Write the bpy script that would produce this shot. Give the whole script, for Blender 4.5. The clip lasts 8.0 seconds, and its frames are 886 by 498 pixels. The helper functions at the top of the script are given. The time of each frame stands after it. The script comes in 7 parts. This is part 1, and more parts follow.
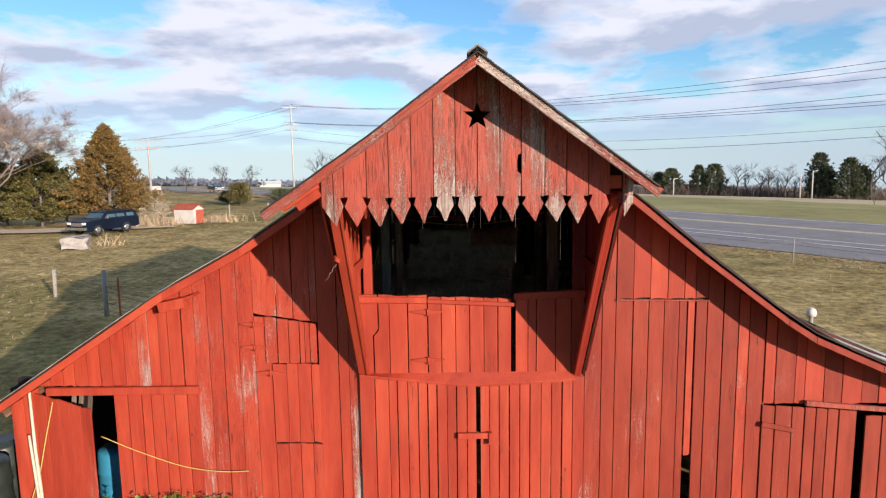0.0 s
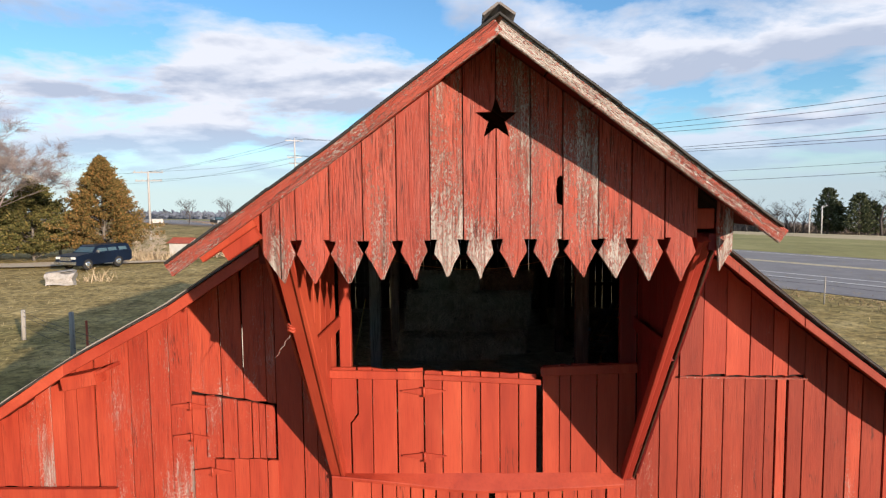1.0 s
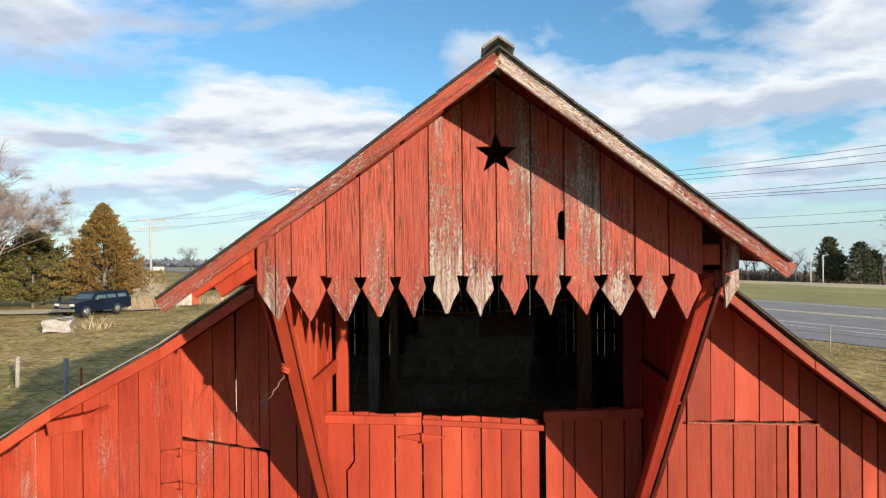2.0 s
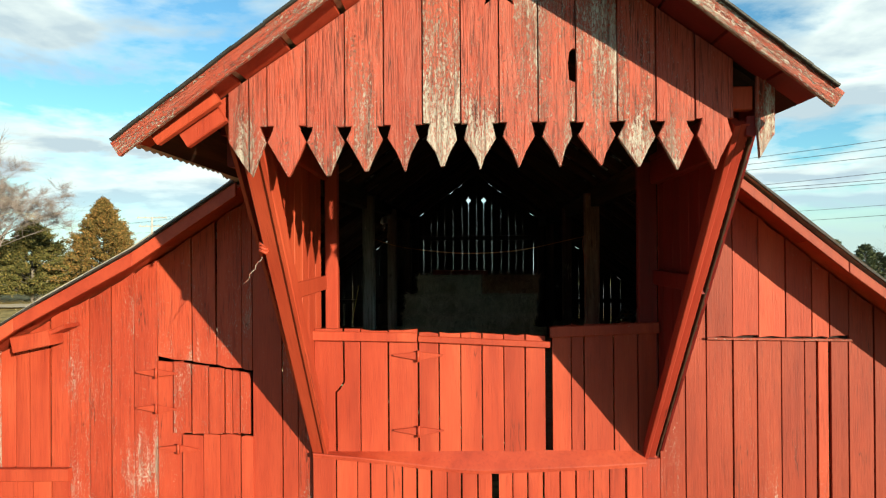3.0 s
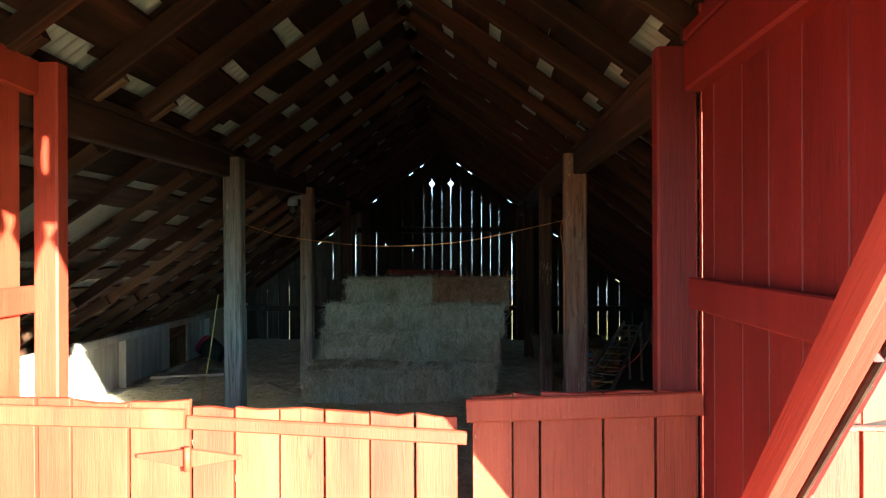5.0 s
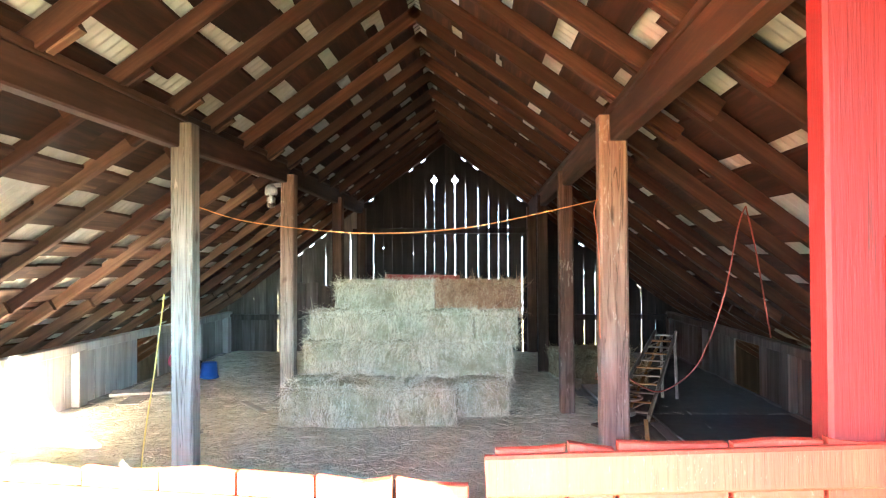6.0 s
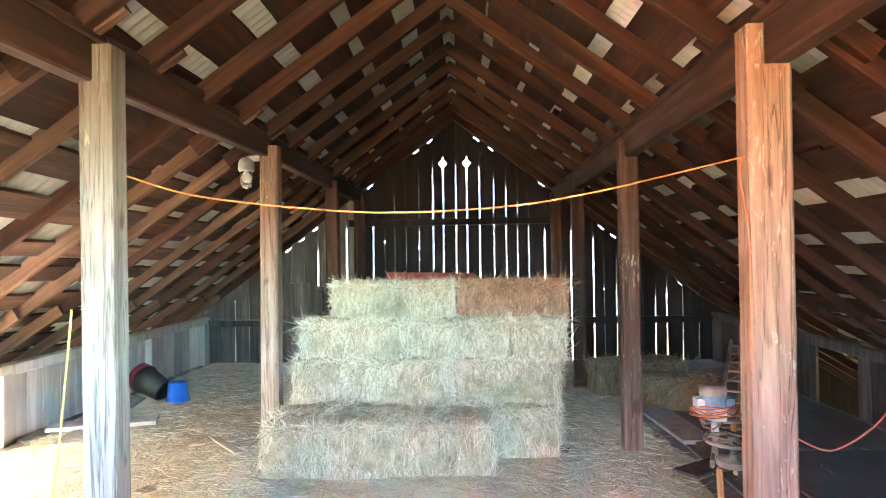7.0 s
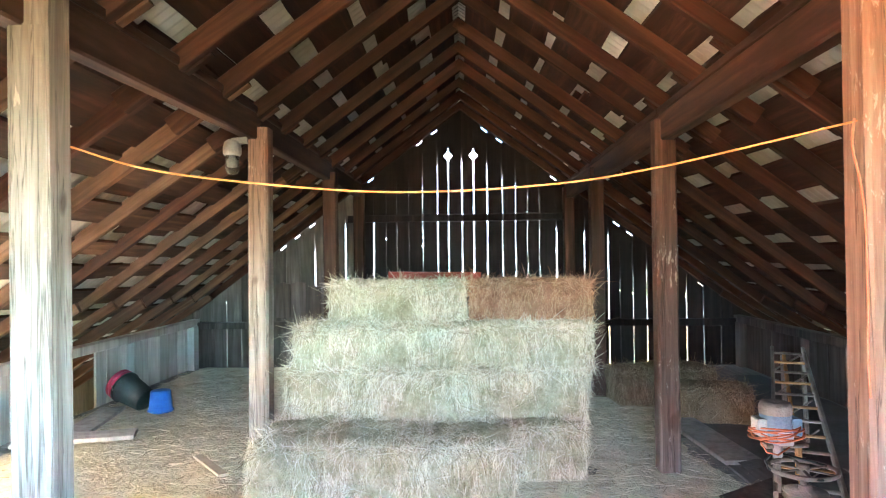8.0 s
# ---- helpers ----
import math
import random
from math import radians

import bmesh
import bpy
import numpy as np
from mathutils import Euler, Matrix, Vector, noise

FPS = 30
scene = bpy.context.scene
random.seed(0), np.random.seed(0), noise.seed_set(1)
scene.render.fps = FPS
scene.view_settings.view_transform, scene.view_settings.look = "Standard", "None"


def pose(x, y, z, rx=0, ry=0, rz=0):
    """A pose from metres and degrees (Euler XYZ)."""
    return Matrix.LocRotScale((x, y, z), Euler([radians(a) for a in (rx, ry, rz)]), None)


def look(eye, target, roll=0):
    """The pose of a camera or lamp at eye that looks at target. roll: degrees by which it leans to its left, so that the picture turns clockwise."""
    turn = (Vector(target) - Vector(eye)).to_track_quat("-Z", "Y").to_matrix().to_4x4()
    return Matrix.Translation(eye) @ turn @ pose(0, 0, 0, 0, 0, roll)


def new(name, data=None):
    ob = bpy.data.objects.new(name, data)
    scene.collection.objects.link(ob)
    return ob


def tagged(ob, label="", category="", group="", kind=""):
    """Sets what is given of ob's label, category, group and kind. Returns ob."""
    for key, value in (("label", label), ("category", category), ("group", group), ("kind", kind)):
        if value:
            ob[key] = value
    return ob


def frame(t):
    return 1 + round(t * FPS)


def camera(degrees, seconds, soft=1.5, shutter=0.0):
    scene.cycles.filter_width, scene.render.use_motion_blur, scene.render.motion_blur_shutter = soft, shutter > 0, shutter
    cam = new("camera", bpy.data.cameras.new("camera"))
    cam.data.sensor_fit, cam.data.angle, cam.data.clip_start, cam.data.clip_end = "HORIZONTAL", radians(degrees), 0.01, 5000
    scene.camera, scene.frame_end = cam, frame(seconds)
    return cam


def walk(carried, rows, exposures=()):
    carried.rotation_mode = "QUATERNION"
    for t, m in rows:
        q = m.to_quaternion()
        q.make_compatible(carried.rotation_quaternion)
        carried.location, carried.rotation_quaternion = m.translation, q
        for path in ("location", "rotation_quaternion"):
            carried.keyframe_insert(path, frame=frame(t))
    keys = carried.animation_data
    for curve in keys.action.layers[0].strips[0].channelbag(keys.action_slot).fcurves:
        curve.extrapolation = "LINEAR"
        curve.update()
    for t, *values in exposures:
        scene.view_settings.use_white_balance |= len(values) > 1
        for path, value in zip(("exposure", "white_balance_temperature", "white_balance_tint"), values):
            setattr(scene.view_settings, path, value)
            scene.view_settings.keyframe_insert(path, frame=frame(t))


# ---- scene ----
cam = camera(69.0, 8.0, 1.25)
PATH = [
    (0, (0.038, -7.646, 4.688), (-0.042, -5.665, 4.423), -0.8),
    (0.5, (0.014, -6.499, 4.668), (-0.074, -4.519, 4.394), -0.7),
    (1, (-0.018, -5.691, 4.642), (-0.111, -3.7, 4.481), -0.6),
    (1.2, (-0.027, -5.641, 4.654), (-0.12, -3.644, 4.599), -0.5),
    (2.3, (-0.007, -5.568, 4.418), (-0.102, -3.571, 4.412), -0.5),
    (2.5, (-0.006, -5.52, 4.14), (-0.1, -3.523, 4.139), -0.5),
    (3, (0.0, -5.164, 3.736), (-0.103, -3.166, 3.742), -0.4),
    (3.5, (-0.008, -4.631, 3.731), (-0.107, -2.633, 3.736), -0.4),
    (4, (0.264, -4.147, 3.72), (0.166, -2.149, 3.723), -0.4),
    (4.5, (0.517, -3.395, 3.721), (0.415, -1.398, 3.714), -0.4),
    (5, (0.609, -2.407, 3.683), (0.509, -0.409, 3.682), -0.2),
    (5.2, (0.632, -2.103, 3.605), (0.525, -0.107, 3.667), 0.1),
    (6.3, (0.457, -1.126, 3.527), (0.349, 0.871, 3.554), -0.5),
    (6.5, (0.352, -0.902, 3.528), (0.26, 1.095, 3.552), -0.7),
    (7, (0.212, 0.026, 3.52), (0.127, 2.024, 3.546), -0.8),
    (7.5, (0.127, 0.559, 3.497), (0.041, 2.557, 3.528), -0.8),
    (8, (0.098, 0.579, 3.494), (0.018, 2.577, 3.521), -0.7),
]
EXPOSURES = [
    (0, 0.76, 6250, 24), (1.2, 0.78, 6350, 20), (2.5, 0.92, 6600, 9), (3.5, 1.2, 6750, -7), (4.0, 1.44, 6750, -9), (4.5, 2.06, 6800, -4),
    (5.0, 3.8, 5600, 1), (5.2, 4.9, 5450, 7), (6.3, 7.55, 6000, 14), (6.5, 7.66, 6000, 14), (8.0, 7.66, 5950, 14),
]
walk(cam, [(t, look(eye, target, roll)) for t, eye, target, roll in PATH], EXPOSURES)

# ---- world and sun ----
SUN_FROM = Vector((0.81, -1.0, 0.275)).normalized()
world = bpy.data.worlds.new("sky")
scene.world = world
world.use_nodes = True
wn, wl = world.node_tree.nodes, world.node_tree.links
wn.clear()


def wnode(kind, **vals):
    n = wn.new(kind)
    for key, val in vals.items():
        n.inputs[key].default_value = val
    return n


sky = wn.new("ShaderNodeTexSky")
sky.sky_type = "NISHITA"
sky.sun_disc = False
sky.sun_elevation = math.asin(SUN_FROM.z)
sky.sun_rotation = math.atan2(SUN_FROM.x, SUN_FROM.y)
sky.air_density, sky.dust_density, sky.ozone_density = 1.0, 0.0, 3.0
blue = wnode("ShaderNodeBackground", Strength=0.098)
tint = wn.new("ShaderNodeMix")
tint.data_type, tint.blend_type = "RGBA", "MULTIPLY"
tint.inputs[0].default_value = 1.0
tint.inputs[7].default_value = (0.76, 1.04, 1.07, 1)
# below the level horizon, where the land falls away, the lowest sky goes on
wtc, wsep, wcomb, wmax = wn.new("ShaderNodeTexCoord"), wn.new("ShaderNodeSeparateXYZ"), wn.new("ShaderNodeCombineXYZ"), wn.new("ShaderNodeMath")
wmax.operation = "MAXIMUM"
wmax.inputs[1].default_value = 0.01
wl.new(wtc.outputs["Generated"], wsep.inputs[0])
wl.new(wsep.outputs[0], wcomb.inputs[0])
wl.new(wsep.outputs[1], wcomb.inputs[1])
wl.new(wsep.outputs[2], wmax.inputs[0])
wl.new(wmax.outputs[0], wcomb.inputs[2])
wl.new(wcomb.outputs[0], sky.inputs["Vector"])
wl.new(sky.outputs[0], tint.inputs[6])
wl.new(tint.outputs[2], blue.inputs["Color"])
# broken cloud layer: the direction is laid onto a flat sheet overhead
tc = wn.new("ShaderNodeTexCoord")
sep = wn.new("ShaderNodeSeparateXYZ")
wl.new(tc.outputs["Generated"], sep.inputs[0])
up = wn.new("ShaderNodeMath")
up.operation = "MAXIMUM"
up.inputs[1].default_value = 0.0
wl.new(sep.outputs[2], up.inputs[0])
lift = wn.new("ShaderNodeMath")
lift.operation = "ADD"
lift.inputs[1].default_value = 0.17
wl.new(up.outputs[0], lift.inputs[0])
px = wn.new("ShaderNodeMath")
px.operation = "DIVIDE"
wl.new(sep.outputs[0], px.inputs[0])
wl.new(lift.outputs[0], px.inputs[1])
py = wn.new("ShaderNodeMath")
py.operation = "DIVIDE"
wl.new(sep.outputs[1], py.inputs[0])
wl.new(lift.outputs[0], py.inputs[1])
flat = wn.new("ShaderNodeCombineXYZ")
wl.new(px.outputs[0], flat.inputs[0])
wl.new(py.outputs[0], flat.inputs[1])
flat.inputs[2].default_value = 3.7
cn = wnode("ShaderNodeTexNoise", Scale=1.3, Detail=9.0, Roughness=0.56, Distortion=0.15)
wl.new(flat.outputs[0], cn.inputs["Vector"])
cr = wn.new("ShaderNodeValToRGB")
cr.color_ramp.elements[0].position, cr.color_ramp.elements[0].color = 0.415, (0, 0, 0, 1)
cr.color_ramp.elements[1].position, cr.color_ramp.elements[1].color = 0.53, (1, 1, 1, 1)
wl.new(cn.outputs["Fac"], cr.inputs[0])
low = wn.new("ShaderNodeMapRange")
for key, val in (("From Min", 0.015), ("From Max", 0.11), ("To Min", 1.0), ("To Max", 0.0)):
    low.inputs[key].default_value = val
wl.new(sep.outputs[2], low.inputs["Value"])
# towards the horizon the cloud thins into an even pale band
cover = wn.new("ShaderNodeMix")
cover.data_type = "FLOAT"
cover.inputs[3].default_value = 0.62
wl.new(low.outputs[0], cover.inputs[0])
wl.new(cr.outputs[0], cover.inputs[2])
# lit tops and grey undersides: the cloud is compared with itself a step nearer the horizon
away = wn.new("ShaderNodeVectorMath")
away.operation = "MULTIPLY"
away.inputs[1].default_value = (1.07, 1.07, 1.0)
wl.new(flat.outputs[0], away.inputs[0])
shade = wnode("ShaderNodeTexNoise", Scale=1.3, Detail=5.0, Roughness=0.5, Distortion=0.15)
wl.new(away.outputs[0], shade.inputs["Vector"])
depth_ = wn.new("ShaderNodeMath")
depth_.operation = "SUBTRACT"
wl.new(shade.outputs["Fac"], depth_.inputs[0])
wl.new(cn.outputs["Fac"], depth_.inputs[1])
rise = wn.new("ShaderNodeMath")
rise.operation = "MULTIPLY_ADD"
rise.inputs[1].default_value, rise.inputs[2].default_value = 3.0, 0.52
wl.new(depth_.outputs[0], rise.inputs[0])
sr = wn.new("ShaderNodeValToRGB")
sr.color_ramp.elements[0].position, sr.color_ramp.elements[0].color = 0.25, (0.47, 0.565, 0.66, 1)
sr.color_ramp.elements[1].position, sr.color_ramp.elements[1].color = 0.66, (0.80, 0.87, 0.885, 1)
wl.new(rise.outputs[0], sr.inputs[0])
white = wnode("ShaderNodeBackground", Strength=0.95)
# clouds on the sun's side shine brighter
toward = wn.new("ShaderNodeVectorMath")
toward.operation = "DOT_PRODUCT"
toward.inputs[1].default_value = SUN_FROM
wl.new(tc.outputs["Generated"], toward.inputs[0])
glow = wn.new("ShaderNodeMapRange")
for key, val in (("From Min", 0.45), ("From Max", 1.0), ("To Min", 0.62), ("To Max", 0.95)):
    glow.inputs[key].default_value = val
wl.new(toward.outputs["Value"], glow.inputs["Value"])
wl.new(glow.outputs[0], white.inputs["Strength"])
band = wn.new("ShaderNodeMix")
band.data_type = "RGBA"
band.inputs[7].default_value = (0.45, 0.58, 0.76, 1)
wl.new(low.outputs[0], band.inputs[0])
wl.new(sr.outputs[0], band.inputs[6])
wl.new(band.outputs[2], white.inputs["Color"])
mixs = wn.new("ShaderNodeMixShader")
# the sky is clear round the sun
clear = wn.new("ShaderNodeMapRange")
for key, val in (("From Min", -0.25), ("From Max", 0.35), ("To Min", 1.0), ("To Max", 0.45)):
    clear.inputs[key].default_value = val
wl.new(toward.outputs["Value"], clear.inputs["Value"])
thin = wn.new("ShaderNodeMath")
thin.operation = "MULTIPLY"
wl.new(cover.outputs[0], thin.inputs[0])
wl.new(clear.outputs[0], thin.inputs[1])
wl.new(thin.outputs[0], mixs.inputs[0])
wl.new(blue.outputs[0], mixs.inputs[1])
wl.new(white.outputs[0], mixs.inputs[2])
wout = wn.new("ShaderNodeOutputWorld")
wl.new(mixs.outputs[0], wout.inputs[0])

sun_data = bpy.data.lights.new("sun", "SUN")
sun_data.energy, sun_data.angle, sun_data.color = 5.0, radians(0.5), (1.0, 0.86, 0.63)
sun = new("sun", sun_data)
sun.matrix_world = look(tuple(SUN_FROM * 60), (0, 0, 0))

# ---- materials ----


def material(name, rough=0.7, metal=0.0, spec=0.5):
    m = bpy.data.materials.new(name)
    m.use_nodes = True
    b = m.node_tree.nodes["Principled BSDF"]
    b.inputs["Roughness"].default_value, b.inputs["Metallic"].default_value = rough, metal
    b.inputs["Specular IOR Level"].default_value = spec
    return m, m.node_tree.nodes, m.node_tree.links, b


def coords(nd, ln, scale, shift=True):
    """Object coordinates, stretched, and moved by each object's own random number."""
    t = nd.new("ShaderNodeTexCoord")
    mp = nd.new("ShaderNodeMapping")
    mp.inputs["Scale"].default_value = scale
    if shift:
        info, mul = nd.new("ShaderNodeObjectInfo"), nd.new("ShaderNodeVectorMath")
        mul.operation = "MULTIPLY_ADD"
        mul.inputs[1].default_value = (37.0, 53.0, 71.0)
        ln.new(info.outputs["Random"], mul.inputs[0])
        ln.new(t.outputs["Object"], mul.inputs[2])
        ln.new(mul.outputs[0], mp.inputs["Vector"])
    else:
        ln.new(t.outputs["Object"], mp.inputs["Vector"])
    return mp.outputs[0]


def noise_fac(nd, ln, vec, scale, detail=4.0, rough=0.55, distort=0.0):
    n = nd.new("ShaderNodeTexNoise")
    n.inputs["Scale"].default_value, n.inputs["Detail"].default_value = scale, detail
    n.inputs["Roughness"].default_value, n.inputs["Distortion"].default_value = rough, distort
    ln.new(vec, n.inputs["Vector"])
    return n.outputs["Fac"]


def ramp(nd, ln, fac, stops):
    r = nd.new("ShaderNodeValToRGB")
    el = r.color_ramp.elements
    while len(el) < len(stops):
        el.new(0.5)
    for e, (p, c) in zip(el, stops):
        e.position, e.color = p, (*c, 1) if len(c) == 3 else c
    ln.new(fac, r.inputs[0])
    return r.outputs[0]


def blend(nd, ln, fac, a, b, mode="MIX"):
    m = nd.new("ShaderNodeMix")
    m.data_type, m.blend_type = "RGBA", mode
    for sock, val in ((m.inputs[0], fac), (m.inputs[6], a), (m.inputs[7], b)):
        if isinstance(val, (int, float)):
            sock.default_value = val
        elif isinstance(val, tuple):
            sock.default_value = (*val, 1)
        else:
            ln.new(val, sock)
    return m.outputs[2]


def calc(nd, ln, op, a, b=0.0, clamp=False):
    m = nd.new("ShaderNodeMath")
    m.operation, m.use_clamp = op, clamp
    for sock, val in ((m.inputs[0], a), (m.inputs[1], b)):
        if isinstance(val, (int, float)):
            sock.default_value = val
        else:
            ln.new(val, sock)
    return m.outputs[0]


def bump(nd, ln, bsdf, height, strength=0.3, dist=0.01):
    b = nd.new("ShaderNodeBump")
    b.inputs["Strength"].default_value, b.inputs["Distance"].default_value = strength, dist
    ln.new(height, b.inputs["Height"])
    ln.new(b.outputs[0], bsdf.inputs["Normal"])


def random_of(nd):
    return nd.new("ShaderNodeObjectInfo").outputs["Random"]


def painted(name, peel, along=2, hem=0.0, deep=1.0, ends=(4.75, 4.25), chalk=0.0, crimson=0.0):
    """Old red barn paint on sawn boards. peel: how much has flaked to pale primer and grey wood; hem: more of it
    towards the second of two heights; chalk: bleached by the sun; crimson: cuts green from the red.
    """
    m, nd, ln, b = material(name, 0.62, spec=0.3)
    rough_ = min(1.0, max(0.0, peel * 0.9 + abs(hem) * 4.0))

    def stretched(across, length, shift=True):
        s = [across] * 3
        if along is None:
            s = [(across * across * length) ** (1 / 3)] * 3
        else:
            s[along] = length
        return coords(nd, ln, tuple(s), shift)

    g_ = 1.0 - 0.42 * crimson
    grain = noise_fac(nd, ln, stretched(120.0, 5.0), 1.0, 4.0, 0.65, 0.5)
    streak = noise_fac(nd, ln, stretched(7.0, 0.6), 1.0, 5.0, 0.6, 0.3)
    tone = ramp(nd, ln, streak, [(0.28, (0.25, 0.0275 * g_, 0.0135)), (0.48, (0.325, 0.0405 * g_, 0.0185)), (0.72, (0.38, 0.0555 * g_, 0.0255))])
    each = ramp(nd, ln, random_of(nd), [(f, tuple(deep * c for c in cs)) for f, cs in ((0.0, (0.84, 0.78, 0.78)), (0.35, (0.96, 0.94, 0.94)), (0.7, (1.02, 1.03, 1.02)), (1.0, (1.10, 1.20, 1.18)))])
    tone = blend(nd, ln, 1.0, tone, each, "MULTIPLY")
    # broad fading and dusty washes that run across neighbouring boards
    fade = ramp(nd, ln, noise_fac(nd, ln, stretched(1.5, 0.7, False), 1.0, 4.0, 0.6, 0.5), [(0.30, (0.86, 0.82, 0.82)), (0.52, (1.0, 1.0, 1.0)), (0.70, (1.10, 1.26, 1.26))])
    tone = blend(nd, ln, 1.0, tone, fade, "MULTIPLY")
    if chalk:
        bleach = ramp(nd, ln, noise_fac(nd, ln, stretched(30.0, 3.0), 1.0, 5.0, 0.7, 0.4), [(0.35, (0.25, 0.25, 0.25)), (0.62, (1, 1, 1))])
        tone = blend(nd, ln, calc(nd, ln, "MULTIPLY", bleach, chalk), tone, (0.41, 0.142, 0.108))
    cracks = ramp(nd, ln, grain, [(0.58 - 0.06 * (chalk > 0), (0, 0, 0)), (0.68, (1, 1, 1))])
    tone = blend(nd, ln, calc(nd, ln, "MULTIPLY", cracks, min(0.95, 0.10 + 0.55 * rough_ + 0.7 * chalk)), tone, (0.08, 0.012, 0.008))
    worn_grain = ramp(nd, ln, grain, [(0.30, (1.08, 1.10, 1.10)), (0.50, (1.0, 1.0, 1.0)), (0.66, (0.90 - 0.28 * rough_, 0.89 - 0.29 * rough_, 0.89 - 0.29 * rough_))])
    tone = blend(nd, ln, 1.0, tone, worn_grain, "MULTIPLY")
    if chalk:
        # short open pits along the grain
        pits = ramp(nd, ln, noise_fac(nd, ln, stretched(150.0, 34.0), 1.0, 5.0, 0.7, 0.4), [(0.56, (0, 0, 0)), (0.64, (1, 1, 1))])
        tone = blend(nd, ln, calc(nd, ln, "MULTIPLY", pits, 0.38), tone, (0.085, 0.012, 0.008))
    split = noise_fac(nd, ln, stretched(9.0, 0.40), 1.0, 4.0, 0.55, 0.6)
    split = ramp(nd, ln, split, [(0.493, (0, 0, 0)), (0.4995, (1, 1, 1)), (0.5005, (1, 1, 1)), (0.507, (0, 0, 0))])
    where = ramp(nd, ln, noise_fac(nd, ln, stretched(2.6, 1.3), 1.0, 2.0), [(0.60 - 0.10 * rough_, (0, 0, 0)), (0.65 - 0.10 * rough_, (1, 1, 1))])
    if along is not None:
        tone = blend(nd, ln, calc(nd, ln, "MULTIPLY", split, where), tone, (0.045, 0.010, 0.007))
    patch = noise_fac(nd, ln, stretched(2.2, 0.9, False), 1.0, 3.0, 0.55, 0.4)
    lane = noise_fac(nd, ln, stretched(16.0, 1.1), 1.0, 4.0, 0.6, 0.3)
    flake = noise_fac(nd, ln, stretched(125.0, 46.0), 1.0, 8.0, 0.84, 0.4)
    amount = calc(nd, ln, "ADD", calc(nd, ln, "MULTIPLY", patch, 0.42), calc(nd, ln, "MULTIPLY", lane, 0.30))
    amount = calc(nd, ln, "ADD", amount, calc(nd, ln, "MULTIPLY", flake, 0.85))
    amount = calc(nd, ln, "ADD", amount, calc(nd, ln, "MULTIPLY", random_of(nd), 0.03))
    if hem:
        tz, sz, down = nd.new("ShaderNodeTexCoord"), nd.new("ShaderNodeSeparateXYZ"), nd.new("ShaderNodeMapRange")
        ln.new(tz.outputs["Object"], sz.inputs[0])
        ln.new(sz.outputs[2], down.inputs["Value"])
        for key, val in (("From Min", ends[0]), ("From Max", ends[1]), ("To Min", 0.0), ("To Max", hem)):
            down.inputs[key].default_value = val
        amount = calc(nd, ln, "ADD", amount, down.outputs[0])
    edge = 1.01 - peel * 0.25
    mask = ramp(nd, ln, amount, [(edge, (0, 0, 0)), (edge + 0.022, (1, 1, 1))])
    speck = calc(nd, ln, "ADD", noise_fac(nd, ln, stretched(170.0, 48.0), 1.0, 3.0, 0.65), calc(nd, ln, "MULTIPLY", patch, 0.35))
    edge2 = 0.87 - peel * 0.10
    mask = calc(nd, ln, "MAXIMUM", mask, calc(nd, ln, "MULTIPLY", ramp(nd, ln, speck, [(edge2, (0, 0, 0)), (edge2 + 0.03, (1, 1, 1))]), 0.6 * min(1.0, max(0.0, 2.2 * peel - 0.1))))
    # scraps of red that still hold inside the bare patches
    hold = ramp(nd, ln, noise_fac(nd, ln, stretched(200.0, 50.0), 1.0, 3.0, 0.6), [(0.38, (0.25, 0.25, 0.25)), (0.50, (1, 1, 1))])
    mask = calc(nd, ln, "MULTIPLY", mask, hold)
    bare = ramp(nd, ln, noise_fac(nd, ln, stretched(45.0, 3.5), 1.0, 5.0, 0.65), [(0.32, (0.13, 0.092, 0.075)), (0.45, (0.30, 0.265, 0.233)), (0.60, (0.455, 0.435, 0.395))])
    col = blend(nd, ln, mask, tone, bare)
    ln.new(col, b.inputs["Base Color"])
    ln.new(ramp(nd, ln, mask, [(0, (0.58, 0.58, 0.58)), (1, (0.9, 0.9, 0.9))]), b.inputs["Roughness"])
    h = calc(nd, ln, "SUBTRACT", calc(nd, ln, "MULTIPLY", grain, -0.8), calc(nd, ln, "MULTIPLY", mask, 0.3))
    bump(nd, ln, b, h, min(1.0, 0.45 + 0.5 * rough_ + chalk), 0.006 + 0.006 * chalk)
    return m


def timber(name, lo, mid, hi, along=2, strength=0.5, rough=0.8, patchy=0.5):
    """Bare sawn wood with long grain, knots and blotches."""
    m, nd, ln, b = material(name, rough, spec=0.25)
    s = [14.0, 14.0, 14.0]
    s[along] = 0.9
    v = coords(nd, ln, tuple(s))
    grain = noise_fac(nd, ln, v, 1.0, 6.0, 0.62, 0.6)
    col = ramp(nd, ln, grain, [(0.28, lo), (0.5, mid), (0.75, hi)])
    blot = noise_fac(nd, ln, coords(nd, ln, (1.7, 1.7, 1.7)), 1.0, 4.0, 0.6)
    col = blend(nd, ln, calc(nd, ln, "MULTIPLY", ramp(nd, ln, blot, [(0.4, (0, 0, 0)), (0.7, (1, 1, 1))]), patchy), col, lo)
    each = ramp(nd, ln, random_of(nd), [(0.0, (0.68, 0.68, 0.68)), (1.0, (1.2, 1.2, 1.2))])
    col = blend(nd, ln, 1.0, col, each, "MULTIPLY")
    ln.new(col, b.inputs["Base Color"])
    bump(nd, ln, b, grain, strength, 0.006)
    return m


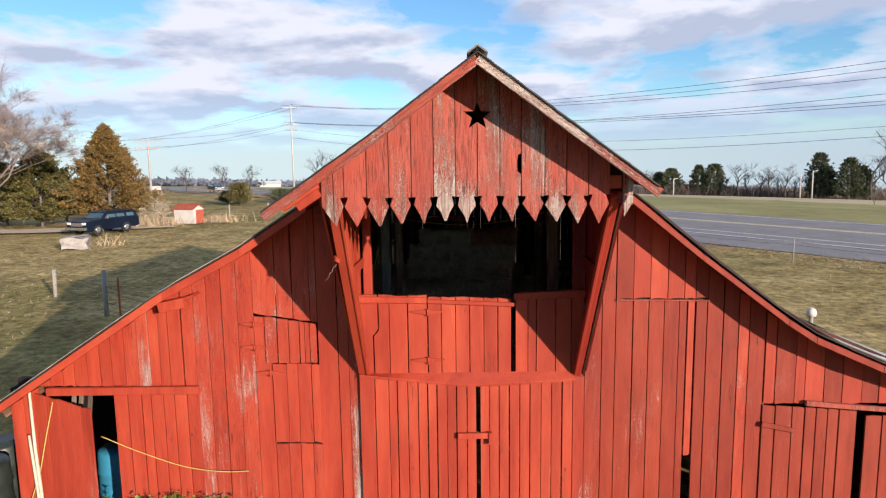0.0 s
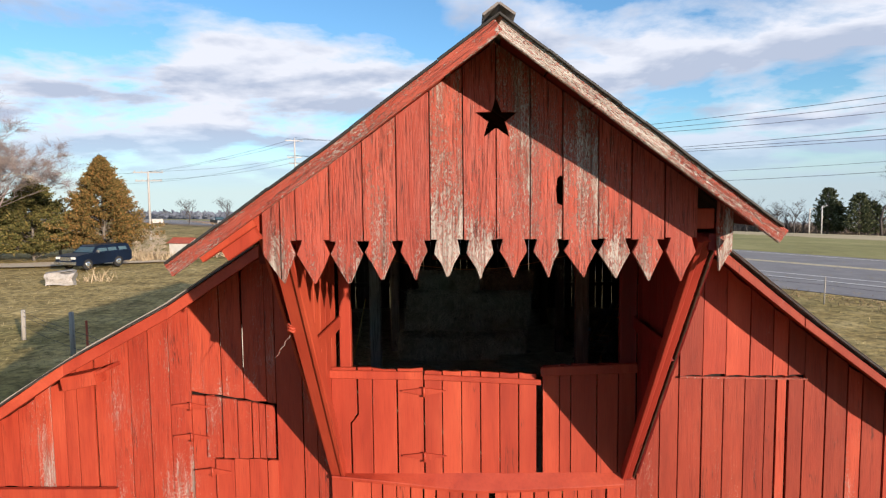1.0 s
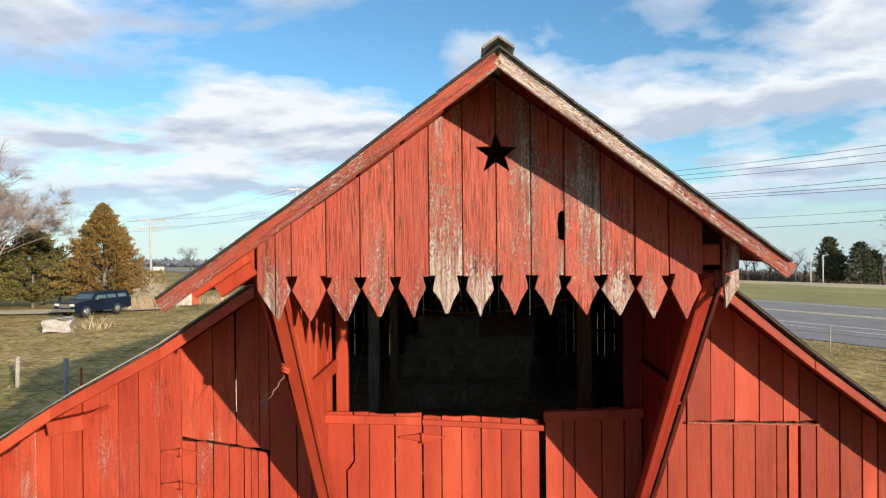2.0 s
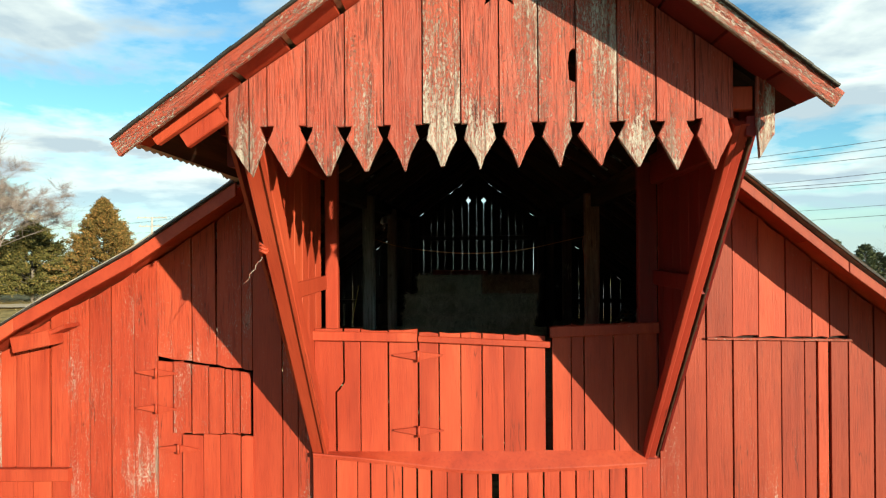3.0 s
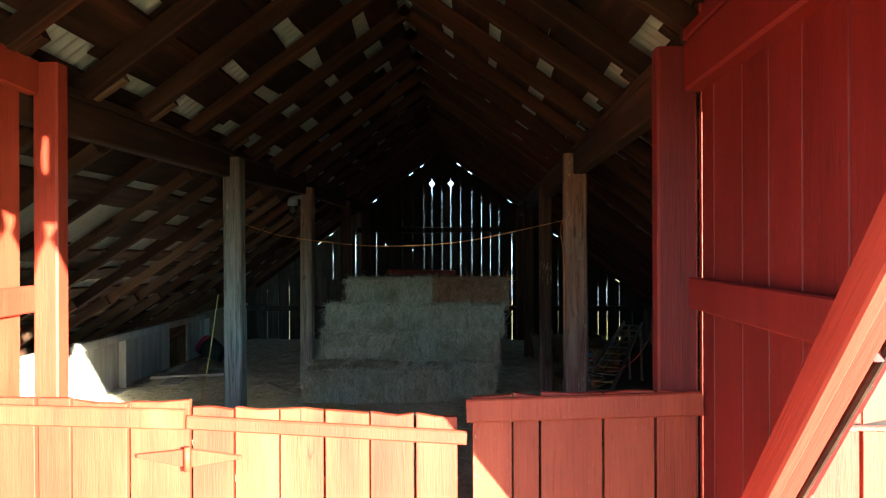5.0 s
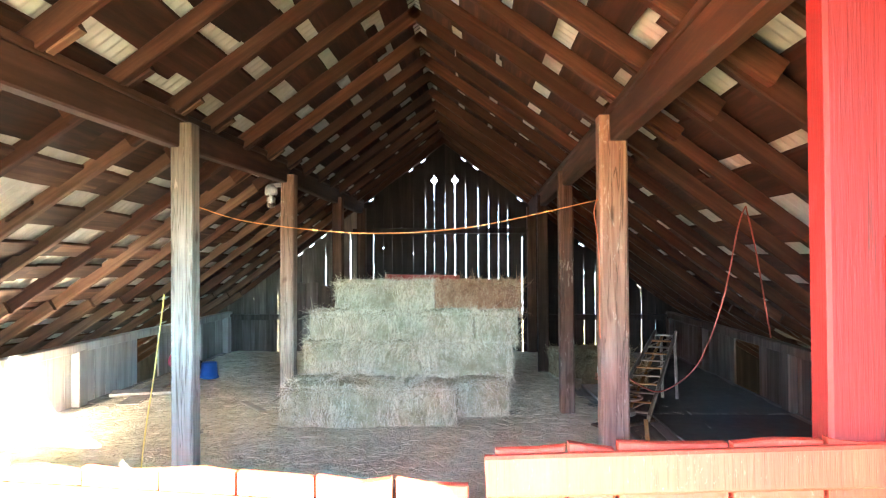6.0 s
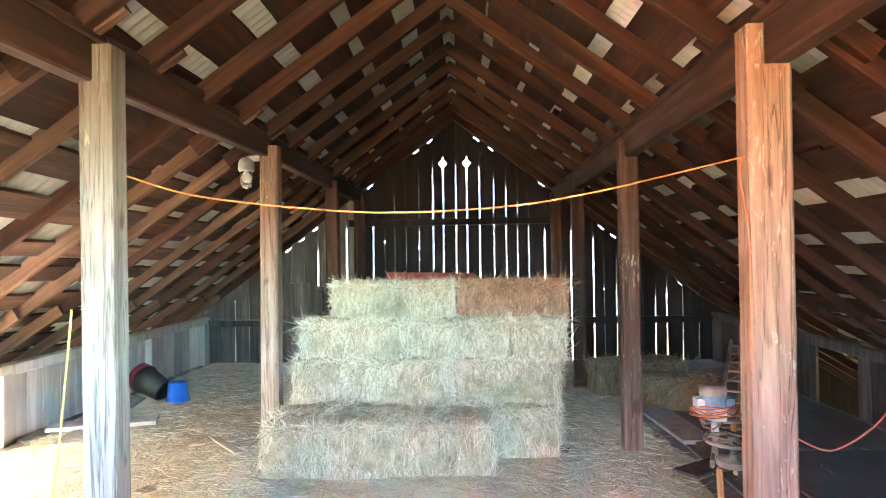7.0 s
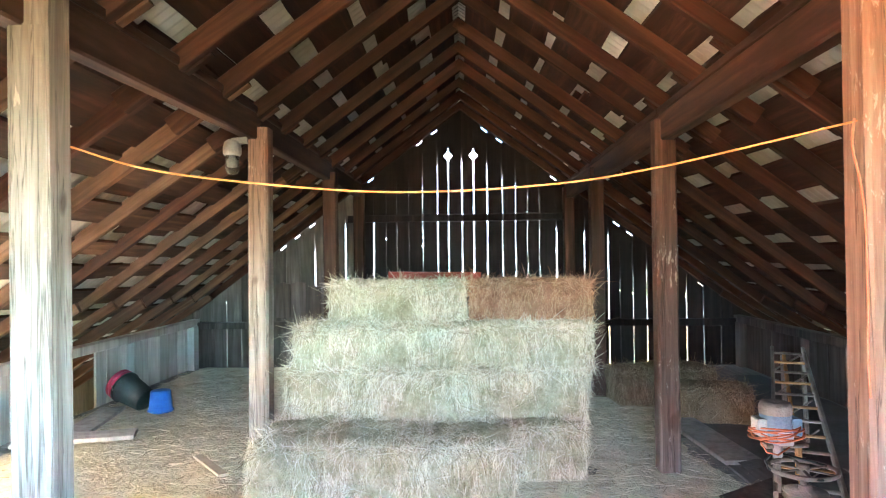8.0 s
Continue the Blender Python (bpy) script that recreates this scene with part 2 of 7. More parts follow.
def speckled(name, stops, scale=3.0, rough=0.9, strength=0.4, dist=0.02, detail=8.0, metal=0.0, spec=0.3):
    """A plain rough surface whose colour wanders at two scales."""
    m, nd, ln, b = material(name, rough, metal, spec)
    v = coords(nd, ln, (scale, scale, scale))
    big = noise_fac(nd, ln, v, 1.0, detail, 0.6)
    small = noise_fac(nd, ln, v, 9.0, 4.0, 0.6)
    mixv = calc(nd, ln, "ADD", calc(nd, ln, "MULTIPLY", big, 0.65), calc(nd, ln, "MULTIPLY", small, 0.35))
    ln.new(ramp(nd, ln, mixv, stops), b.inputs["Base Color"])
    bump(nd, ln, b, small, strength, dist)
    return m


RED = painted("red_paint", 0.12)
RED_WORN = painted("red_paint_worn", 0.34)
RED_DEEP = painted("red_paint_weathered", 0.18, deep=0.68)
RED_LOWER = painted("red_paint_lower_wall", 0.44, hem=0.04, ends=(2.8, 1.9))
RED_DIRTY = painted("red_paint_dirty", 0.22, hem=0.03, deep=0.72, ends=(2.5, 1.8))
RED_EDGE = painted("red_paint_flaked_edge", 0.42, hem=0.15, ends=(2.35, 1.6))
# the pointed boards, from nearly sound to nearly bare
APRON_SOUND = painted("apron_paint_sound", 0.36, hem=0.07, ends=(4.55, 4.18), chalk=0.30, deep=1.04, crimson=0.1)
APRON_HEM = painted("apron_paint_hem", 0.42, hem=0.15, ends=(4.62, 4.15), chalk=0.36, deep=1.04, crimson=0.1)
APRON_WORN = painted("apron_paint_worn", 0.66, hem=0.10, ends=(4.75, 4.2), chalk=0.42, deep=1.04, crimson=0.1)
APRON_FLAKED = painted("apron_paint_flaked", 0.78, hem=-0.03, chalk=0.48, deep=1.04, crimson=0.1)
APRON_BARE = painted("apron_paint_mostly_gone", 0.82, hem=0.04, ends=(5.0, 4.3), chalk=0.5, deep=1.04, crimson=0.1)
RED_RAKE = painted("red_paint_rake", 0.82, along=0, chalk=0.4)
RED_RAKE_PALE = painted("red_paint_rake_gone", 1.3, along=0, chalk=0.5)
# right rake: flaked paint, its tone darkened as if tilted away from the sun
RED_RAKE_DEEP = painted("red_paint_rake_flaked_dim", 0.95, along=0, deep=0.8, chalk=0.3)
RED_PLAIN = painted("red_paint_sound", -0.1)
# dark crimson copy of the red, with the hood's inner shade in its colour
RED_SHADED = painted("red_paint_shaded", -0.2, deep=0.41, crimson=1.25)
RED_SIDE = painted("red_paint_sides", 0.0, along=None)
RED_BRACE = painted("red_paint_brace", -0.3, along=0)
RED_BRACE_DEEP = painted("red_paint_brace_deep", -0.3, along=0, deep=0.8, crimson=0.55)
# lighter copy of the rafter wood; bounced light coloured into the left slope
RAFTER_LIT = timber("lit_rafter_wood", (0.045, 0.021, 0.012), (0.105, 0.052, 0.030), (0.215, 0.125, 0.078), along=0)
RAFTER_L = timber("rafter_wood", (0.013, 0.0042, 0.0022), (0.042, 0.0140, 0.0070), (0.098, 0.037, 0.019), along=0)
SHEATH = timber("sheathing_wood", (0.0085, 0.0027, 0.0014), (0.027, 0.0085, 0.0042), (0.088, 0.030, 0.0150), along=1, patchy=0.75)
BEAM = timber("beam_wood", (0.018, 0.0075, 0.0045), (0.047, 0.0195, 0.0108), (0.10, 0.044, 0.025), along=1)


def post_wood(name, upper, lower, turn, scuff):
    """Sawn post with scuffs, checks and knots; brown above and paler below a ragged line, bounced light put into the
    colour. turn: heights between which it changes.
    """
    m, nd, ln, b = material(name, 0.8, spec=0.25)
    grain = noise_fac(nd, ln, coords(nd, ln, (26.0, 26.0, 1.3)), 1.0, 7.0, 0.66, 0.7)
    top, low = (ramp(nd, ln, grain, [(0.22, c[0]), (0.5, c[1]), (0.80, c[2])]) for c in (upper, lower))
    ragged = noise_fac(nd, ln, coords(nd, ln, (9.0, 9.0, 1.1)), 1.0, 5.0, 0.65, 0.5)
    tz, sz, down = nd.new("ShaderNodeTexCoord"), nd.new("ShaderNodeSeparateXYZ"), nd.new("ShaderNodeMapRange")
    ln.new(tz.outputs["Object"], sz.inputs[0])
    ln.new(calc(nd, ln, "ADD", sz.outputs[2], calc(nd, ln, "MULTIPLY", calc(nd, ln, "SUBTRACT", ragged, 0.5), 1.0)), down.inputs["Value"])
    for key, val in (("From Min", turn[0]), ("From Max", turn[1]), ("To Min", 0.0), ("To Max", 1.0)):
        down.inputs[key].default_value = val
    col = blend(nd, ln, down.outputs[0], top, low)
    marks = noise_fac(nd, ln, coords(nd, ln, (34.0, 34.0, 9.0)), 1.0, 6.0, 0.75, 0.6)
    where = noise_fac(nd, ln, coords(nd, ln, (3.0, 3.0, 1.6)), 1.0, 3.0)
    pale = ramp(nd, ln, calc(nd, ln, "ADD", marks, calc(nd, ln, "MULTIPLY", where, 0.5)), [(0.86 - 0.1 * scuff, (0, 0, 0)), (0.90 - 0.1 * scuff, (1, 1, 1))])
    col = blend(nd, ln, calc(nd, ln, "MULTIPLY", pale, 0.42), col, (0.50, 0.40, 0.33))
    check = noise_fac(nd, ln, coords(nd, ln, (15.0, 15.0, 0.5)), 1.0, 4.0, 0.6, 0.5)
    check = ramp(nd, ln, check, [(0.488, (0, 0, 0)), (0.4985, (1, 1, 1)), (0.5015, (1, 1, 1)), (0.512, (0, 0, 0))])
    col = blend(nd, ln, calc(nd, ln, "MULTIPLY", check, 0.6), col, (0.03, 0.018, 0.012))
    knots = noise_fac(nd, ln, coords(nd, ln, (7.0, 7.0, 3.2)), 1.0, 2.0, 0.4)
    knots = ramp(nd, ln, knots, [(0.70, (0, 0, 0)), (0.75, (1, 1, 1))])
    col = blend(nd, ln, calc(nd, ln, "MULTIPLY", knots, 0.7), col, (0.06, 0.028, 0.016))
    ln.new(col, b.inputs["Base Color"])
    bump(nd, ln, b, calc(nd, ln, "SUBTRACT", grain, check), 0.6, 0.008)
    return m


BROWN_TONES = ((0.036, 0.015, 0.0095), (0.074, 0.034, 0.0215), (0.135, 0.070, 0.046))
POST_GREY = post_wood("post_grey_wood", ((0.055, 0.038, 0.026), (0.105, 0.075, 0.053), (0.19, 0.145, 0.11)), ((0.20, 0.175, 0.15), (0.36, 0.325, 0.28), (0.52, 0.48, 0.43)), (4.4, 3.0), -0.5)
POST_TAN = post_wood("post_tan_wood", ((0.105, 0.054, 0.034), (0.225, 0.122, 0.080), (0.39, 0.24, 0.165)), ((0.075, 0.052, 0.047), (0.19, 0.135, 0.115), (0.36, 0.285, 0.245)), (3.2, 2.3), -0.1)
POST_LIT_LOW = post_wood("post_lit_low_wood", ((0.070, 0.034, 0.021), (0.15, 0.082, 0.054), (0.26, 0.16, 0.11)), ((0.15, 0.115, 0.09), (0.30, 0.245, 0.20), (0.46, 0.395, 0.335)), (3.9, 2.7), 0.0)
POST_BROWN = post_wood("post_brown_wood", BROWN_TONES, ((0.075, 0.045, 0.035), (0.15, 0.098, 0.078), (0.29, 0.215, 0.18)), (2.8, 2.1), -0.3)
BEAM_UPRIGHT = timber("dark_post_wood", (0.020, 0.009, 0.006), (0.052, 0.0235, 0.0145), (0.115, 0.057, 0.037))
# paler tone for the back wall's left boards, sun bounce painted in
LIT_BOARD = timber("lit_back_board", (0.055, 0.045, 0.037), (0.12, 0.10, 0.083), (0.21, 0.18, 0.152))
# lighter copy of the roof boards, likewise brightened low on the left slope
SHEATH_LIT = timber("lit_sheathing_wood", (0.018, 0.0075, 0.0044), (0.058, 0.026, 0.0155), (0.15, 0.083, 0.053), along=1, patchy=0.6)
GREY_BOARD = timber("grey_board", (0.28, 0.26, 0.23), (0.48, 0.45, 0.41), (0.62, 0.59, 0.55))
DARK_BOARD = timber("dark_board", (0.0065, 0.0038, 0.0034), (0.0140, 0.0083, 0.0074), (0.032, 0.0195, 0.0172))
FLOOR_WOOD = timber("floor_wood", (0.15, 0.135, 0.12), (0.28, 0.26, 0.235), (0.38, 0.36, 0.33), along=1)

# ---- building tools ----


class Geo:
    """Collects the faces of one mesh."""

    def __init__(self, smooth=False):
        self.v, self.f, self.smooth = [], [], smooth

    def add(self, verts, faces):
        n = len(self.v)
        self.v += [tuple(p) for p in verts]
        self.f += [tuple(i + n for i in f) for f in faces]
        return self

    def prism(self, poly, o, u, v, n, t, c=0.003):
        """A flat piece: outline poly in u, v from o, front towards n, thickness t behind it, front edges worn by c."""
        o, u, v, n = Vector(o), Vector(u), Vector(v), Vector(n)
        k, ins = len(poly), []
        area = sum(poly[i][0] * poly[(i + 1) % k][1] - poly[(i + 1) % k][0] * poly[i][1] for i in range(k))
        sg = 1 if area > 0 else -1
        for i in range(k):
            a, b, d = Vector(poly[i - 1]), Vector(poly[i]), Vector(poly[(i + 1) % k])
            e1, e2 = (b - a), (d - b)
            e1 = e1.normalized() if e1.length > 1e-6 else Vector((1, 0))
            e2 = e2.normalized() if e2.length > 1e-6 else Vector((1, 0))
            m = (Vector((-e1.y, e1.x)) + Vector((-e2.y, e2.x))) * sg
            m = m.normalized() if m.length > 1e-4 else Vector((0, 0))
            ins.append(b + m * c)
        ring = lambda pts, d: [o + u * p[0] + v * p[1] - n * d for p in pts]
        verts = ring(ins, 0) + ring(poly, c) + ring(poly, t)
        faces = [tuple(range(k)), tuple(range(3 * k - 1, 2 * k - 1, -1))]
        for i in range(k):
            j = (i + 1) % k
            faces += [(i, k + i, k + j, j), (k + i, 2 * k + i, 2 * k + j, k + j)]
        return self.add(verts, faces)

    def bar(self, a, b, w, h, up=(0, 0, 1), c=0.006):
        """A squared stick from a to b, w across and h along up, its long edges worn."""
        a, b, up = Vector(a), Vector(b), Vector(up)
        ahead = (b - a).normalized()
        side = ahead.cross(up).normalized()
        up = side.cross(ahead)
        w, h = w / 2, h / 2
        oct8 = [(-w + c, -h), (w - c, -h), (w, -h + c), (w, h - c), (w - c, h), (-w + c, h), (-w, h - c), (-w, -h + c)]
        verts = [e + side * x + up * y for e in (a, b) for x, y in oct8]
        faces = [tuple(range(7, -1, -1)), tuple(range(8, 16))]
        faces += [(i, (i + 1) % 8, 8 + (i + 1) % 8, 8 + i) for i in range(8)]
        return self.add(verts, faces)

    def box(self, c, s):
        a, b = Vector(c), Vector(c)
        a.y -= s[1] / 2
        b.y += s[1] / 2
        return self.bar(a, b, s[0], s[2], c=min(0.006, min(s) * 0.2))

    def tube(self, pts, r, seg=6, closed=False):
        pts = [Vector(p) for p in pts]
        rs = r if isinstance(r, (list, tuple)) else [r] * len(pts)
        verts, n = [], len(pts)
        ref = Vector((0.13, 0.31, 0.94))
        for i, p in enumerate(pts):
            d = (pts[(i + 1) % n] - pts[i - 1]) if closed else (pts[min(i + 1, n - 1)] - pts[max(i - 1, 0)])
            d = d.normalized() if d.length > 1e-9 else Vector((0, 0, 1))
            s = d.cross(ref)
            if s.length < 0.05:
                s = d.cross(Vector((1, 0, 0)))
            s.normalize()
            q = s.cross(d)
            verts += [p + (s * math.cos(t) + q * math.sin(t)) * rs[i] for t in (2 * math.pi * k / seg for k in range(seg))]
        faces = []
        for i in range(n if closed else n - 1):
            j = (i + 1) % n
            faces += [(i * seg + k, i * seg + (k + 1) % seg, j * seg + (k + 1) % seg, j * seg + k) for k in range(seg)]
        if not closed:
            faces += [tuple(range(seg - 1, -1, -1)), tuple((n - 1) * seg + k for k in range(seg))]
        return self.add(verts, faces)

    def lathe(self, prof, o=(0, 0, 0), axis=(0, 0, 1), seg=24):
        """Turns a profile of (radius, height) round the axis through o."""
        o, ax = Vector(o), Vector(axis).normalized()
        s = ax.cross(Vector((0.3, 0.9, 0.1))).normalized()
        q = s.cross(ax)
        verts = [o + ax * z + (s * math.cos(2 * math.pi * k / seg) + q * math.sin(2 * math.pi * k / seg)) * max(r, 1e-4) for r, z in prof for k in range(seg)]
        faces = [(i * seg + k, i * seg + (k + 1) % seg, (i + 1) * seg + (k + 1) % seg, (i + 1) * seg + k) for i in range(len(prof) - 1) for k in range(seg)]
        return self.add(verts, faces)


def mesh_of(name, geo, mat):
    me = bpy.data.meshes.new(name)
    me.from_pydata(geo.v, [], geo.f)
    me.materials.append(mat)
    if geo.smooth:
        me.polygons.foreach_set("use_smooth", [True] * len(me.polygons))
    me.validate()
    return me


def part(name, geo, mat, parent=None, label=""):
    ob = new(name, mesh_of(name, geo, mat))
    if parent:
        ob.parent = parent
    return tagged(ob, label)


def lengthwise(name, a, b, w, h, mat, parent, up=(0, 0, 1), label="", c=0.006):
    """A squared stick from a to b whose own x axis runs along it, so that its grain does too."""
    a, b, up = Vector(a), Vector(b), Vector(up)
    x = (b - a).normalized()
    y = up.cross(x).normalized()
    z = x.cross(y)
    ob = part(name, Geo().bar((0, 0, 0), ((b - a).length, 0, 0), w, h, c=c), mat, parent, label)
    m = Matrix((x, y, z)).transposed().to_4x4()
    m.translation = a
    ob.matrix_local = m
    return ob


def thing(name, label, category, at=(0, 0, 0), group="", kind="", turn=0.0):
    ob = new(name)
    ob.empty_display_size = 0.2
    ob.matrix_world = pose(*at, 0, 0, turn)
    return tagged(ob, label, category, group, kind)


def lerp(pts, x):
    if x <= pts[0][0]:
        return pts[0][1]
    for (a, fa), (b, fb) in zip(pts, pts[1:]):
        if x <= b:
            return fa + (fb - fa) * (x - a) / (b - a)
    return pts[-1][1]


rnd = random.Random(7)

# ---- the barn: measures ----
FLOOR, BACK, APRON = 2.05, 9.15, -1.87
KNEE = 3.62
LEFT_FRONT = [(0, 5.56), (1.94, 4.19), (2.7, 3.70), (3.64, 3.20), (5.75, 1.82), (6.2, 1.52)]
RIGHT_FRONT = [(0, 5.56), (1.8, 4.26), (2.56, 3.62), (3.54, 2.87), (3.86, 2.66), (4.62, 2.32), (6.2, 1.78)]
BOTH_BACK = [(0, 5.56), (1.45, 4.50), (2.0, 4.08), (3.45, 3.00), (6.2, 1.30)]


def ridge_x(y):
    return 0.12 * (1 - (y + 2.3) / 11.45)


def hood_y(d):
    """Front edge of the hood roof, which runs out to a prow at the ridge."""
    return -2.30 + 0.11 * abs(d)


def roof_z(x, y):
    """Underside of the roof boards; the hood's left eave kicks up a little."""
    s, d = min(max(y / BACK, 0), 1), x - ridge_x(y)
    if y < -0.7 and d < -0.9:
        return lerp(LEFT_FRONT, -d) - 0.022 + 0.045 * min(1.0, (-d - 0.9) / 0.9)
    return lerp(LEFT_FRONT if d < 0 else RIGHT_FRONT, abs(d)) * (1 - s) + lerp(BOTH_BACK, abs(d)) * s - (0.022 if y < -0.7 else 0.0)


def upright(parent, x0, x1, z0, z1, mat, y=0.0, t=0.025, name="board", facing=-1, jag=0.012, skew=0.0):
    """One vertical board of a wall in the plane y; z1 and z0 may be functions of x."""
    zt = z1 if callable(z1) else (lambda x: z1)
    zb = z0 if callable(z0) else (lambda x: z0)
    j = lambda: rnd.uniform(-jag, jag)
    mid = (x0 + x1) / 2 + rnd.uniform(-0.02, 0.02)
    k = rnd.uniform(-skew, skew)
    poly = [(x0, zb(x0) + j()), (mid, zb(mid) + j()), (x1, zb(x1) + j()), (x1 + k, zt(x1 + k) + j()), (mid + k, zt(mid + k) + j()), (x0 + k, zt(x0 + k) + j())]
    g = Geo().prism(poly, (0, y + facing * rnd.uniform(0, 0.006), 0), (1, 0, 0), (0, 0, 1), (0, facing, 0), t)
    return part(name, g, mat, parent)


def boards(parent, x0, x1, z0, z1, mat, widths=(0.15, 0.22), gap=(0.004, 0.013), **kw):
    x = x0
    while x < x1 - 0.03:
        w = rnd.uniform(*widths)
        if x + w > x1 - 0.08:
            w = x1 - x
        upright(parent, x, x + w - rnd.uniform(*gap), z0, z1, mat(rnd) if not isinstance(mat, bpy.types.Material) else mat, **kw)
        x += w


def row(parent, joints, z0, z1, mats, gap=(0.004, 0.012), **kw):
    """Boards between given joints; mats is one paint or a choice of them."""
    for a, b in zip(joints, joints[1:]):
        upright(parent, a, b - rnd.uniform(*gap), z0, z1, mats(rnd) if not isinstance(mats, bpy.types.Material) else mats, **kw)


ROOF_AT = lambda x: roof_z(x, 0) - 0.02

# front wall
wall_front = tagged(new("wall_front"), "red painted vertical board barn front with flaking paint", "wall", kind="structure")
mostly_red = lambda r: r.choice((RED, RED_LOWER, RED_WORN, RED_PLAIN))
worn = lambda r: r.choice((RED_LOWER, RED_LOWER, RED_WORN))
boards(wall_front, -5.80, -5.42, -0.1, ROOF_AT, mostly_red)
row(wall_front, (-5.42, -5.25, -5.08, -4.93, -4.76, -4.59, -4.44, -4.27, -4.10, -3.95, -3.82, -3.70, -3.535), 1.96, ROOF_AT, mostly_red)
row(wall_front, (-3.518, -3.361), 1.96, ROOF_AT, RED_WORN)
row(wall_front, (-3.361, -3.19, -3.004, -2.812, -2.615), -0.1, ROOF_AT, RED_LOWER)
row(wall_front, (-2.615, -2.32, -2.118, -1.909, -1.822), lambda x: 2.885 - 0.11 * (x + 2.62) / 0.8, ROOF_AT, mostly_red, skew=0.006)
row(wall_front, (-2.615, -2.40), -0.1, 2.85, RED)
row(wall_front, (-2.40, -2.225, -2.085, -1.915, -1.805), 1.235, 2.25, RED, y=-0.02)
row(wall_front, (-2.40, -2.24, -2.09, -1.93, -1.795), -0.1, 1.215, worn, y=-0.01)
row(wall_front, (-1.822, -1.575), -0.1, ROOF_AT, RED)
row(wall_front, (-1.575, -1.449), -0.1, ROOF_AT, RED_WORN)
row(wall_front, (-1.449, -1.305), -0.1, ROOF_AT, RED_EDGE)
deep = lambda r: r.choice((RED_DEEP, RED_DIRTY, RED_DIRTY, RED_LOWER))
row(wall_front, (1.295, 1.436), -0.1, 2.10, RED_WORN, y=-0.02)
row(wall_front, (1.436, 1.639, 1.80), -0.1, ROOF_AT, deep)
row(wall_front, (1.80, 2.0, 2.199, 2.405, 2.604, 2.736, 2.885), 3.05, ROOF_AT, lambda r: r.choice((RED, RED_WORN, RED_DEEP)), y=-0.012)
row(wall_front, (1.80, 2.008, 2.192, 2.375, 2.552), -0.1, 3.03, deep, gap=(0.006, 0.016))
row(wall_front, (2.552, 2.645), -0.1, 3.03, RED_DIRTY)
upright(wall_front, 2.652, 2.728, 1.08, 3.03, RED_WORN)
row(wall_front, (2.748, 2.885), -0.1, 3.03, RED_DEEP)
row(wall_front, (2.885, 3.079, 3.261, 3.389, 3.583), -0.1, ROOF_AT, deep, gap=(0.006, 0.016))
row(wall_front, (3.588, 3.721, 3.954, 4.073, 4.298, 4.516, 4.747, 4.95, 5.15, 5.36, 5.55, 5.76, 5.95), 1.74, ROOF_AT, lambda r: r.choice((RED, RED, RED_WORN, RED_DEEP)))
boards(wall_front, 5.2, 5.95, -0.1, 1.72, deep)
lengthwise("drip_strip", (1.795, -0.03, 3.038), (2.89, -0.03, 3.024), 0.02, 0.018, RED_RAKE, wall_front, c=0.003)
# rails behind the boards
for z, xa, xb in ((3.03, -3.9, -1.36), (3.03, 1.44, 3.4), (1.2, -3.34, -1.4), (1.2, 1.44, 3.58), (2.0, -5.7, -1.4), (1.85, 1.44, 5.9), (0.25, -3.3, -1.4), (0.25, 1.44, 3.5)):
    part("rail", Geo().bar((xa, 0.075, z), (xb, 0.075, z), 0.09, 0.10), DARK_BOARD, wall_front)

# unseen dark board added behind the hatch slit to keep it black
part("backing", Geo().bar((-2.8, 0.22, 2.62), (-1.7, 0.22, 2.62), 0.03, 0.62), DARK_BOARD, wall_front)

# hood roof and main roof
roof = tagged(new("roof"), "weathered corrugated metal barn roof on open wooden boards", "roof", kind="structure")
RAKE = -0.40


def corrugated(y0, y1, side, d0, d1, lift, period=0.076, amp=0.012):
    g = Geo(smooth=True)
    ny = int((y1 - y0) / period * 4)
    ds = [d0 + (d1 - d0) * i / 9 for i in range(10)]
    for i in range(ny + 1):
        y = y0 + (y1 - y0) * i / ny
        for d in ds:
            x = ridge_x(y) + side * d
            g.v.append((x, y, roof_z(x, y) + lift + amp * math.sin(2 * math.pi * y / period)))
    for i in range(ny):
        for k in range(9):
            a = i * 10 + k
            g.f.append((a, a + 1, a + 11, a + 10))
    return g


METAL = speckled("galvanised_sheet", [(0.3, (0.39, 0.38, 0.35)), (0.55, (0.54, 0.53, 0.50)), (0.72, (0.64, 0.625, 0.585)), (0.85, (0.30, 0.19, 0.12))], 1.3, rough=0.42, strength=0.1, metal=0.35, spec=0.5)
DARK_METAL = speckled("dark_roof_edge", [(0.3, (0.018, 0.017, 0.017)), (0.6, (0.04, 0.038, 0.036)), (0.85, (0.22, 0.21, 0.20))], 6.0, rough=0.6, strength=0.15, metal=0.2)
OLD_METAL = speckled("old_roof_metal", [(0.3, (0.10, 0.09, 0.085)), (0.6, (0.19, 0.17, 0.16)), (0.8, (0.16, 0.08, 0.05))], 1.3, rough=0.6, strength=0.15, metal=0.3)
HOOD_REACH = {-1: 1.88, 1: 1.52}
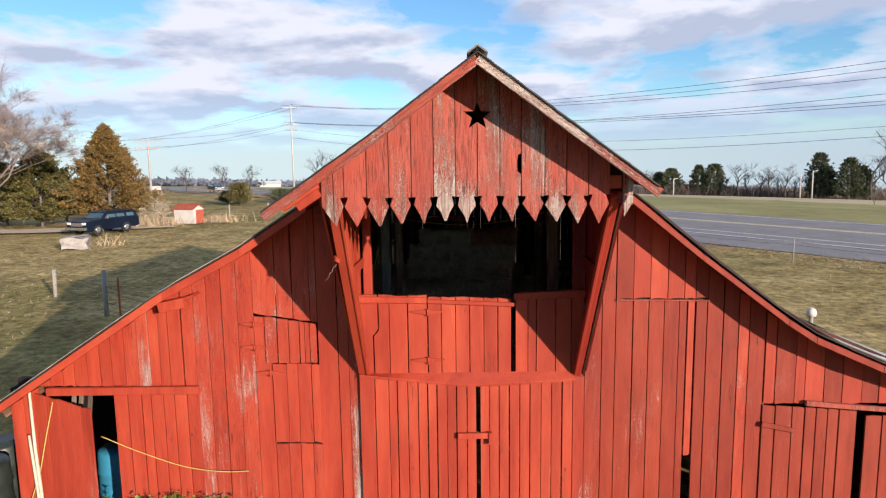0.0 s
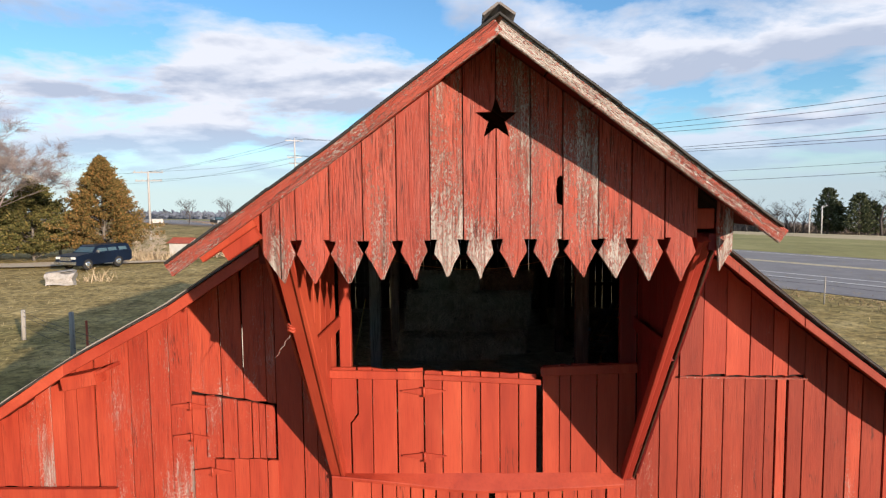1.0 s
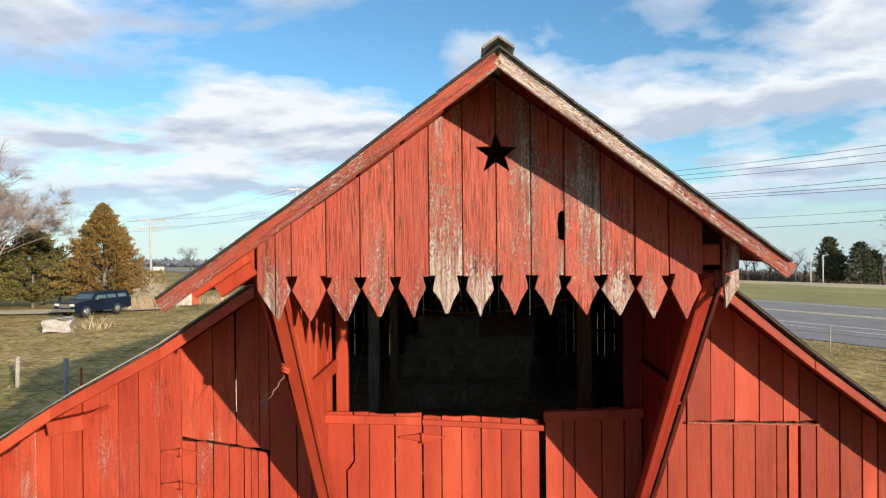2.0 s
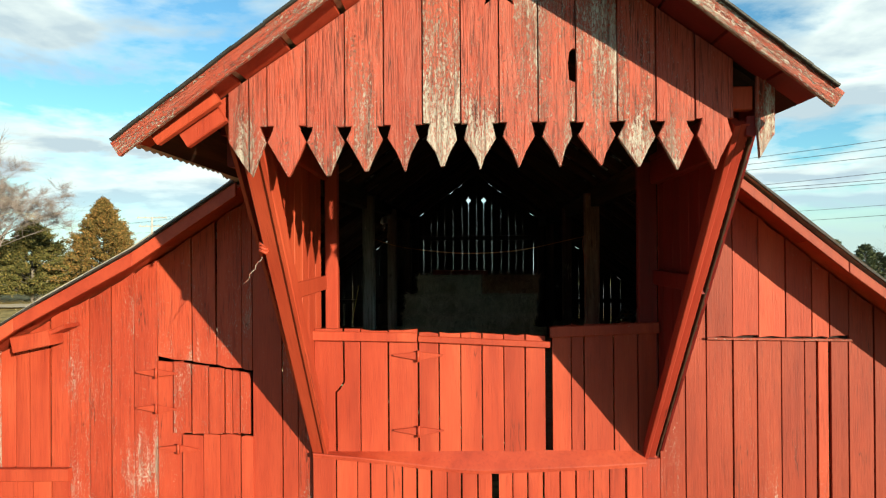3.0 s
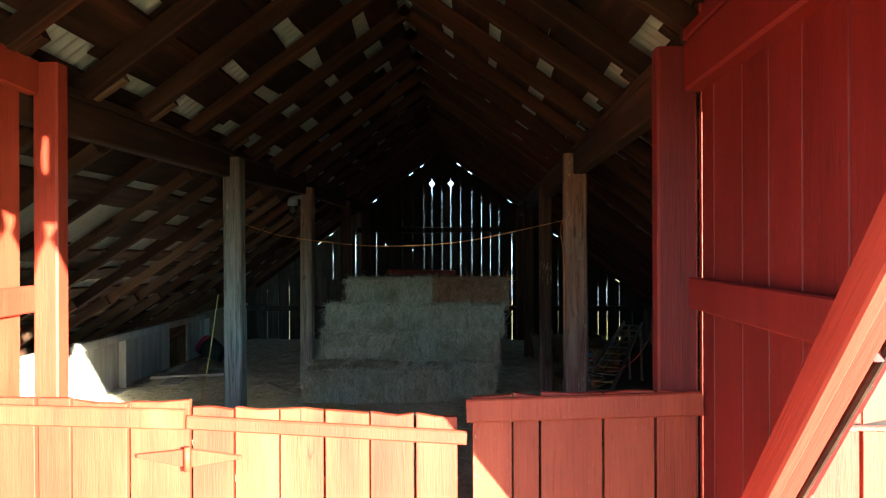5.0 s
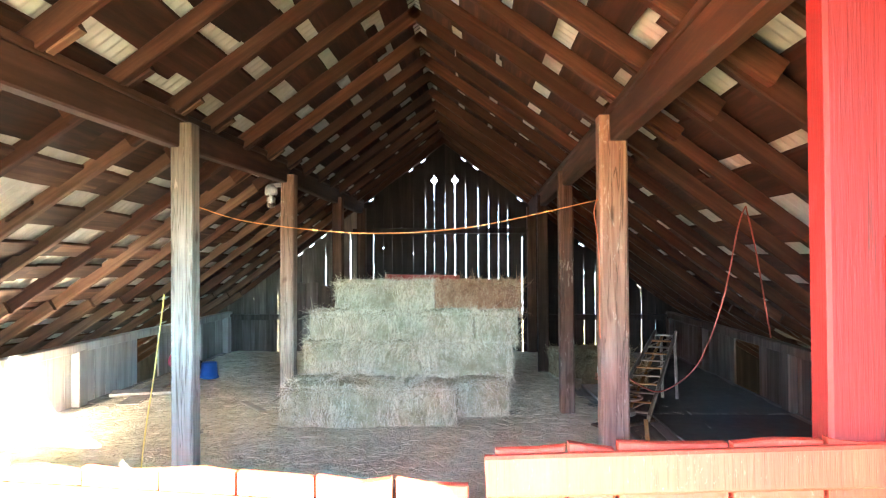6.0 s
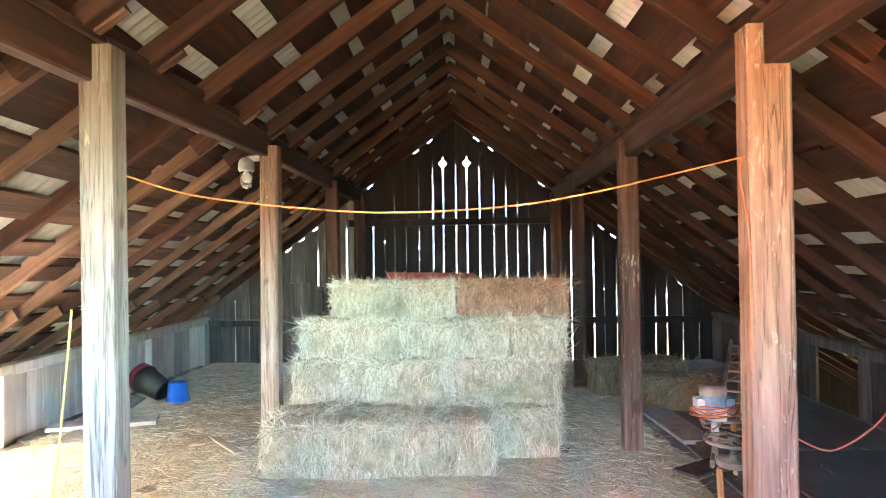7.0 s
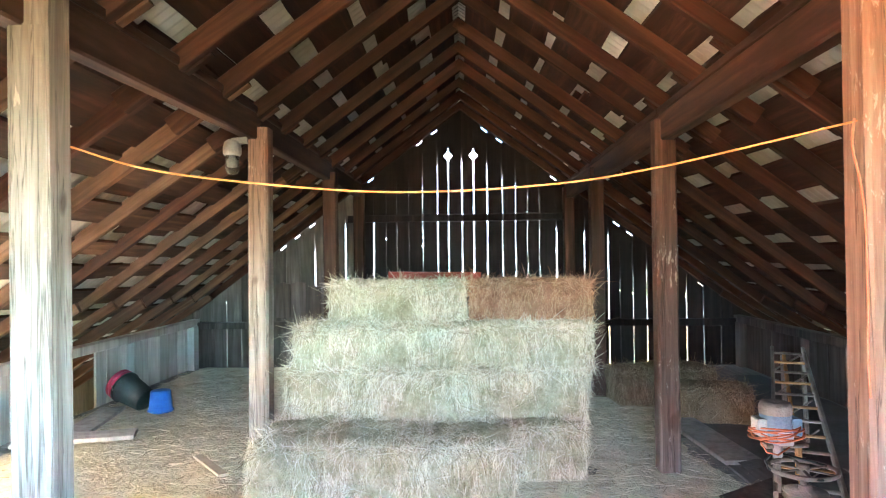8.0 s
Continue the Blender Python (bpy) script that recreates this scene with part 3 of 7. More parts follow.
for side in (-1, 1):
    part("metal_sheet", corrugated(RAKE - 0.03, BACK + 0.3, side, 0.0, 6.15, 0.068, amp=0.015), METAL, roof)
    g = corrugated(-2.0, RAKE - 0.04, side, 0.0, HOOD_REACH[side], 0.030, amp=0.006)
    # the sheet's front edge follows the prow
    for i, (x, y, z) in enumerate(g.v):
        f = (y - RAKE + 0.04) / (-2.0 - RAKE + 0.04)
        g.v[i] = (x, y + f * (hood_y(x - ridge_x(y)) - 0.03 + 2.0), z)
    part("metal_sheet", g, METAL, roof)
    for hooded, d1 in ((False, 6.15), (True, HOOD_REACH[side])):
        d0, lift = (0.0, 0.026) if hooded else (1.5, 0.056)
        k = 12
        for i in range(k):
            ends_ = []
            for d in (d0 + (d1 - d0) * i / k, d0 + (d1 - d0) * (i + 1) / k):
                yy = hood_y(d) - 0.04 if hooded else RAKE - 0.045
                x = ridge_x(yy) + side * d
                ends_.append((x, yy, roof_z(x, yy) + lift + rnd.uniform(-0.003, 0.003)))
            part("edge_strip", Geo().bar(*ends_, 0.022, 0.014, c=0.003), DARK_METAL, roof)
for y in [-2.36, -0.72, 1.0, 2.6, 4.2, 5.8, 7.4]:
    y1 = min(y + 1.66, BACK + 0.35)
    pa, pb = Vector((ridge_x(y), y, roof_z(ridge_x(y), y) + 0.085)), Vector((ridge_x(y1), y1, roof_z(ridge_x(y1), y1) + 0.085))
    g = Geo()
    for sd in (-1, 1):
        o = Vector((sd * 0.042, 0, -0.04))
        g.bar(pa + o, pb + o, 0.10, 0.012, up=(sd * 0.58, 0, 0.81), c=0.003)
    part("ridge_cap", g, OLD_METAL, roof, "dark sheet metal ridge cap")

# roof boards with gaps between
for side in (-1, 1):
    d = 0.06
    while d < 5.95:
        low_left = side < 0 and d > 1.9
        w = rnd.uniform(0.15, 0.20) if low_left else rnd.uniform(0.19, 0.25)
        cuts = [0.12, rnd.uniform(2.2, 3.6), rnd.uniform(5.0, 6.6), BACK]
        for ya, yb in zip(cuts, cuts[1:]):
            if rnd.random() < 0.05 and d > 0.3:
                continue
            dd = d + rnd.uniform(-0.02, 0.02)
            ww = w + rnd.uniform(-0.03, 0.02)
            g = Geo()
            P = lambda dist, y, up: (ridge_x(y) + side * dist, y, roof_z(ridge_x(y) + side * dist, y) + up)
            wob = rnd.uniform(-0.02, 0.02)
            n = 5
            for i in range(n + 1):
                y = ya + (yb - ya) * i / n
                e = wob * math.sin(3 * i) + rnd.uniform(-0.008, 0.008)
                g.v += [P(dd + e, y, 0), P(dd + ww + e, y, 0), P(dd + ww + e, y, 0.022), P(dd + e, y, 0.022)]
            for i in range(n):
                a = 4 * i
                g.f += [(a + k, a + (k + 1) % 4, a + 4 + (k + 1) % 4, a + 4 + k) for k in range(4)]
            g.f += [(0, 1, 2, 3), (4 * n + 3, 4 * n + 2, 4 * n + 1, 4 * n)]
            part("roof_board", g, SHEATH_LIT if low_left else SHEATH, roof)
        d += w + (rnd.uniform(0.11, 0.15) if low_left else rnd.uniform(0.075, 0.115) if d < 2.8 else rnd.uniform(0.045, 0.075))
    # odd pieces nailed across the gaps
    for _ in range(70):
        dist, y = rnd.uniform(0.2, 5.4), rnd.uniform(0.3, 8.8)
        ln_, w = rnd.uniform(0.3, 0.9), rnd.uniform(0.10, 0.24)
        xa, xb = ridge_x(y) + side * dist, ridge_x(y) + side * (dist + w)
        g = Geo().bar((((xa + xb) / 2), y, (roof_z(xa, y) + roof_z(xb, y)) / 2 + 0.029), (((xa + xb) / 2), y + ln_, (roof_z(xa, y + ln_) + roof_z(xb, y + ln_)) / 2 + 0.029), w, 0.014, up=(side * 0.6, 0, 0.8))
        part("roof_board", g, SHEATH, roof)
    # boards under the hood, a hand apart from one another
    d = 0.03
    reach = HOOD_REACH[side] - 0.03
    while d < reach:
        w = min(0.262, reach - d + 0.02)
        P = lambda dist, y, up: (ridge_x(y) + side * dist, y, roof_z(ridge_x(y) + side * dist, y) + up)
        gap = 0.035 if side < 0 else 0.012
        e = d + w - gap
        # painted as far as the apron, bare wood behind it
        for ya, yb, mat in (((hood_y(d) + 0.03, hood_y(e) + 0.03), (APRON + 0.02, APRON + 0.02), RED_SIDE if side < 0 else RED_SHADED), ((APRON + 0.024, APRON + 0.024), (0.10, 0.10), SHEATH)):
            g = Geo()
            g.v += [P(q, y, up) for y0, y1 in (ya, yb) for q, y, up in ((d, y0, 0), (e, y1, 0), (e, y1, 0.022), (d, y0, 0.022))]
            g.f += [(k, (k + 1) % 4, 4 + (k + 1) % 4, 4 + k) for k in range(4)] + [(0, 1, 2, 3), (7, 6, 5, 4)]
            part("hood_board", g, mat, roof)
        d += w
    # boards that run out past the front wall to the rake
    d = 1.6
    while d < 5.9:
        P = lambda dist, y, up: (ridge_x(y) + side * dist, y, roof_z(ridge_x(y) + side * dist, y) + up)
        g = Geo()
        ya, yb, w = RAKE + 0.02, 0.12, 0.19
        g.v += [P(d, ya, 0), P(d + w, ya, 0), P(d + w, ya, 0.022), P(d, ya, 0.022), P(d, yb, 0), P(d + w, yb, 0), P(d + w, yb, 0.022), P(d, yb, 0.022)]
        g.f += [(k, (k + 1) % 4, 4 + (k + 1) % 4, 4 + k) for k in range(4)] + [(0, 1, 2, 3), (7, 6, 5, 4)]
        part("overhang_board", g, RED_PLAIN, roof)
        d += w + rnd.uniform(0.001, 0.004)

# rafters
frame_t = tagged(new("timber_frame"), "rough sawn posts, beams and rafters of the hay loft", "timber frame", kind="structure")


def rafter(side, d0, d1, y, w, h, mat, drop=0.0, name="rafter"):
    a = Vector((ridge_x(y) + side * d0, y, roof_z(ridge_x(y) + side * d0, y)))
    b = Vector((ridge_x(y) + side * d1, y, roof_z(ridge_x(y) + side * d1, y)))
    nrm = Vector((side * (a.z - b.z), 0, abs(b.x - a.x))).normalized()
    off = -nrm * (h / 2 + drop)
    lengthwise(name, a + off, b + off, w, h, mat, frame_t, up=nrm)


for i in range(16):
    y = 0.10 + i * 0.6 + (rnd.uniform(-0.05, 0.05) if 0 < i < 15 else 0)
    for side in (-1, 1):
        hh = rnd.uniform(0.085, 0.115)
        rafter(side, 0.0, 1.72, y, 0.06, hh, RAFTER_L)
        rafter(side, 1.30, 3.62, y + 0.07, 0.06, hh, RAFTER_LIT if side < 0 and i % 3 else RAFTER_L, 0.005)
        rafter(side, 3.40, 6.1, y + 0.02, 0.05, hh, RAFTER_LIT if side < 0 else RAFTER_L, 0.0)
for y in (APRON + 0.09, -1.3, -0.6):
    for side in (-1, 1):
        rafter(side, 0.0, 1.40, y, 0.05, 0.10, RAFTER_L)
# posts with their notched tops, and the beams that lie in the notches
POSTS = [(-1.31, 2.64), (-1.315, 4.92), (-1.33, 7.2), (-1.34, 9.02), (1.378, 2.62), (1.40, 4.92), (1.40, 7.2), (1.40, 9.02)]
for x, y in POSTS:
    s = 1 if x > 0 else -1
    mat = POST_GREY if (x < 0 and y < 4) else POST_TAN if (x > 0 and y < 4) else POST_LIT_LOW if (x < 0 and y < 6) else POST_BROWN if y < 6 else BEAM_UPRIGHT
    wide = 0.17 if (x > 0 and y < 3) else 0.138
    step = 4.25 if x > 0 else 4.255 if y < 3 else 4.31
    tongue = 0.068 if x > 0 else 0.09
    lean = rnd.uniform(-0.015, 0.015)
    g = Geo().bar((x + lean, y + 0.01, FLOOR), (x, y, step), wide, 0.135, up=(0, 1, 0), c=0.014)
    g.bar((x - s * (wide - tongue) / 2, y, step - 0.005), (x - s * (wide - tongue) / 2, y, 4.41 if y < 3 else 4.39), tongue, 0.125, up=(0, 1, 0), c=0.008)
    part("post", g, mat, frame_t)
BEAM_FOOT = {-1: [(-1.6, 4.22), (2.66, 4.256), (4.92, 4.31), (9.2, 4.31)], 1: [(-1.6, 4.25), (9.2, 4.25)]}
for s, x in ((-1, -1.362), (1, 1.412)):
    for ya, yb in ((-1.58, -0.03), (0.0, 2.68), (2.69, 4.92), (4.93, BACK - 0.05)):
        inner = ya < 0
        za, zb = lerp(BEAM_FOOT[s], ya) + 0.09, lerp(BEAM_FOOT[s], yb) + 0.09
        part("beam", Geo().bar((x, ya, za), (x, yb, zb), 0.09, 0.18, c=0.01), RED_SHADED if inner else BEAM, frame_t)
        part("plate", Geo().bar((x + s * 0.015, ya, za + 0.113), (x + s * 0.015, yb, zb + 0.113), 0.13, 0.045), RED_SHADED if inner else BEAM, frame_t)

# ---- hood front: star gable with pointed boards ----
hood = tagged(new("hay_hood"), "red gable apron of pointed boards with star cut-out and flaking white paint", "hay hood", kind="structure")
APRON_JOINTS = (-1.287, -1.08, -0.874, -0.672, -0.468, -0.268, -0.072, 0.124, 0.322, 0.512, 0.719, 0.913, 1.105, 1.294)
TIPS = ((-1.16, 4.128), (-0.97, 4.125), (-0.763, 4.127), (-0.563, 4.149), (-0.361, 4.146), (-0.169, 4.167), (0.025, 4.152), (0.222, 4.159), (0.43, 4.159), (0.636, 4.16), (0.826, 4.153), (1.015, 4.136), (1.199, 4.133))
APRON_PAINT = (APRON_HEM, APRON_SOUND, APRON_HEM, APRON_FLAKED, APRON_SOUND, APRON_BARE, APRON_WORN, APRON_FLAKED, APRON_WORN, APRON_FLAKED, APRON_HEM, APRON_SOUND, APRON_SOUND)
A0 = APRON_JOINTS[0]
STAR = (0.124, 5.092, 0.128)
star_pts = [(STAR[0] + STAR[2] * (1 if k % 2 == 0 else 0.40) * math.sin(math.pi * k / 5), STAR[1] + STAR[2] * (1 if k % 2 == 0 else 0.40) * math.cos(math.pi * k / 5)) for k in range(10)]
for i, (mid, tip) in enumerate(TIPS):
    xl, xr = APRON_JOINTS[i], APRON_JOINTS[i + 1] - 0.006
    wl_, wr_ = rnd.uniform(0.029, 0.040), rnd.uniform(0.029, 0.040)
    neck = 4.386 + rnd.uniform(-0.005, 0.005)
    wide = 4.312 + rnd.uniform(-0.008, 0.008)
    close = rnd.uniform(0.012, 0.022) if 4 <= i <= 8 else rnd.uniform(0.0, 0.006)
    top = lambda x: roof_z(x, APRON) - 0.006
    blunt = 0.010 if i in (2, 3, 5) else 0.004
    ragged = lambda x, z: (x + rnd.uniform(-0.004, 0.004), z + rnd.uniform(-0.004, 0.004))
    left = [(xl, top(xl)), (xl, neck), (xl + wl_, neck), (xl + wl_ * 0.8, neck - 0.025), (xl + close, wide)] if i else [(xl, top(xl)), (xl, wide)]
    right = [(xr - close, wide), (xr - wr_ * 0.8, neck - 0.025), (xr - wr_, neck), (xr, neck)]
    bend = 0.45 if i % 3 else 0.6
    lower = [ragged(xl + close + (mid - xl) * bend, wide + (tip - wide) * (bend + 0.02)), (mid - blunt, tip), (mid + blunt, tip + 0.004), ragged(xr - close + (mid - xr) * bend, wide + (tip - wide) * (bend + 0.02))]
    poly = left + lower + right
    if i == 6:
        # right edge carries the left half of the star
        poly += [(xr, star_pts[5][1])] + [star_pts[k] for k in (6, 7, 8, 9)] + [(xr, star_pts[0][1] - 0.008)]
    if i == 8:
        poly += [(xr, 4.585), (xr - 0.03, 4.60), (xr - 0.036, 4.68), (xr - 0.028, 4.745), (xr - 0.008, 4.76), (xr, 4.755)]
    poly += [(xr, top(xr))]
    if xl < ridge_x(APRON) < xr:
        poly.append((ridge_x(APRON), top(ridge_x(APRON))))
    if i == 7:
        half = [(xl, star_pts[0][1] - 0.008)] + [star_pts[k] for k in (1, 2, 3, 4)] + [(xl, star_pts[5][1])]
        poly = [poly[0]] + half + poly[1:]
    pieces = [poly]
    if i == 0:
        # the first point is cut over two narrow boards
        cx = -1.178
        zc = wide + (tip - wide) * (cx - xl) / (mid - xl)
        pieces = [[(xl, top(xl)), (xl, wide), (cx - 0.004, zc), (cx - 0.004, top(cx))], [(cx + 0.004, top(cx)), (cx + 0.004, zc), (mid, tip)] + lower[-1:] + right + [(xr, top(xr))]]
    for poly in pieces:
        g = Geo().prism(poly, (0, APRON + rnd.uniform(-0.006, 0.004), 0), (1, 0, 0), (0, 0, 1), (0, -1, 0), 0.026)
        part("board", g, APRON_PAINT[i], hood)
# rails behind the apron
part("rail", Geo().bar((A0 - 0.12, APRON + 0.07, 4.50), (1.40, APRON + 0.07, 4.50), 0.06, 0.12), RED_PLAIN, hood)
# rake boards of the hood, running out to the prow
for side, reach in ((-1, 1.87), (1, 1.53)):
    pts = []
    for d in (0.0, 0.9, reach):
        x = ridge_x(-2.2) + side * d
        pts.append(Vector((x, hood_y(d) - 0.012, roof_z(x, hood_y(d)) - 0.022)))
    for i, (a, b) in enumerate(zip(pts, pts[1:])):
        paint = RED_RAKE if side < 0 else RED_RAKE_DEEP if i else RED_RAKE_PALE
        nrm = Vector((side * (a.z - b.z), 0, abs(b.x - a.x))).normalized()
        lengthwise("rake_board", a, b, 0.03, 0.082, paint, hood, up=nrm, c=0.005)
# short boards outside the right brace and under the left eave
part("board", Geo().prism([(1.412, 4.62), (1.50, 4.56), (1.497, 4.31), (1.468, 4.27), (1.45, 4.235), (1.424, 4.19), (1.408, 4.40)], (0, APRON + 0.01, 0), (1, 0, 0), (0, 0, 1), (0, -1, 0), 0.025), APRON_HEM, hood)
for k, (xa, xb, dz) in enumerate(((-1.62, -1.30, -0.03), (-1.50, -1.30, -0.11))):
    yy = -2.0 + 0.08 * k
    part("eave_board", Geo().bar((xa, yy, roof_z(xa, yy) + dz), (xb, yy, roof_z(xb, yy) + dz), 0.05, 0.11, up=(-0.58, 0, 0.81)), RED_PLAIN, hood)
# braces: two planks at right angles, from the wall up to the apron's corners
for s in (-1, 1):
    foot = Vector((-1.275 if s < 0 else 1.375, -0.02, 2.12))
    head = Vector((-1.19 if s < 0 else 1.385, APRON + 0.06, 4.30 if s < 0 else 4.38))
    along = (head - foot).normalized()
    face = Vector((1, 0, 0)).cross(along).normalized()
    if face.y > 0:
        face = -face
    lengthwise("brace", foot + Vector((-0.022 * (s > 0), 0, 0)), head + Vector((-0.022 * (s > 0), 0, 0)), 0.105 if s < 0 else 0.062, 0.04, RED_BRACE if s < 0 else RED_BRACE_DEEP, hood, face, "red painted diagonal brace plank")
    inner = Vector((-s * 0.06, 0, 0))
    depth = 0.13 if s < 0 else 0.085
    back = face * (depth / 2 - 0.035)
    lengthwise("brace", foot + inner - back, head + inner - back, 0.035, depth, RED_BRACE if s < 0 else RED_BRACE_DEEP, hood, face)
# torn bark edge of the right brace, set back from its painted plank
g = Geo()
b0, b1 = Vector((1.398, -0.005, 2.12)), Vector((1.406, APRON + 0.085, 4.34))
g.bar(b0 + Vector((0.010, 0, 0)), b1 + Vector((0.010, 0, 0)), 0.018, 0.03, up=(0, -0.78, -0.62))
for k in range(70):
    p = b0.lerp(b1, k / 69)
    w = rnd.uniform(0.003, 0.016)
    g.bar(p + Vector((0.014, 0.01, -0.012)), p + Vector((0.016 + w * 0.5, -0.012, 0.026)), 0.02, w, up=(1, 0, 0), c=0.003)
# filler strip added to stop sun leaking between brace and cheek
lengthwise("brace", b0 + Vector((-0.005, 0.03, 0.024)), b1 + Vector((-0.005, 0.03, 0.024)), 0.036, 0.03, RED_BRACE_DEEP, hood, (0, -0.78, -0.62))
part("bark", g, BEAM, hood, "ragged dark bark edge")
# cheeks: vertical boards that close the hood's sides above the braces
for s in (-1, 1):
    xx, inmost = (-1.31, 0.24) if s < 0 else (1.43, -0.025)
    # the right cheek's paint is darkened to carry its shade
    paint = RED_PLAIN if s < 0 else RED_SHADED
    y = APRON + 0.06
    while y < inmost - 0.03:
        w = rnd.uniform(0.17, 0.24)
        y1 = min(y + w, inmost)
        zl = lambda yy: max(2.06, 2.15 + 1.2626 * (-yy - 0.02))
        zt = lambda yy: roof_z(xx, yy) - 0.03
        poly = [(y, zl(y)), (y1 - 0.006, zl(y1)), (y1 - 0.006, zt(y1)), (y, zt(y))]
        part("cheek_board", Geo().prism(poly, (xx, 0, 0), (0, 1, 0), (0, 0, 1), (-s, 0, 0), 0.022), paint, hood)
        y = y1
    xr = xx - s * 0.03
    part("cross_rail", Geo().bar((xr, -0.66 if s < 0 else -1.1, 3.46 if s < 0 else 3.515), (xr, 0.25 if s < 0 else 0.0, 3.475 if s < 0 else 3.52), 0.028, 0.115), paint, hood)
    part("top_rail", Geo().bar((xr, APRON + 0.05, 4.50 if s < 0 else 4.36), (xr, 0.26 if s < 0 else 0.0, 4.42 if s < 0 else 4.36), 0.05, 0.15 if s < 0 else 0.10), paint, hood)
# rope knot on the left brace
knot = thing("rope_knot", "frayed red-stained rope knot hanging from a brace", "rope", (-1.265, -1.36, 3.68))
g = Geo(smooth=True)
for k in range(3):
    g.tube([(0.022 * math.cos(t), 0.018 * math.sin(t) - 0.02, 0.10 - k * 0.02 + 0.01 * math.sin(2 * t)) for t in [i * math.pi / 4 for i in range(9)]], 0.011)
part("knot", g, RED_WORN, knot)
g = Geo(smooth=True).tube([(-0.01 - 0.012 * k + 0.008 * math.sin(k * 1.9), -0.02, 0.03 - 0.018 * k) for k in range(10)], 0.0028)
part("loose_end", g, APRON_HEM, knot)

# jambs of the loft opening
for xa, xb, yj in ((-1.29, -1.18, 0.31), (1.275, 1.42, 0.025)):
    part("jamb", Geo().bar(((xa + xb) / 2, yj, 2.05), ((xa + xb) / 2, yj, 4.49 if xa < 0 else 4.42), xb - xa, 0.08, up=(0, 1, 0), c=0.008), RED_PLAIN if xa < 0 else RED_SHADED, wall_front)
# main rakes along the front of the big roof
for side, pts in ((-1, [1.9, 2.7, 3.64, 4.7, 5.75, 6.05]), (1, [1.6, 2.56, 3.54, 3.86, 4.62, 6.05])):
    for d0, d1 in zip(pts, pts[1:]):
        P = lambda d: Vector((ridge_x(RAKE) + side * d, RAKE, roof_z(ridge_x(RAKE) + side * d, RAKE) + (0.045 if side < 0 else 0.02)))
        a, b = P(d0), P(d1)
        dz = 0.105 if side < 0 else 0.08
        g = Geo().prism([(a.x, a.z), (b.x, b.z), (b.x, b.z - dz), (a.x, a.z - dz)], (0, RAKE - 0.02 + rnd.uniform(-0.004, 0.004), 0), (1, 0, 0), (0, 0, 1), (0, -1, 0), 0.032, 0.006)
        part("rake_board", g, RED_SIDE if side < 0 else RED_DEEP, roof)
# beam stub under the left eave
part("beam_stub", Geo().bar((-3.68, -0.16, 3.01), (-3.37, -0.16, 3.075), 0.17, 0.125), RED_WORN, wall_front, "short red beam stub under the eave")

part("beam_stub", Geo().bar((-3.40, -0.12, 3.10), (-3.26, -0.12, 3.16), 0.20, 0.035), RED_WORN, wall_front, "red board over the beam stub")

# header between loft gate and doors, following the sagged door tops
DOORTOP = [(-1.31, 2.128), (-0.85, 2.09), (-0.43, 2.045), (-0.08, 2.01), (0.2, 2.018), (0.55, 2.034), (0.95, 2.055), (1.31, 2.082)]
g = Geo()
for i in range(15):
    x = -1.31 + 2.62 * i / 14
    zf, zb = lerp(DOORTOP, x), 2.128 + 0.012 * (x + 1.3)
    g.v += [(x, -0.012, zb), (x, -0.085, zf + 0.003), (x, -0.088, zf - 0.006), (x, -0.084, zf - 0.032), (x, -0.012, zb - 0.05)]
for i in range(14):
    a = 5 * i
    g.f += [(a + k, a + (k + 1) % 5, a + 5 + (k + 1) % 5, a + 5 + k) for k in range(5)]
g.f += [(4, 3, 2, 1, 0), (70, 71, 72, 73, 74)]
part("ledge", g, RED_SIDE, wall_front, "sagging red plank ledge under the loft gate")


def plank_door(name, label, x0, x1, z0, ztop, mat, y, edges, rails, category="door"):
    """A ledged door of upright boards; edges: the joints between them."""
    base = (x0, y, z0 if not callable(z0) else z0(x0))
    door = thing(name, label, category, base)
    xs = [x0, *edges, x1]
    for a, b in zip(xs, xs[1:]):
        ob = upright(door, a, b - rnd.uniform(0.006, 0.016), z0, ztop, mat, y=y, jag=0.006)
        ob.matrix_parent_inverse = door.matrix_world.inverted()
    for pa, pb, h in rails:
        ob = part("rail", Geo().bar(pa, pb, 0.026, h), mat, door)
        ob.matrix_parent_inverse = door.matrix_world.inverted()
    return door


# loft gate: a fixed part and a hinged part on the left, a fixed part on the right
def cracked_pair(door, xs, zlo, ztop, jog):
    """Two boards whose joint steps sideways along a crack."""
    (x0, x1, x2), (z_lo, z_hi, step) = xs, jog
    edge = [(x1, zlo), (x1 - 0.004, z_lo), (x1 + step * 0.4, z_lo + 0.03), (x1 + step, z_hi), (x1 + step - 0.004, ztop)]
    for poly in ([(x0, zlo)] + [(x - 0.008, z) for x, z in edge] + [(x0, ztop)], [(x2 - 0.008, ztop), (x2 - 0.008, zlo)] + [(x + 0.008, z) for x, z in edge]):
        ob = part("board", Geo().prism(poly, (0, -0.018, 0), (1, 0, 0), (0, 0, 1), (0, -1, 0), 0.025), RED_PLAIN, door)
        ob.matrix_parent_inverse = door.matrix_world.inverted()


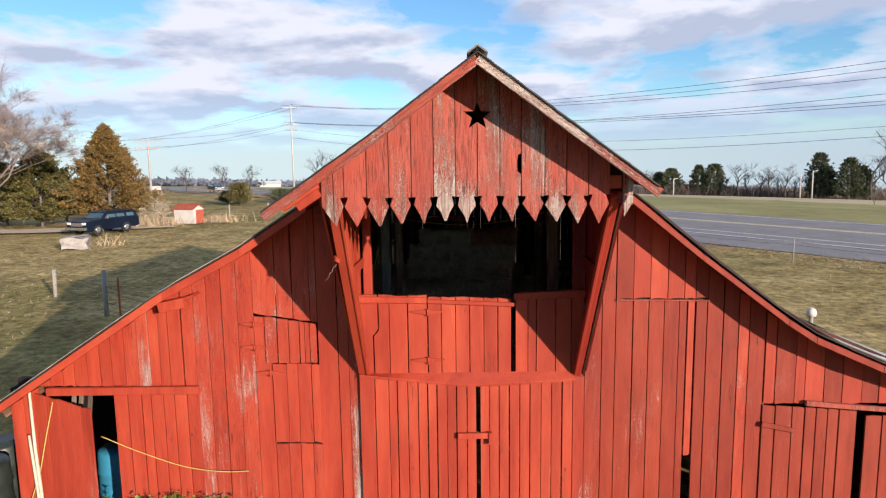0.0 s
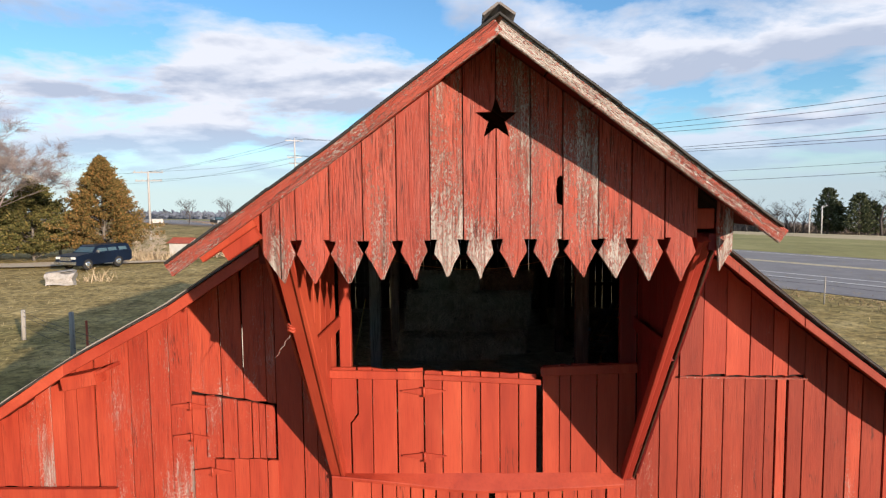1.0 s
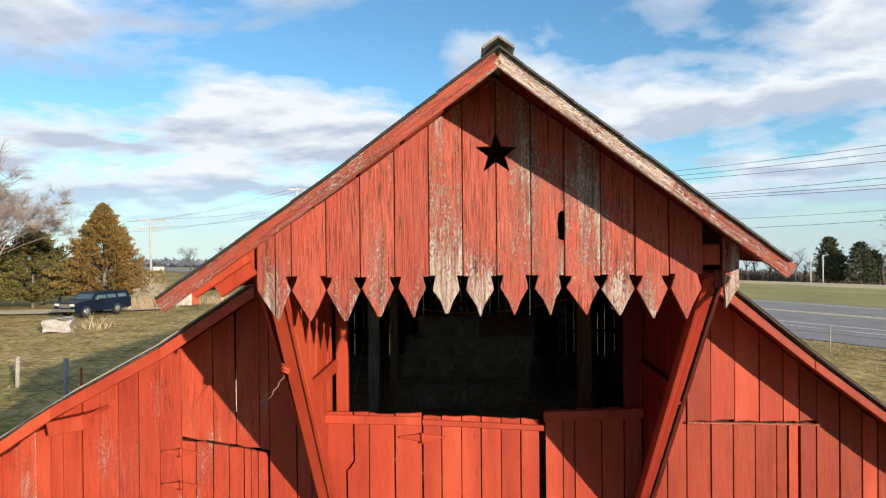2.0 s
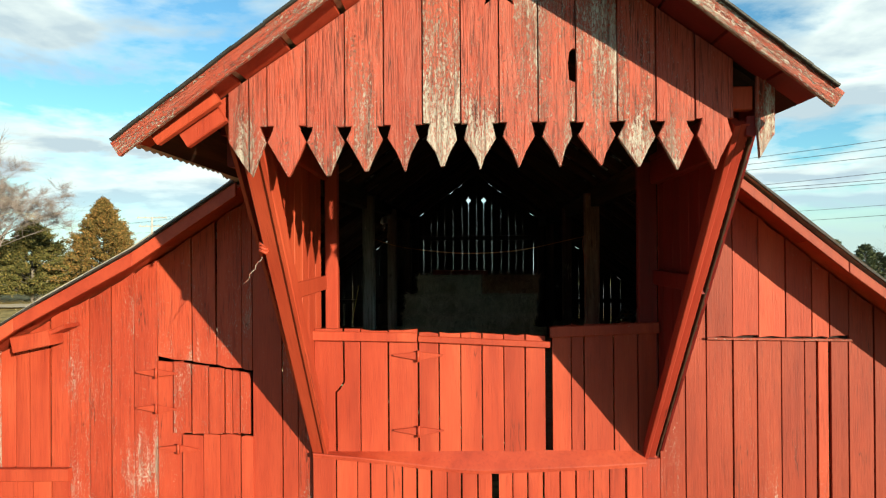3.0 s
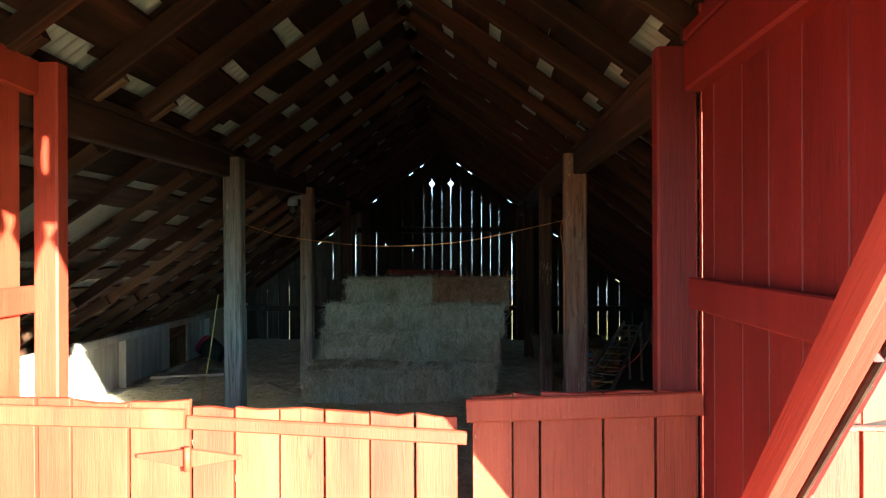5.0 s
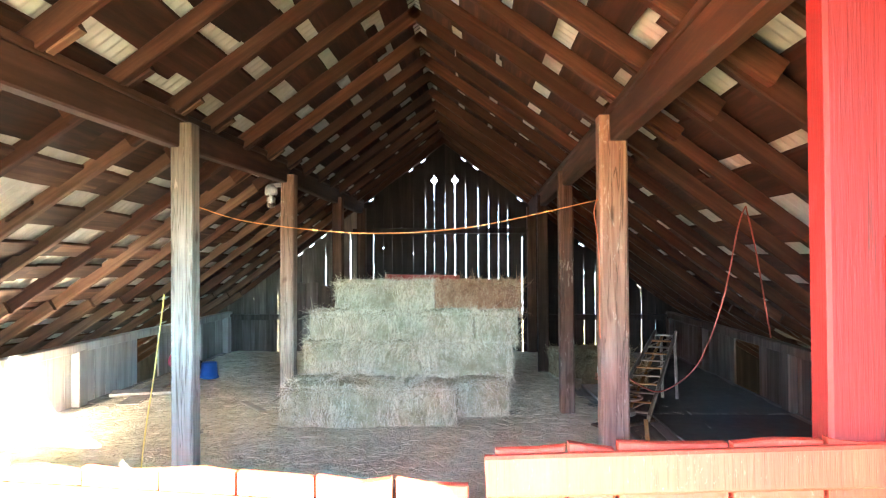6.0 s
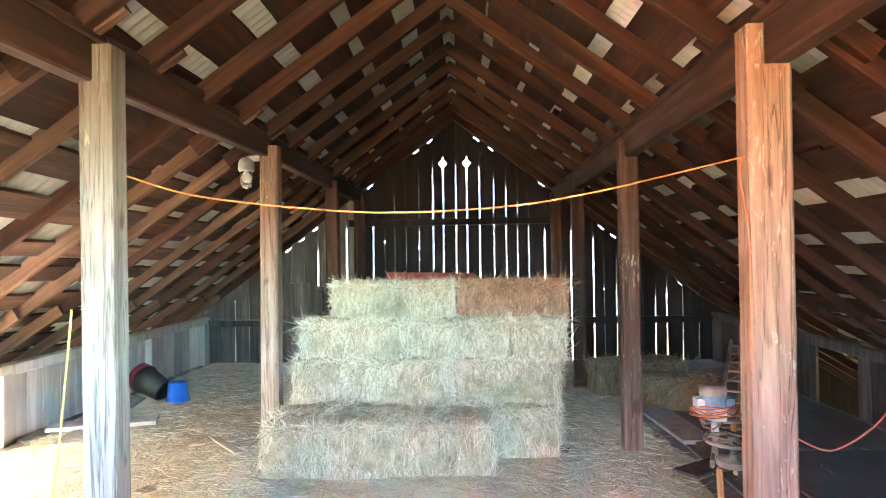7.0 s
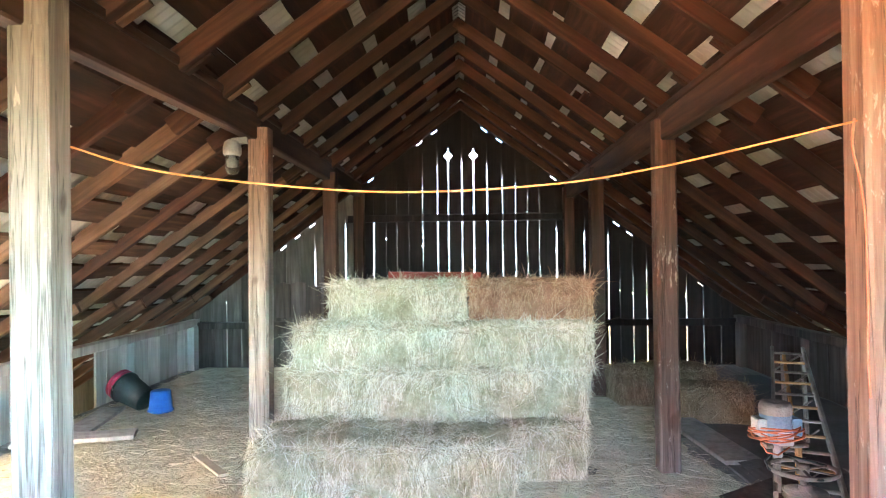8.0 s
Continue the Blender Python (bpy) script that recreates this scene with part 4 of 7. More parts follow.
# loft gate: a fixed part and a hinged part on the left, a fixed part on the right
fixed = plank_door("loft_gate", "red painted plank loft gate with cracked boards", -0.933, -0.47, 2.09, lambda x: 3.105 + rnd.uniform(-0.008, 0.008), RED_PLAIN, -0.015, [-0.705], [((-1.31, -0.055, 3.063), (-0.475, -0.055, 3.05), 0.075)], "gate")
cracked_pair(fixed, (-1.308, -1.134, -0.933), 2.09, 3.115, (2.60, 2.685, 0.062))
plank_door("loft_gate", "red painted plank loft gate with strap hinges, hanging loose", -0.462, 0.553, lambda x: 2.09, lambda x: 3.09 - 0.03 * (x + 0.48) + rnd.uniform(-0.006, 0.006), RED_PLAIN, -0.012, [-0.299, -0.127, 0.045, 0.216, 0.387], [((-0.465, -0.05, 3.038), (0.575, -0.05, 2.992), 0.05)], "gate")
plank_door("loft_gate", "shaded red plank loft gate with weathered top rail", 0.597, 1.42, 2.10, lambda x: 3.135 + 0.035 * (x - 0.6) + rnd.uniform(-0.008, 0.008), RED, -0.012, [0.748, 0.85, 1.081, 1.27], [((0.575, -0.05, 3.09), (1.42, -0.05, 3.125), 0.085)], "gate")
for z in (2.90, 2.30):
    hinge = thing("strap_hinge", "painted over red iron strap hinge on the loft gate", "hinge", (-0.467, -0.045, z), group="loft gate hinges")
    part("strap", Geo().prism([(-0.20, 0.012), (-0.01, 0.034), (-0.01, -0.034), (-0.20, 0.0)], (0, 0, 0), (1, 0, 0), (0, 0, 1), (0, -1, 0), 0.012), RED_PLAIN, hinge)
    part("strap", Geo().prism([(0.20, 0.012), (0.01, 0.034), (0.01, -0.034), (0.20, 0.0)], (0, 0, 0), (1, 0, 0), (0, 0, 1), (0, -1, 0), 0.012), RED_PLAIN, hinge)
    part("pin", Geo(smooth=True).tube([(0, -0.008, -0.045), (0, -0.008, 0.045)], 0.012, 8), RED_PLAIN, hinge)

# big lower doors
TOP_AT = lambda x: lerp(DOORTOP, x) - 0.034
plank_door("barn_door", "red plank barn door leaf, closed and sagging", -1.317, 0.118, 0.03, TOP_AT, RED_PLAIN, -0.055, [-1.125, -0.955, -0.849, -0.721, -0.594, -0.474, -0.361, -0.241, -0.122, 0.005], [], "door")
plank_door("barn_door", "red plank barn door leaf beside a dark gap", 0.165, 1.289, 0.03, TOP_AT, RED, -0.055, [0.278, 0.397, 0.523, 0.649, 0.774, 0.907, 1.032, 1.164], [], "door")
latch = thing("door_latch", "red painted wooden door latch bar", "latch", (0.13, -0.09, 1.36))
part("bar", Geo().bar((-0.24, -0.02, 0.0), (0.13, -0.02, 0.01), 0.03, 0.075), RED, latch)
part("catch", Geo().bar((0.15, -0.02, -0.10), (0.15, -0.02, 0.05), 0.06, 0.04, up=(1, 0, 0)), RED, latch)
# hatch in the left wall
plank_door("hatch", "small red plank hatch hanging below a dark slit", -2.474, -1.832, 2.264, lambda x: 2.868 - 0.115 * (x + 2.62) / 0.8 + rnd.uniform(-0.005, 0.005), RED_LOWER, -0.02, [-2.319, -2.179, -2.045, -1.982, -1.919], [], "hatch")
# side door, standing ajar below its lintel
part("lintel", Geo().bar((-5.27, -0.05, 1.905), (-3.33, -0.05, 1.93), 0.06, 0.10), RED, wall_front, "red board over the side door")
side_door = thing("side_door", "red plank side door standing ajar with a flaked edge", "door", (-5.46, -0.03, 0.02), turn=-9)
zz = lambda x: 1.86 - 0.22 * x
for a, b in zip((0, 0.16, 0.33, 0.50, 0.66), (0.16, 0.33, 0.50, 0.66, 0.80)):
    upright(side_door, a, b - 0.008, 0.0, zz, RED_WORN if b > 0.75 else RED, y=0.0)
plank_door("side_door", "red plank side door leaf, closed", -4.44, -3.34, 0.02, 1.87, RED, -0.02, [-4.26, -4.08, -3.96, -3.80, -3.66, -3.5], [])
# right hand door under its weathered strip
part("lintel", Geo().bar((4.07, -0.05, 1.765), (5.6, -0.05, 1.64), 0.05, 0.06), APRON_FLAKED, wall_front, "bare grey strip over the right door")
plank_door("side_door", "red plank door with a patched top and dark gaps", 3.575, 4.70, 0.02, lambda x: 1.725 - 0.06 * (x - 3.6), RED_DEEP, -0.02, [3.735, 3.935, 4.087, 4.222, 4.357, 4.492], [((3.56, -0.055, 1.50), (3.95, -0.055, 1.42), 0.06)])
plank_door("side_door", "red plank door leaf with dark gaps between its boards", 4.80, 5.2, 0.02, 1.60, RED_DEEP, -0.03, [5.0], [])

HATCH_HINGES = ((-2.60, 2.76), (-2.60, 2.47), (-2.42, 2.146))
# painted-over hinges of the hatch on the left wall
for hx, hz in HATCH_HINGES:
    hinge = thing("strap_hinge", "painted over red iron strap hinge on the wall", "hinge", (hx, -0.055, hz), group="hatch hinges")
    part("strap", Geo().prism([(-0.17, 0.012), (-0.01, 0.03), (-0.01, -0.03), (-0.17, 0.0)], (0, 0, 0), (1, 0, 0), (0, 0, 1), (0, -1, 0), 0.012), RED_PLAIN, hinge)
    part("strap", Geo().prism([(0.17, 0.0), (0.01, 0.03), (0.01, -0.03), (0.17, -0.012)], (0, 0, 0), (1, 0, 0), (0, 0, 1), (0, -1, 0), 0.012), RED_PLAIN, hinge)
    part("pin", Geo(smooth=True).tube([(0, -0.008, -0.04), (0, -0.008, 0.04)], 0.011, 8), RED_PLAIN, hinge)

# ---- hay loft ----
# back wall: upright boards with daylight between them and two square cut-outs
wall_back = tagged(new("wall_back"), "dark unpainted board gable wall with daylight in its gaps", "wall", kind="structure")
BACK_AT = lambda x: roof_z(x, BACK) - 0.015
# gaps between its boards: place, height to which they are open, width
GAPS = ((-3.36, 2.75, 4), (-3.17, 2.95, 5), (-2.97, 3.05, 4), (-2.77, 3.2, 6), (-2.56, 3.35, 3), (-2.356, 3.5, 4), (-2.163, 3.62, 3), (-1.964, 3.85, 6), (-1.76, 3.3, 0), (-1.55, 4.11, 6), (-1.359, 4.08, 13),
        (-1.168, 4.16, 4), (-1.0, 4.54, 5), (-0.857, 4.59, 6), (-0.697, 4.70, 6), (-0.51, 4.81, 5), (-0.31, 4.94, 6), (-0.165, 4.98, 4), (0.015, 4.93, 5), (0.172, 4.97, 6), (0.35, 4.87, 7), (0.55, 4.77, 5), (0.722, 4.66, 6), (0.88, 4.58, 6), (1.035, 4.52, 6),
        (1.261, 4.0, 8), (1.44, 3.2, 0), (1.625, 4.0, 6), (1.78, 3.3, 0), (1.935, 3.9, 7), (2.08, 3.75, 3), (2.25, 3.65, 4), (2.43, 3.5, 5), (2.61, 3.2, 3), (2.784, 3.12, 6), (2.94, 3.25, 7), (3.158, 3.05, 6), (3.379, 2.9, 5), (3.524, 2.6, 4))
EAVE_HOLES = (-2.51, -2.23, -2.006, -1.248, -0.864, -0.596, -0.389, -0.175, 0.255, 0.522, 0.871, 1.115, 1.994, 2.212, 2.452, 3.023)
spans = [(x, top, w / 1000 * (0.24 if abs(x) < 1.1 else 0.85 if x < 0 else 0.80)) for x, top, w in GAPS]
outer = lambda x0, sg: [(x0 + sg * 0.18 * k, 2.4, 0.0) for k in range(1, 14)]
spans = outer(-3.36, -1)[::-1] + spans + outer(3.524, 1)
D = 0.058
for (a, ta, wa), (b, tb, wb) in zip(spans, spans[1:]):
    ta, tb = min(ta, BACK_AT(a) - 0.1), min(tb, BACK_AT(b) - 0.1)
    edge_of = lambda x, sg, w, top: [(x + sg * w, 1.0)] + [(x + sg * w * rnd.uniform(0.5, 1.0), z) for z in (2.6, top - 0.5, top - 0.25) if z == 2.6 < top - 0.6 or z > 2.6 and z > top - 0.6 and z != 2.6] + [(x, top)]
    right, left = edge_of(b, -1, wb, tb), edge_of(a, 1, wa, ta)
    # knot holes and chewed edges
    if -3.4 < a < 3.4 and rnd.random() < 0.75:
        zc, rr_ = rnd.uniform(2.9, max(3.0, tb - 0.7)), rnd.uniform(0.004, 0.012)
        right = sorted(right + [(b - wb, zc - rr_ * 1.5), (b - wb - rr_, zc - rr_ * 0.4), (b - wb - rr_, zc + rr_ * 0.5), (b - wb, zc + rr_ * 1.5)], key=lambda q: q[1])
    diamond = lambda x, sg, w: [(x + sg * w, 1.0), (x + sg * w, 4.6), (x + sg * 0.005, 4.85 - D), (x + sg * D, 4.85), (x + sg * 0.005, 4.85 + D), (x + sg * 0.0, 4.96)]
    if b in (-0.165, 0.172):
        right = diamond(b, -1, wb)
    if a in (-0.165, 0.172):
        left = diamond(a, 1, wa)
    # where the eave is open a short slot shows under the roof
    notch = []
    for hx in EAVE_HOLES:
        if a + 0.05 < hx < b - 0.012 and not notch:
            lean = (BACK_AT(b) - BACK_AT(a)) / (b - a)
            x0, zn = max(b - 0.07, a + 0.012), BACK_AT(b) - 0.115
            notch = [(b, zn - 0.013), (x0, zn - 0.013 + lean * (x0 - b)), (x0, zn + lean * (x0 - b)), (b, zn)]
    poly = right + notch + [(b, BACK_AT(b) + 0.06), (a, BACK_AT(a) + 0.06)] + left[::-1]
    part("board", Geo().prism(poly, (0, BACK, 0), (1, 0, 0), (0, 0, 1), (0, -1, 0), 0.024, 0.0015), LIT_BOARD if a < -1.5 else DARK_BOARD, wall_back)
for xa, xb, z, mat in ((-1.5, 1.5, 4.02, DARK_BOARD), (-3.6, -1.5, 2.62, LIT_BOARD), (-1.49, 3.6, 2.62, DARK_BOARD)):
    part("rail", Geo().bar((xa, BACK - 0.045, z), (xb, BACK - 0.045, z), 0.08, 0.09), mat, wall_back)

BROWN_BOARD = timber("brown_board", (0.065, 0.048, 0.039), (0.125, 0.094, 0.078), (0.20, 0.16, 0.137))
# grey left knee boards, paled further to hold the sunlight bounced onto them
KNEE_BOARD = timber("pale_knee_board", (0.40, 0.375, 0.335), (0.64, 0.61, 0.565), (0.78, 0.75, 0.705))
# low side walls of the loft
for s in (-1, 1):
    knee = tagged(new("wall_west" if s < 0 else "wall_east"), "grey weathered low board wall under the eaves", "wall", kind="structure")
    y = 0.1
    holes = [(6.35, 6.78)] if s < 0 else [(6.05, 6.45)]
    while y < BACK:
        w = rnd.uniform(0.18, 0.30)
        y1 = min(y + w, BACK)
        zlow = 1.0
        ztop = 2.62
        cut = any(h0 - 0.1 < (y + y1) / 2 < h1 + 0.05 for h0, h1 in holes)
        if not cut:
            poly = [(y, zlow), (y1 - rnd.uniform(0.004, 0.014), zlow), (y1 - rnd.uniform(0.004, 0.014), ztop + rnd.uniform(-0.02, 0.02)), (y, ztop)]
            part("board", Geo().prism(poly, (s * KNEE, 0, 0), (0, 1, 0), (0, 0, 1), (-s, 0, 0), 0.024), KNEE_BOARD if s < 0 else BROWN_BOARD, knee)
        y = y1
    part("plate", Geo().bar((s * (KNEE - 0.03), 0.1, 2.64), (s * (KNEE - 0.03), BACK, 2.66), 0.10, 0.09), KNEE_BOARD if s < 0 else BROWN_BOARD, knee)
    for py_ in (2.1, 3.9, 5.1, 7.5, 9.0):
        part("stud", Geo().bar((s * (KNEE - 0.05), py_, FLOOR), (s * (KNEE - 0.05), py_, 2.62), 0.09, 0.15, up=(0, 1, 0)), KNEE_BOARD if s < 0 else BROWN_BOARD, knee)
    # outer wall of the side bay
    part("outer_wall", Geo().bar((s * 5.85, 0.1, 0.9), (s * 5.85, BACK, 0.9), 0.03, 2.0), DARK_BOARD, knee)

# floor planks
loft_floor = tagged(new("floor"), "worn grey plank loft floor strewn with hay", "floor", kind="structure")
x = -KNEE
while x < KNEE:
    w = rnd.uniform(0.20, 0.28)
    if x + w > KNEE:
        w = KNEE - x
    cuts = [0.06, rnd.uniform(2.5, 3.5), rnd.uniform(5.5, 6.6), BACK]
    for ya, yb in zip(cuts, cuts[1:]):
        part("plank", Geo().prism([(x, ya), (x + w - 0.008, ya), (x + w - 0.008, yb - 0.006), (x, yb - 0.006)], (0, 0, FLOOR + rnd.uniform(-0.004, 0.004)), (1, 0, 0), (0, 1, 0), (0, 0, 1), 0.03), FLOOR_WOOD, loft_floor)
    x += w

HAY_STOPS = [(0.25, (0.11, 0.09, 0.048)), (0.45, (0.36, 0.31, 0.20)), (0.62, (0.58, 0.52, 0.37)), (0.8, (0.72, 0.66, 0.50))]
HAY = speckled("hay_bulk", HAY_STOPS, 7.0, strength=0.9, dist=0.03)
RUST_STOPS = [(0.25, (0.11, 0.046, 0.023)), (0.45, (0.27, 0.125, 0.068)), (0.62, (0.41, 0.205, 0.12)), (0.8, (0.50, 0.29, 0.18))]
HAY_BROWN = speckled("hay_bulk_brown", [(0.25, (0.06, 0.042, 0.022)), (0.45, (0.19, 0.135, 0.075)), (0.62, (0.30, 0.22, 0.13)), (0.8, (0.40, 0.31, 0.20))], 7.0, strength=0.9, dist=0.03)
HAY_RUST = speckled("hay_bulk_rusty", RUST_STOPS, 7.0, strength=0.9, dist=0.03)


def straw_mat(name, stops):
    m, nd, ln, b = material(name, 0.75, spec=0.25)
    g = nd.new("ShaderNodeNewGeometry")
    ln.new(ramp(nd, ln, g.outputs["Random Per Island"], stops), b.inputs["Base Color"])
    return m


STRAW = straw_mat("hay_stalks", [(0.0, (0.16, 0.12, 0.06)), (0.3, (0.50, 0.425, 0.29)), (0.7, (0.75, 0.66, 0.50)), (1.0, (0.88, 0.81, 0.68))])
STRAW_BROWN = straw_mat("hay_stalks_brown", [(0.0, (0.09, 0.06, 0.03)), (0.4, (0.27, 0.195, 0.11)), (1.0, (0.48, 0.38, 0.25))])
STRAW_RUST = straw_mat("hay_stalks_rusty", [(0.0, (0.17, 0.075, 0.035)), (0.4, (0.40, 0.20, 0.105)), (1.0, (0.64, 0.41, 0.26))])


def stalks(geo, p, way, length, width, r, bend=0.25):
    """One thin bent stalk from p along way."""
    way = way.normalized()
    side = way.cross(Vector((r.uniform(-1, 1), r.uniform(-1, 1), r.uniform(-1, 1))))
    if side.length < 1e-3:
        return
    side = side.normalized() * width / 2
    sag = Vector((r.uniform(-1, 1), r.uniform(-1, 1), r.uniform(-1, 0.4))) * length * bend * 0.5
    m, e = p + way * length * 0.5 + sag * 0.5, p + way * length + sag * 1.4
    n = len(geo.v)
    geo.v += [tuple(p - side), tuple(p + side), tuple(m + side), tuple(m - side), tuple(e)]
    geo.f += [(n, n + 1, n + 2, n + 3), (n + 3, n + 2, n + 4)]


def bale_meshes(lx, ly, lz, seed, mat, smat, count):
    """Body and loose stalks of a small square bale whose base centre is the origin."""
    r = random.Random(seed)
    g = Geo(smooth=True)
    nx, ny, nz = int(lx / 0.035), max(6, int(ly / 0.04)), max(6, int(lz / 0.035))
    index = {}

    def vid(i, j, k):
        key = (i, j, k)
        if key not in index:
            u, v, w = i / nx * 2 - 1, j / ny * 2 - 1, k / nz * 2 - 1
            p = Vector((u * lx / 2, v * ly / 2, w * lz / 2))
            q = Vector((max(-lx / 2 + 0.06, min(lx / 2 - 0.06, p.x)), max(-ly / 2 + 0.06, min(ly / 2 - 0.06, p.y)), max(-lz / 2 + 0.05, min(lz / 2 - 0.05, p.z))))
            off = p - q
            if off.length > 1e-6:
                p = q + off.normalized() * 0.056
            n = noise.noise(p * 9 + Vector((seed * 3.1, 0, 0))) * 0.022 + noise.noise(p * 3.1 + Vector((seed * 1.7, 2, 0))) * 0.03 + noise.noise(p * 25 + Vector((seed, 5, 0))) * 0.008
            flake = 0.006 * math.sin(p.x * 62 + seed)
            d = off.normalized() if off.length > 1e-6 else Vector((0, 0, 0))
            p = p + d * (n + flake)
            index[key] = len(g.v)
            g.v.append((p.x, p.y, p.z + lz / 2))
        return index[key]

    for a, b, c, fixed in ((nx, ny, nz, 2), (nx, nz, ny, 1), (ny, nz, nx, 0)):
        for i in range(a):
            for j in range(b):
                for e in (0, c):
                    pt = (lambda p, q: (p, q, e)) if fixed == 2 else (lambda p, q: (p, e, q)) if fixed == 1 else (lambda p, q: (e, p, q))
                    quad = [vid(*pt(i, j)), vid(*pt(i + 1, j)), vid(*pt(i + 1, j + 1)), vid(*pt(i, j + 1))]
                    flip = (e == 0) if fixed != 1 else (e != 0)
                    g.f.append(tuple(reversed(quad)) if flip else tuple(quad))
    s = Geo()
    for _ in range(count):
        f = r.random()
        if f < 0.43:
            p, nrm = Vector((r.uniform(-lx, lx) / 2, -ly / 2, r.uniform(0.0, lz))), Vector((0, -1, 0))
        elif f < 0.77:
            p, nrm = Vector((r.uniform(-lx, lx) / 2, r.uniform(-ly, ly) / 2, lz)), Vector((0, 0, 1))
        elif f < 0.885:
            p, nrm = Vector((lx / 2, r.uniform(-ly, ly) / 2, r.uniform(0, lz))), Vector((1, 0, 0))
        else:
            p, nrm = Vector((-lx / 2, r.uniform(-ly, ly) / 2, r.uniform(0, lz))), Vector((-1, 0, 0))
        tang = Vector((r.gauss(0, 0.30), r.gauss(0, 0.30), r.gauss(-0.4, 0.9))) if nrm.z == 0 else Vector((r.gauss(0, 1), r.gauss(0, 1), 0))
        tang -= nrm * tang.dot(nrm)
        way = tang.normalized() + nrm * abs(r.gauss(0.06, 0.16) if nrm.z == 0 else r.gauss(0.22, 0.26))
        stalks(s, p - nrm * 0.012, way, r.uniform(0.04, 0.10) * (2.0 if r.random() < 0.15 else 1.0), r.uniform(0.0018, 0.0042), r)
    # long stalks hanging over the front edge
    for _ in range(int(count * 0.06)):
        p = Vector((r.uniform(-lx, lx) / 2, -ly / 2 + 0.01, lz - r.uniform(0.0, 0.05)))
        stalks(s, p, Vector((r.gauss(0, 0.5), -0.35 - 0.3 * r.random(), r.gauss(-0.2, 0.6))), r.uniform(0.06, 0.16), r.uniform(0.002, 0.004), r, 0.8)
    return mesh_of("bale_body", g, mat), mesh_of("bale_stalks", s, smat)


BALE_TYPES = {}


def hay_bale(at, size, label, hay="green", turn=0.0, group="stacked hay bales"):
    key = (size, hay)
    if key not in BALE_TYPES:
        bulk, stalk = {"green": (HAY, STRAW), "rust": (HAY_RUST, STRAW_RUST), "brown": (HAY_BROWN, STRAW_BROWN)}[hay]
        BALE_TYPES[key] = bale_meshes(*size, len(BALE_TYPES) + 1, bulk, stalk, int(9600 * (size[0] * size[2] / 0.27)))
    body, loose = BALE_TYPES[key]
    b = thing("hay_bale", label, "hay bale", at, group=group, turn=turn)
    for nm, me in (("body", body), ("straw_fringe", loose)):
        ob = new(nm, me)
        ob.parent = b
    return b


GREEN = "small square bale of pale green hay in a stack"
LOW = "small square hay bale lying on the loft floor"
hay_bale((-0.69, 4.56, FLOOR), (1.02, 0.63, 0.37), "pale hay bale on the floor in front of the stack")
hay_bale((0.095, 4.575, FLOOR), (0.52, 0.62, 0.36), "pale hay bale end-on in front of the stack")
hay_bale((0.60, 5.10, FLOOR), (0.48, 0.75, 0.36), LOW)
hay_bale((-0.62, 5.25, FLOOR), (1.10, 0.80, 0.36), LOW)
R3 = FLOOR + 0.365
hay_bale((-0.97, 5.22, R3), (0.40, 0.62, 0.325), GREEN, turn=1.5)
hay_bale((-0.36, 5.18, R3), (0.79, 0.62, 0.325), GREEN, turn=-1.0)
hay_bale((0.465, 5.225, R3), (0.81, 0.62, 0.325), GREEN, turn=1.2)
R2 = R3 + 0.303
hay_bale((-0.72, 5.27, R2), (0.81, 0.58, 0.30), GREEN, turn=1.2)
hay_bale((0.11, 5.30, R2), (0.79, 0.58, 0.30), GREEN, turn=-1.4)
hay_bale((0.725, 5.25, R2), (0.40, 0.58, 0.30), GREEN, turn=2.0)
R1 = R2 + 0.278
hay_bale((-0.45, 5.64, R1), (1.02, 0.52, 0.31), GREEN, turn=1.2)
hay_bale((0.56, 5.64, R1), (0.90, 0.52, 0.31), "rust-brown hay bale on top of the stack", hay="rust", turn=-1.5)
hay_bale((1.95, 7.05, FLOOR), (0.95, 0.50, 0.34), LOW, "brown", 8, "hay bales beside the post")
hay_bale((2.15, 6.35, FLOOR), (0.72, 0.46, 0.30), "small square hay bale tied with twine on the loft floor", "brown", -14, "hay bales beside the post")

# hay on the floor: thin drifts and thousands of loose stalks
FLOOR_HAY = speckled("floor_hay", [(0.25, (0.32, 0.27, 0.18)), (0.45, (0.60, 0.54, 0.40)), (0.62, (0.75, 0.69, 0.54)), (0.8, (0.85, 0.80, 0.66))], 5.0, strength=1.0, dist=0.03)
g = Geo(smooth=True)
nx, ny = 70, 90


def hay_depth(x, y):
    """Depth of the hay over the planks; the far right corner is swept bare."""
    d = 0.022 + 0.03 * noise.noise(Vector((x * 1.3, y * 1.3, 0))) + 0.012 * noise.noise(Vector((x * 5, y * 5, 3)))
    bare = max(0.0, min(1.0, (x - 1.55 - 0.25 * noise.noise(Vector((y * 1.1, 0, 0)))) / 0.5))
    edge = max(0.0, min(1.0, (abs(x) - 3.4) / 0.3))
    heap = 0.16 * math.exp(-((x - 1.36) ** 2 + (y - 2.56) ** 2) / 0.030)
    return d - 0.07 * bare - 0.05 * edge + heap


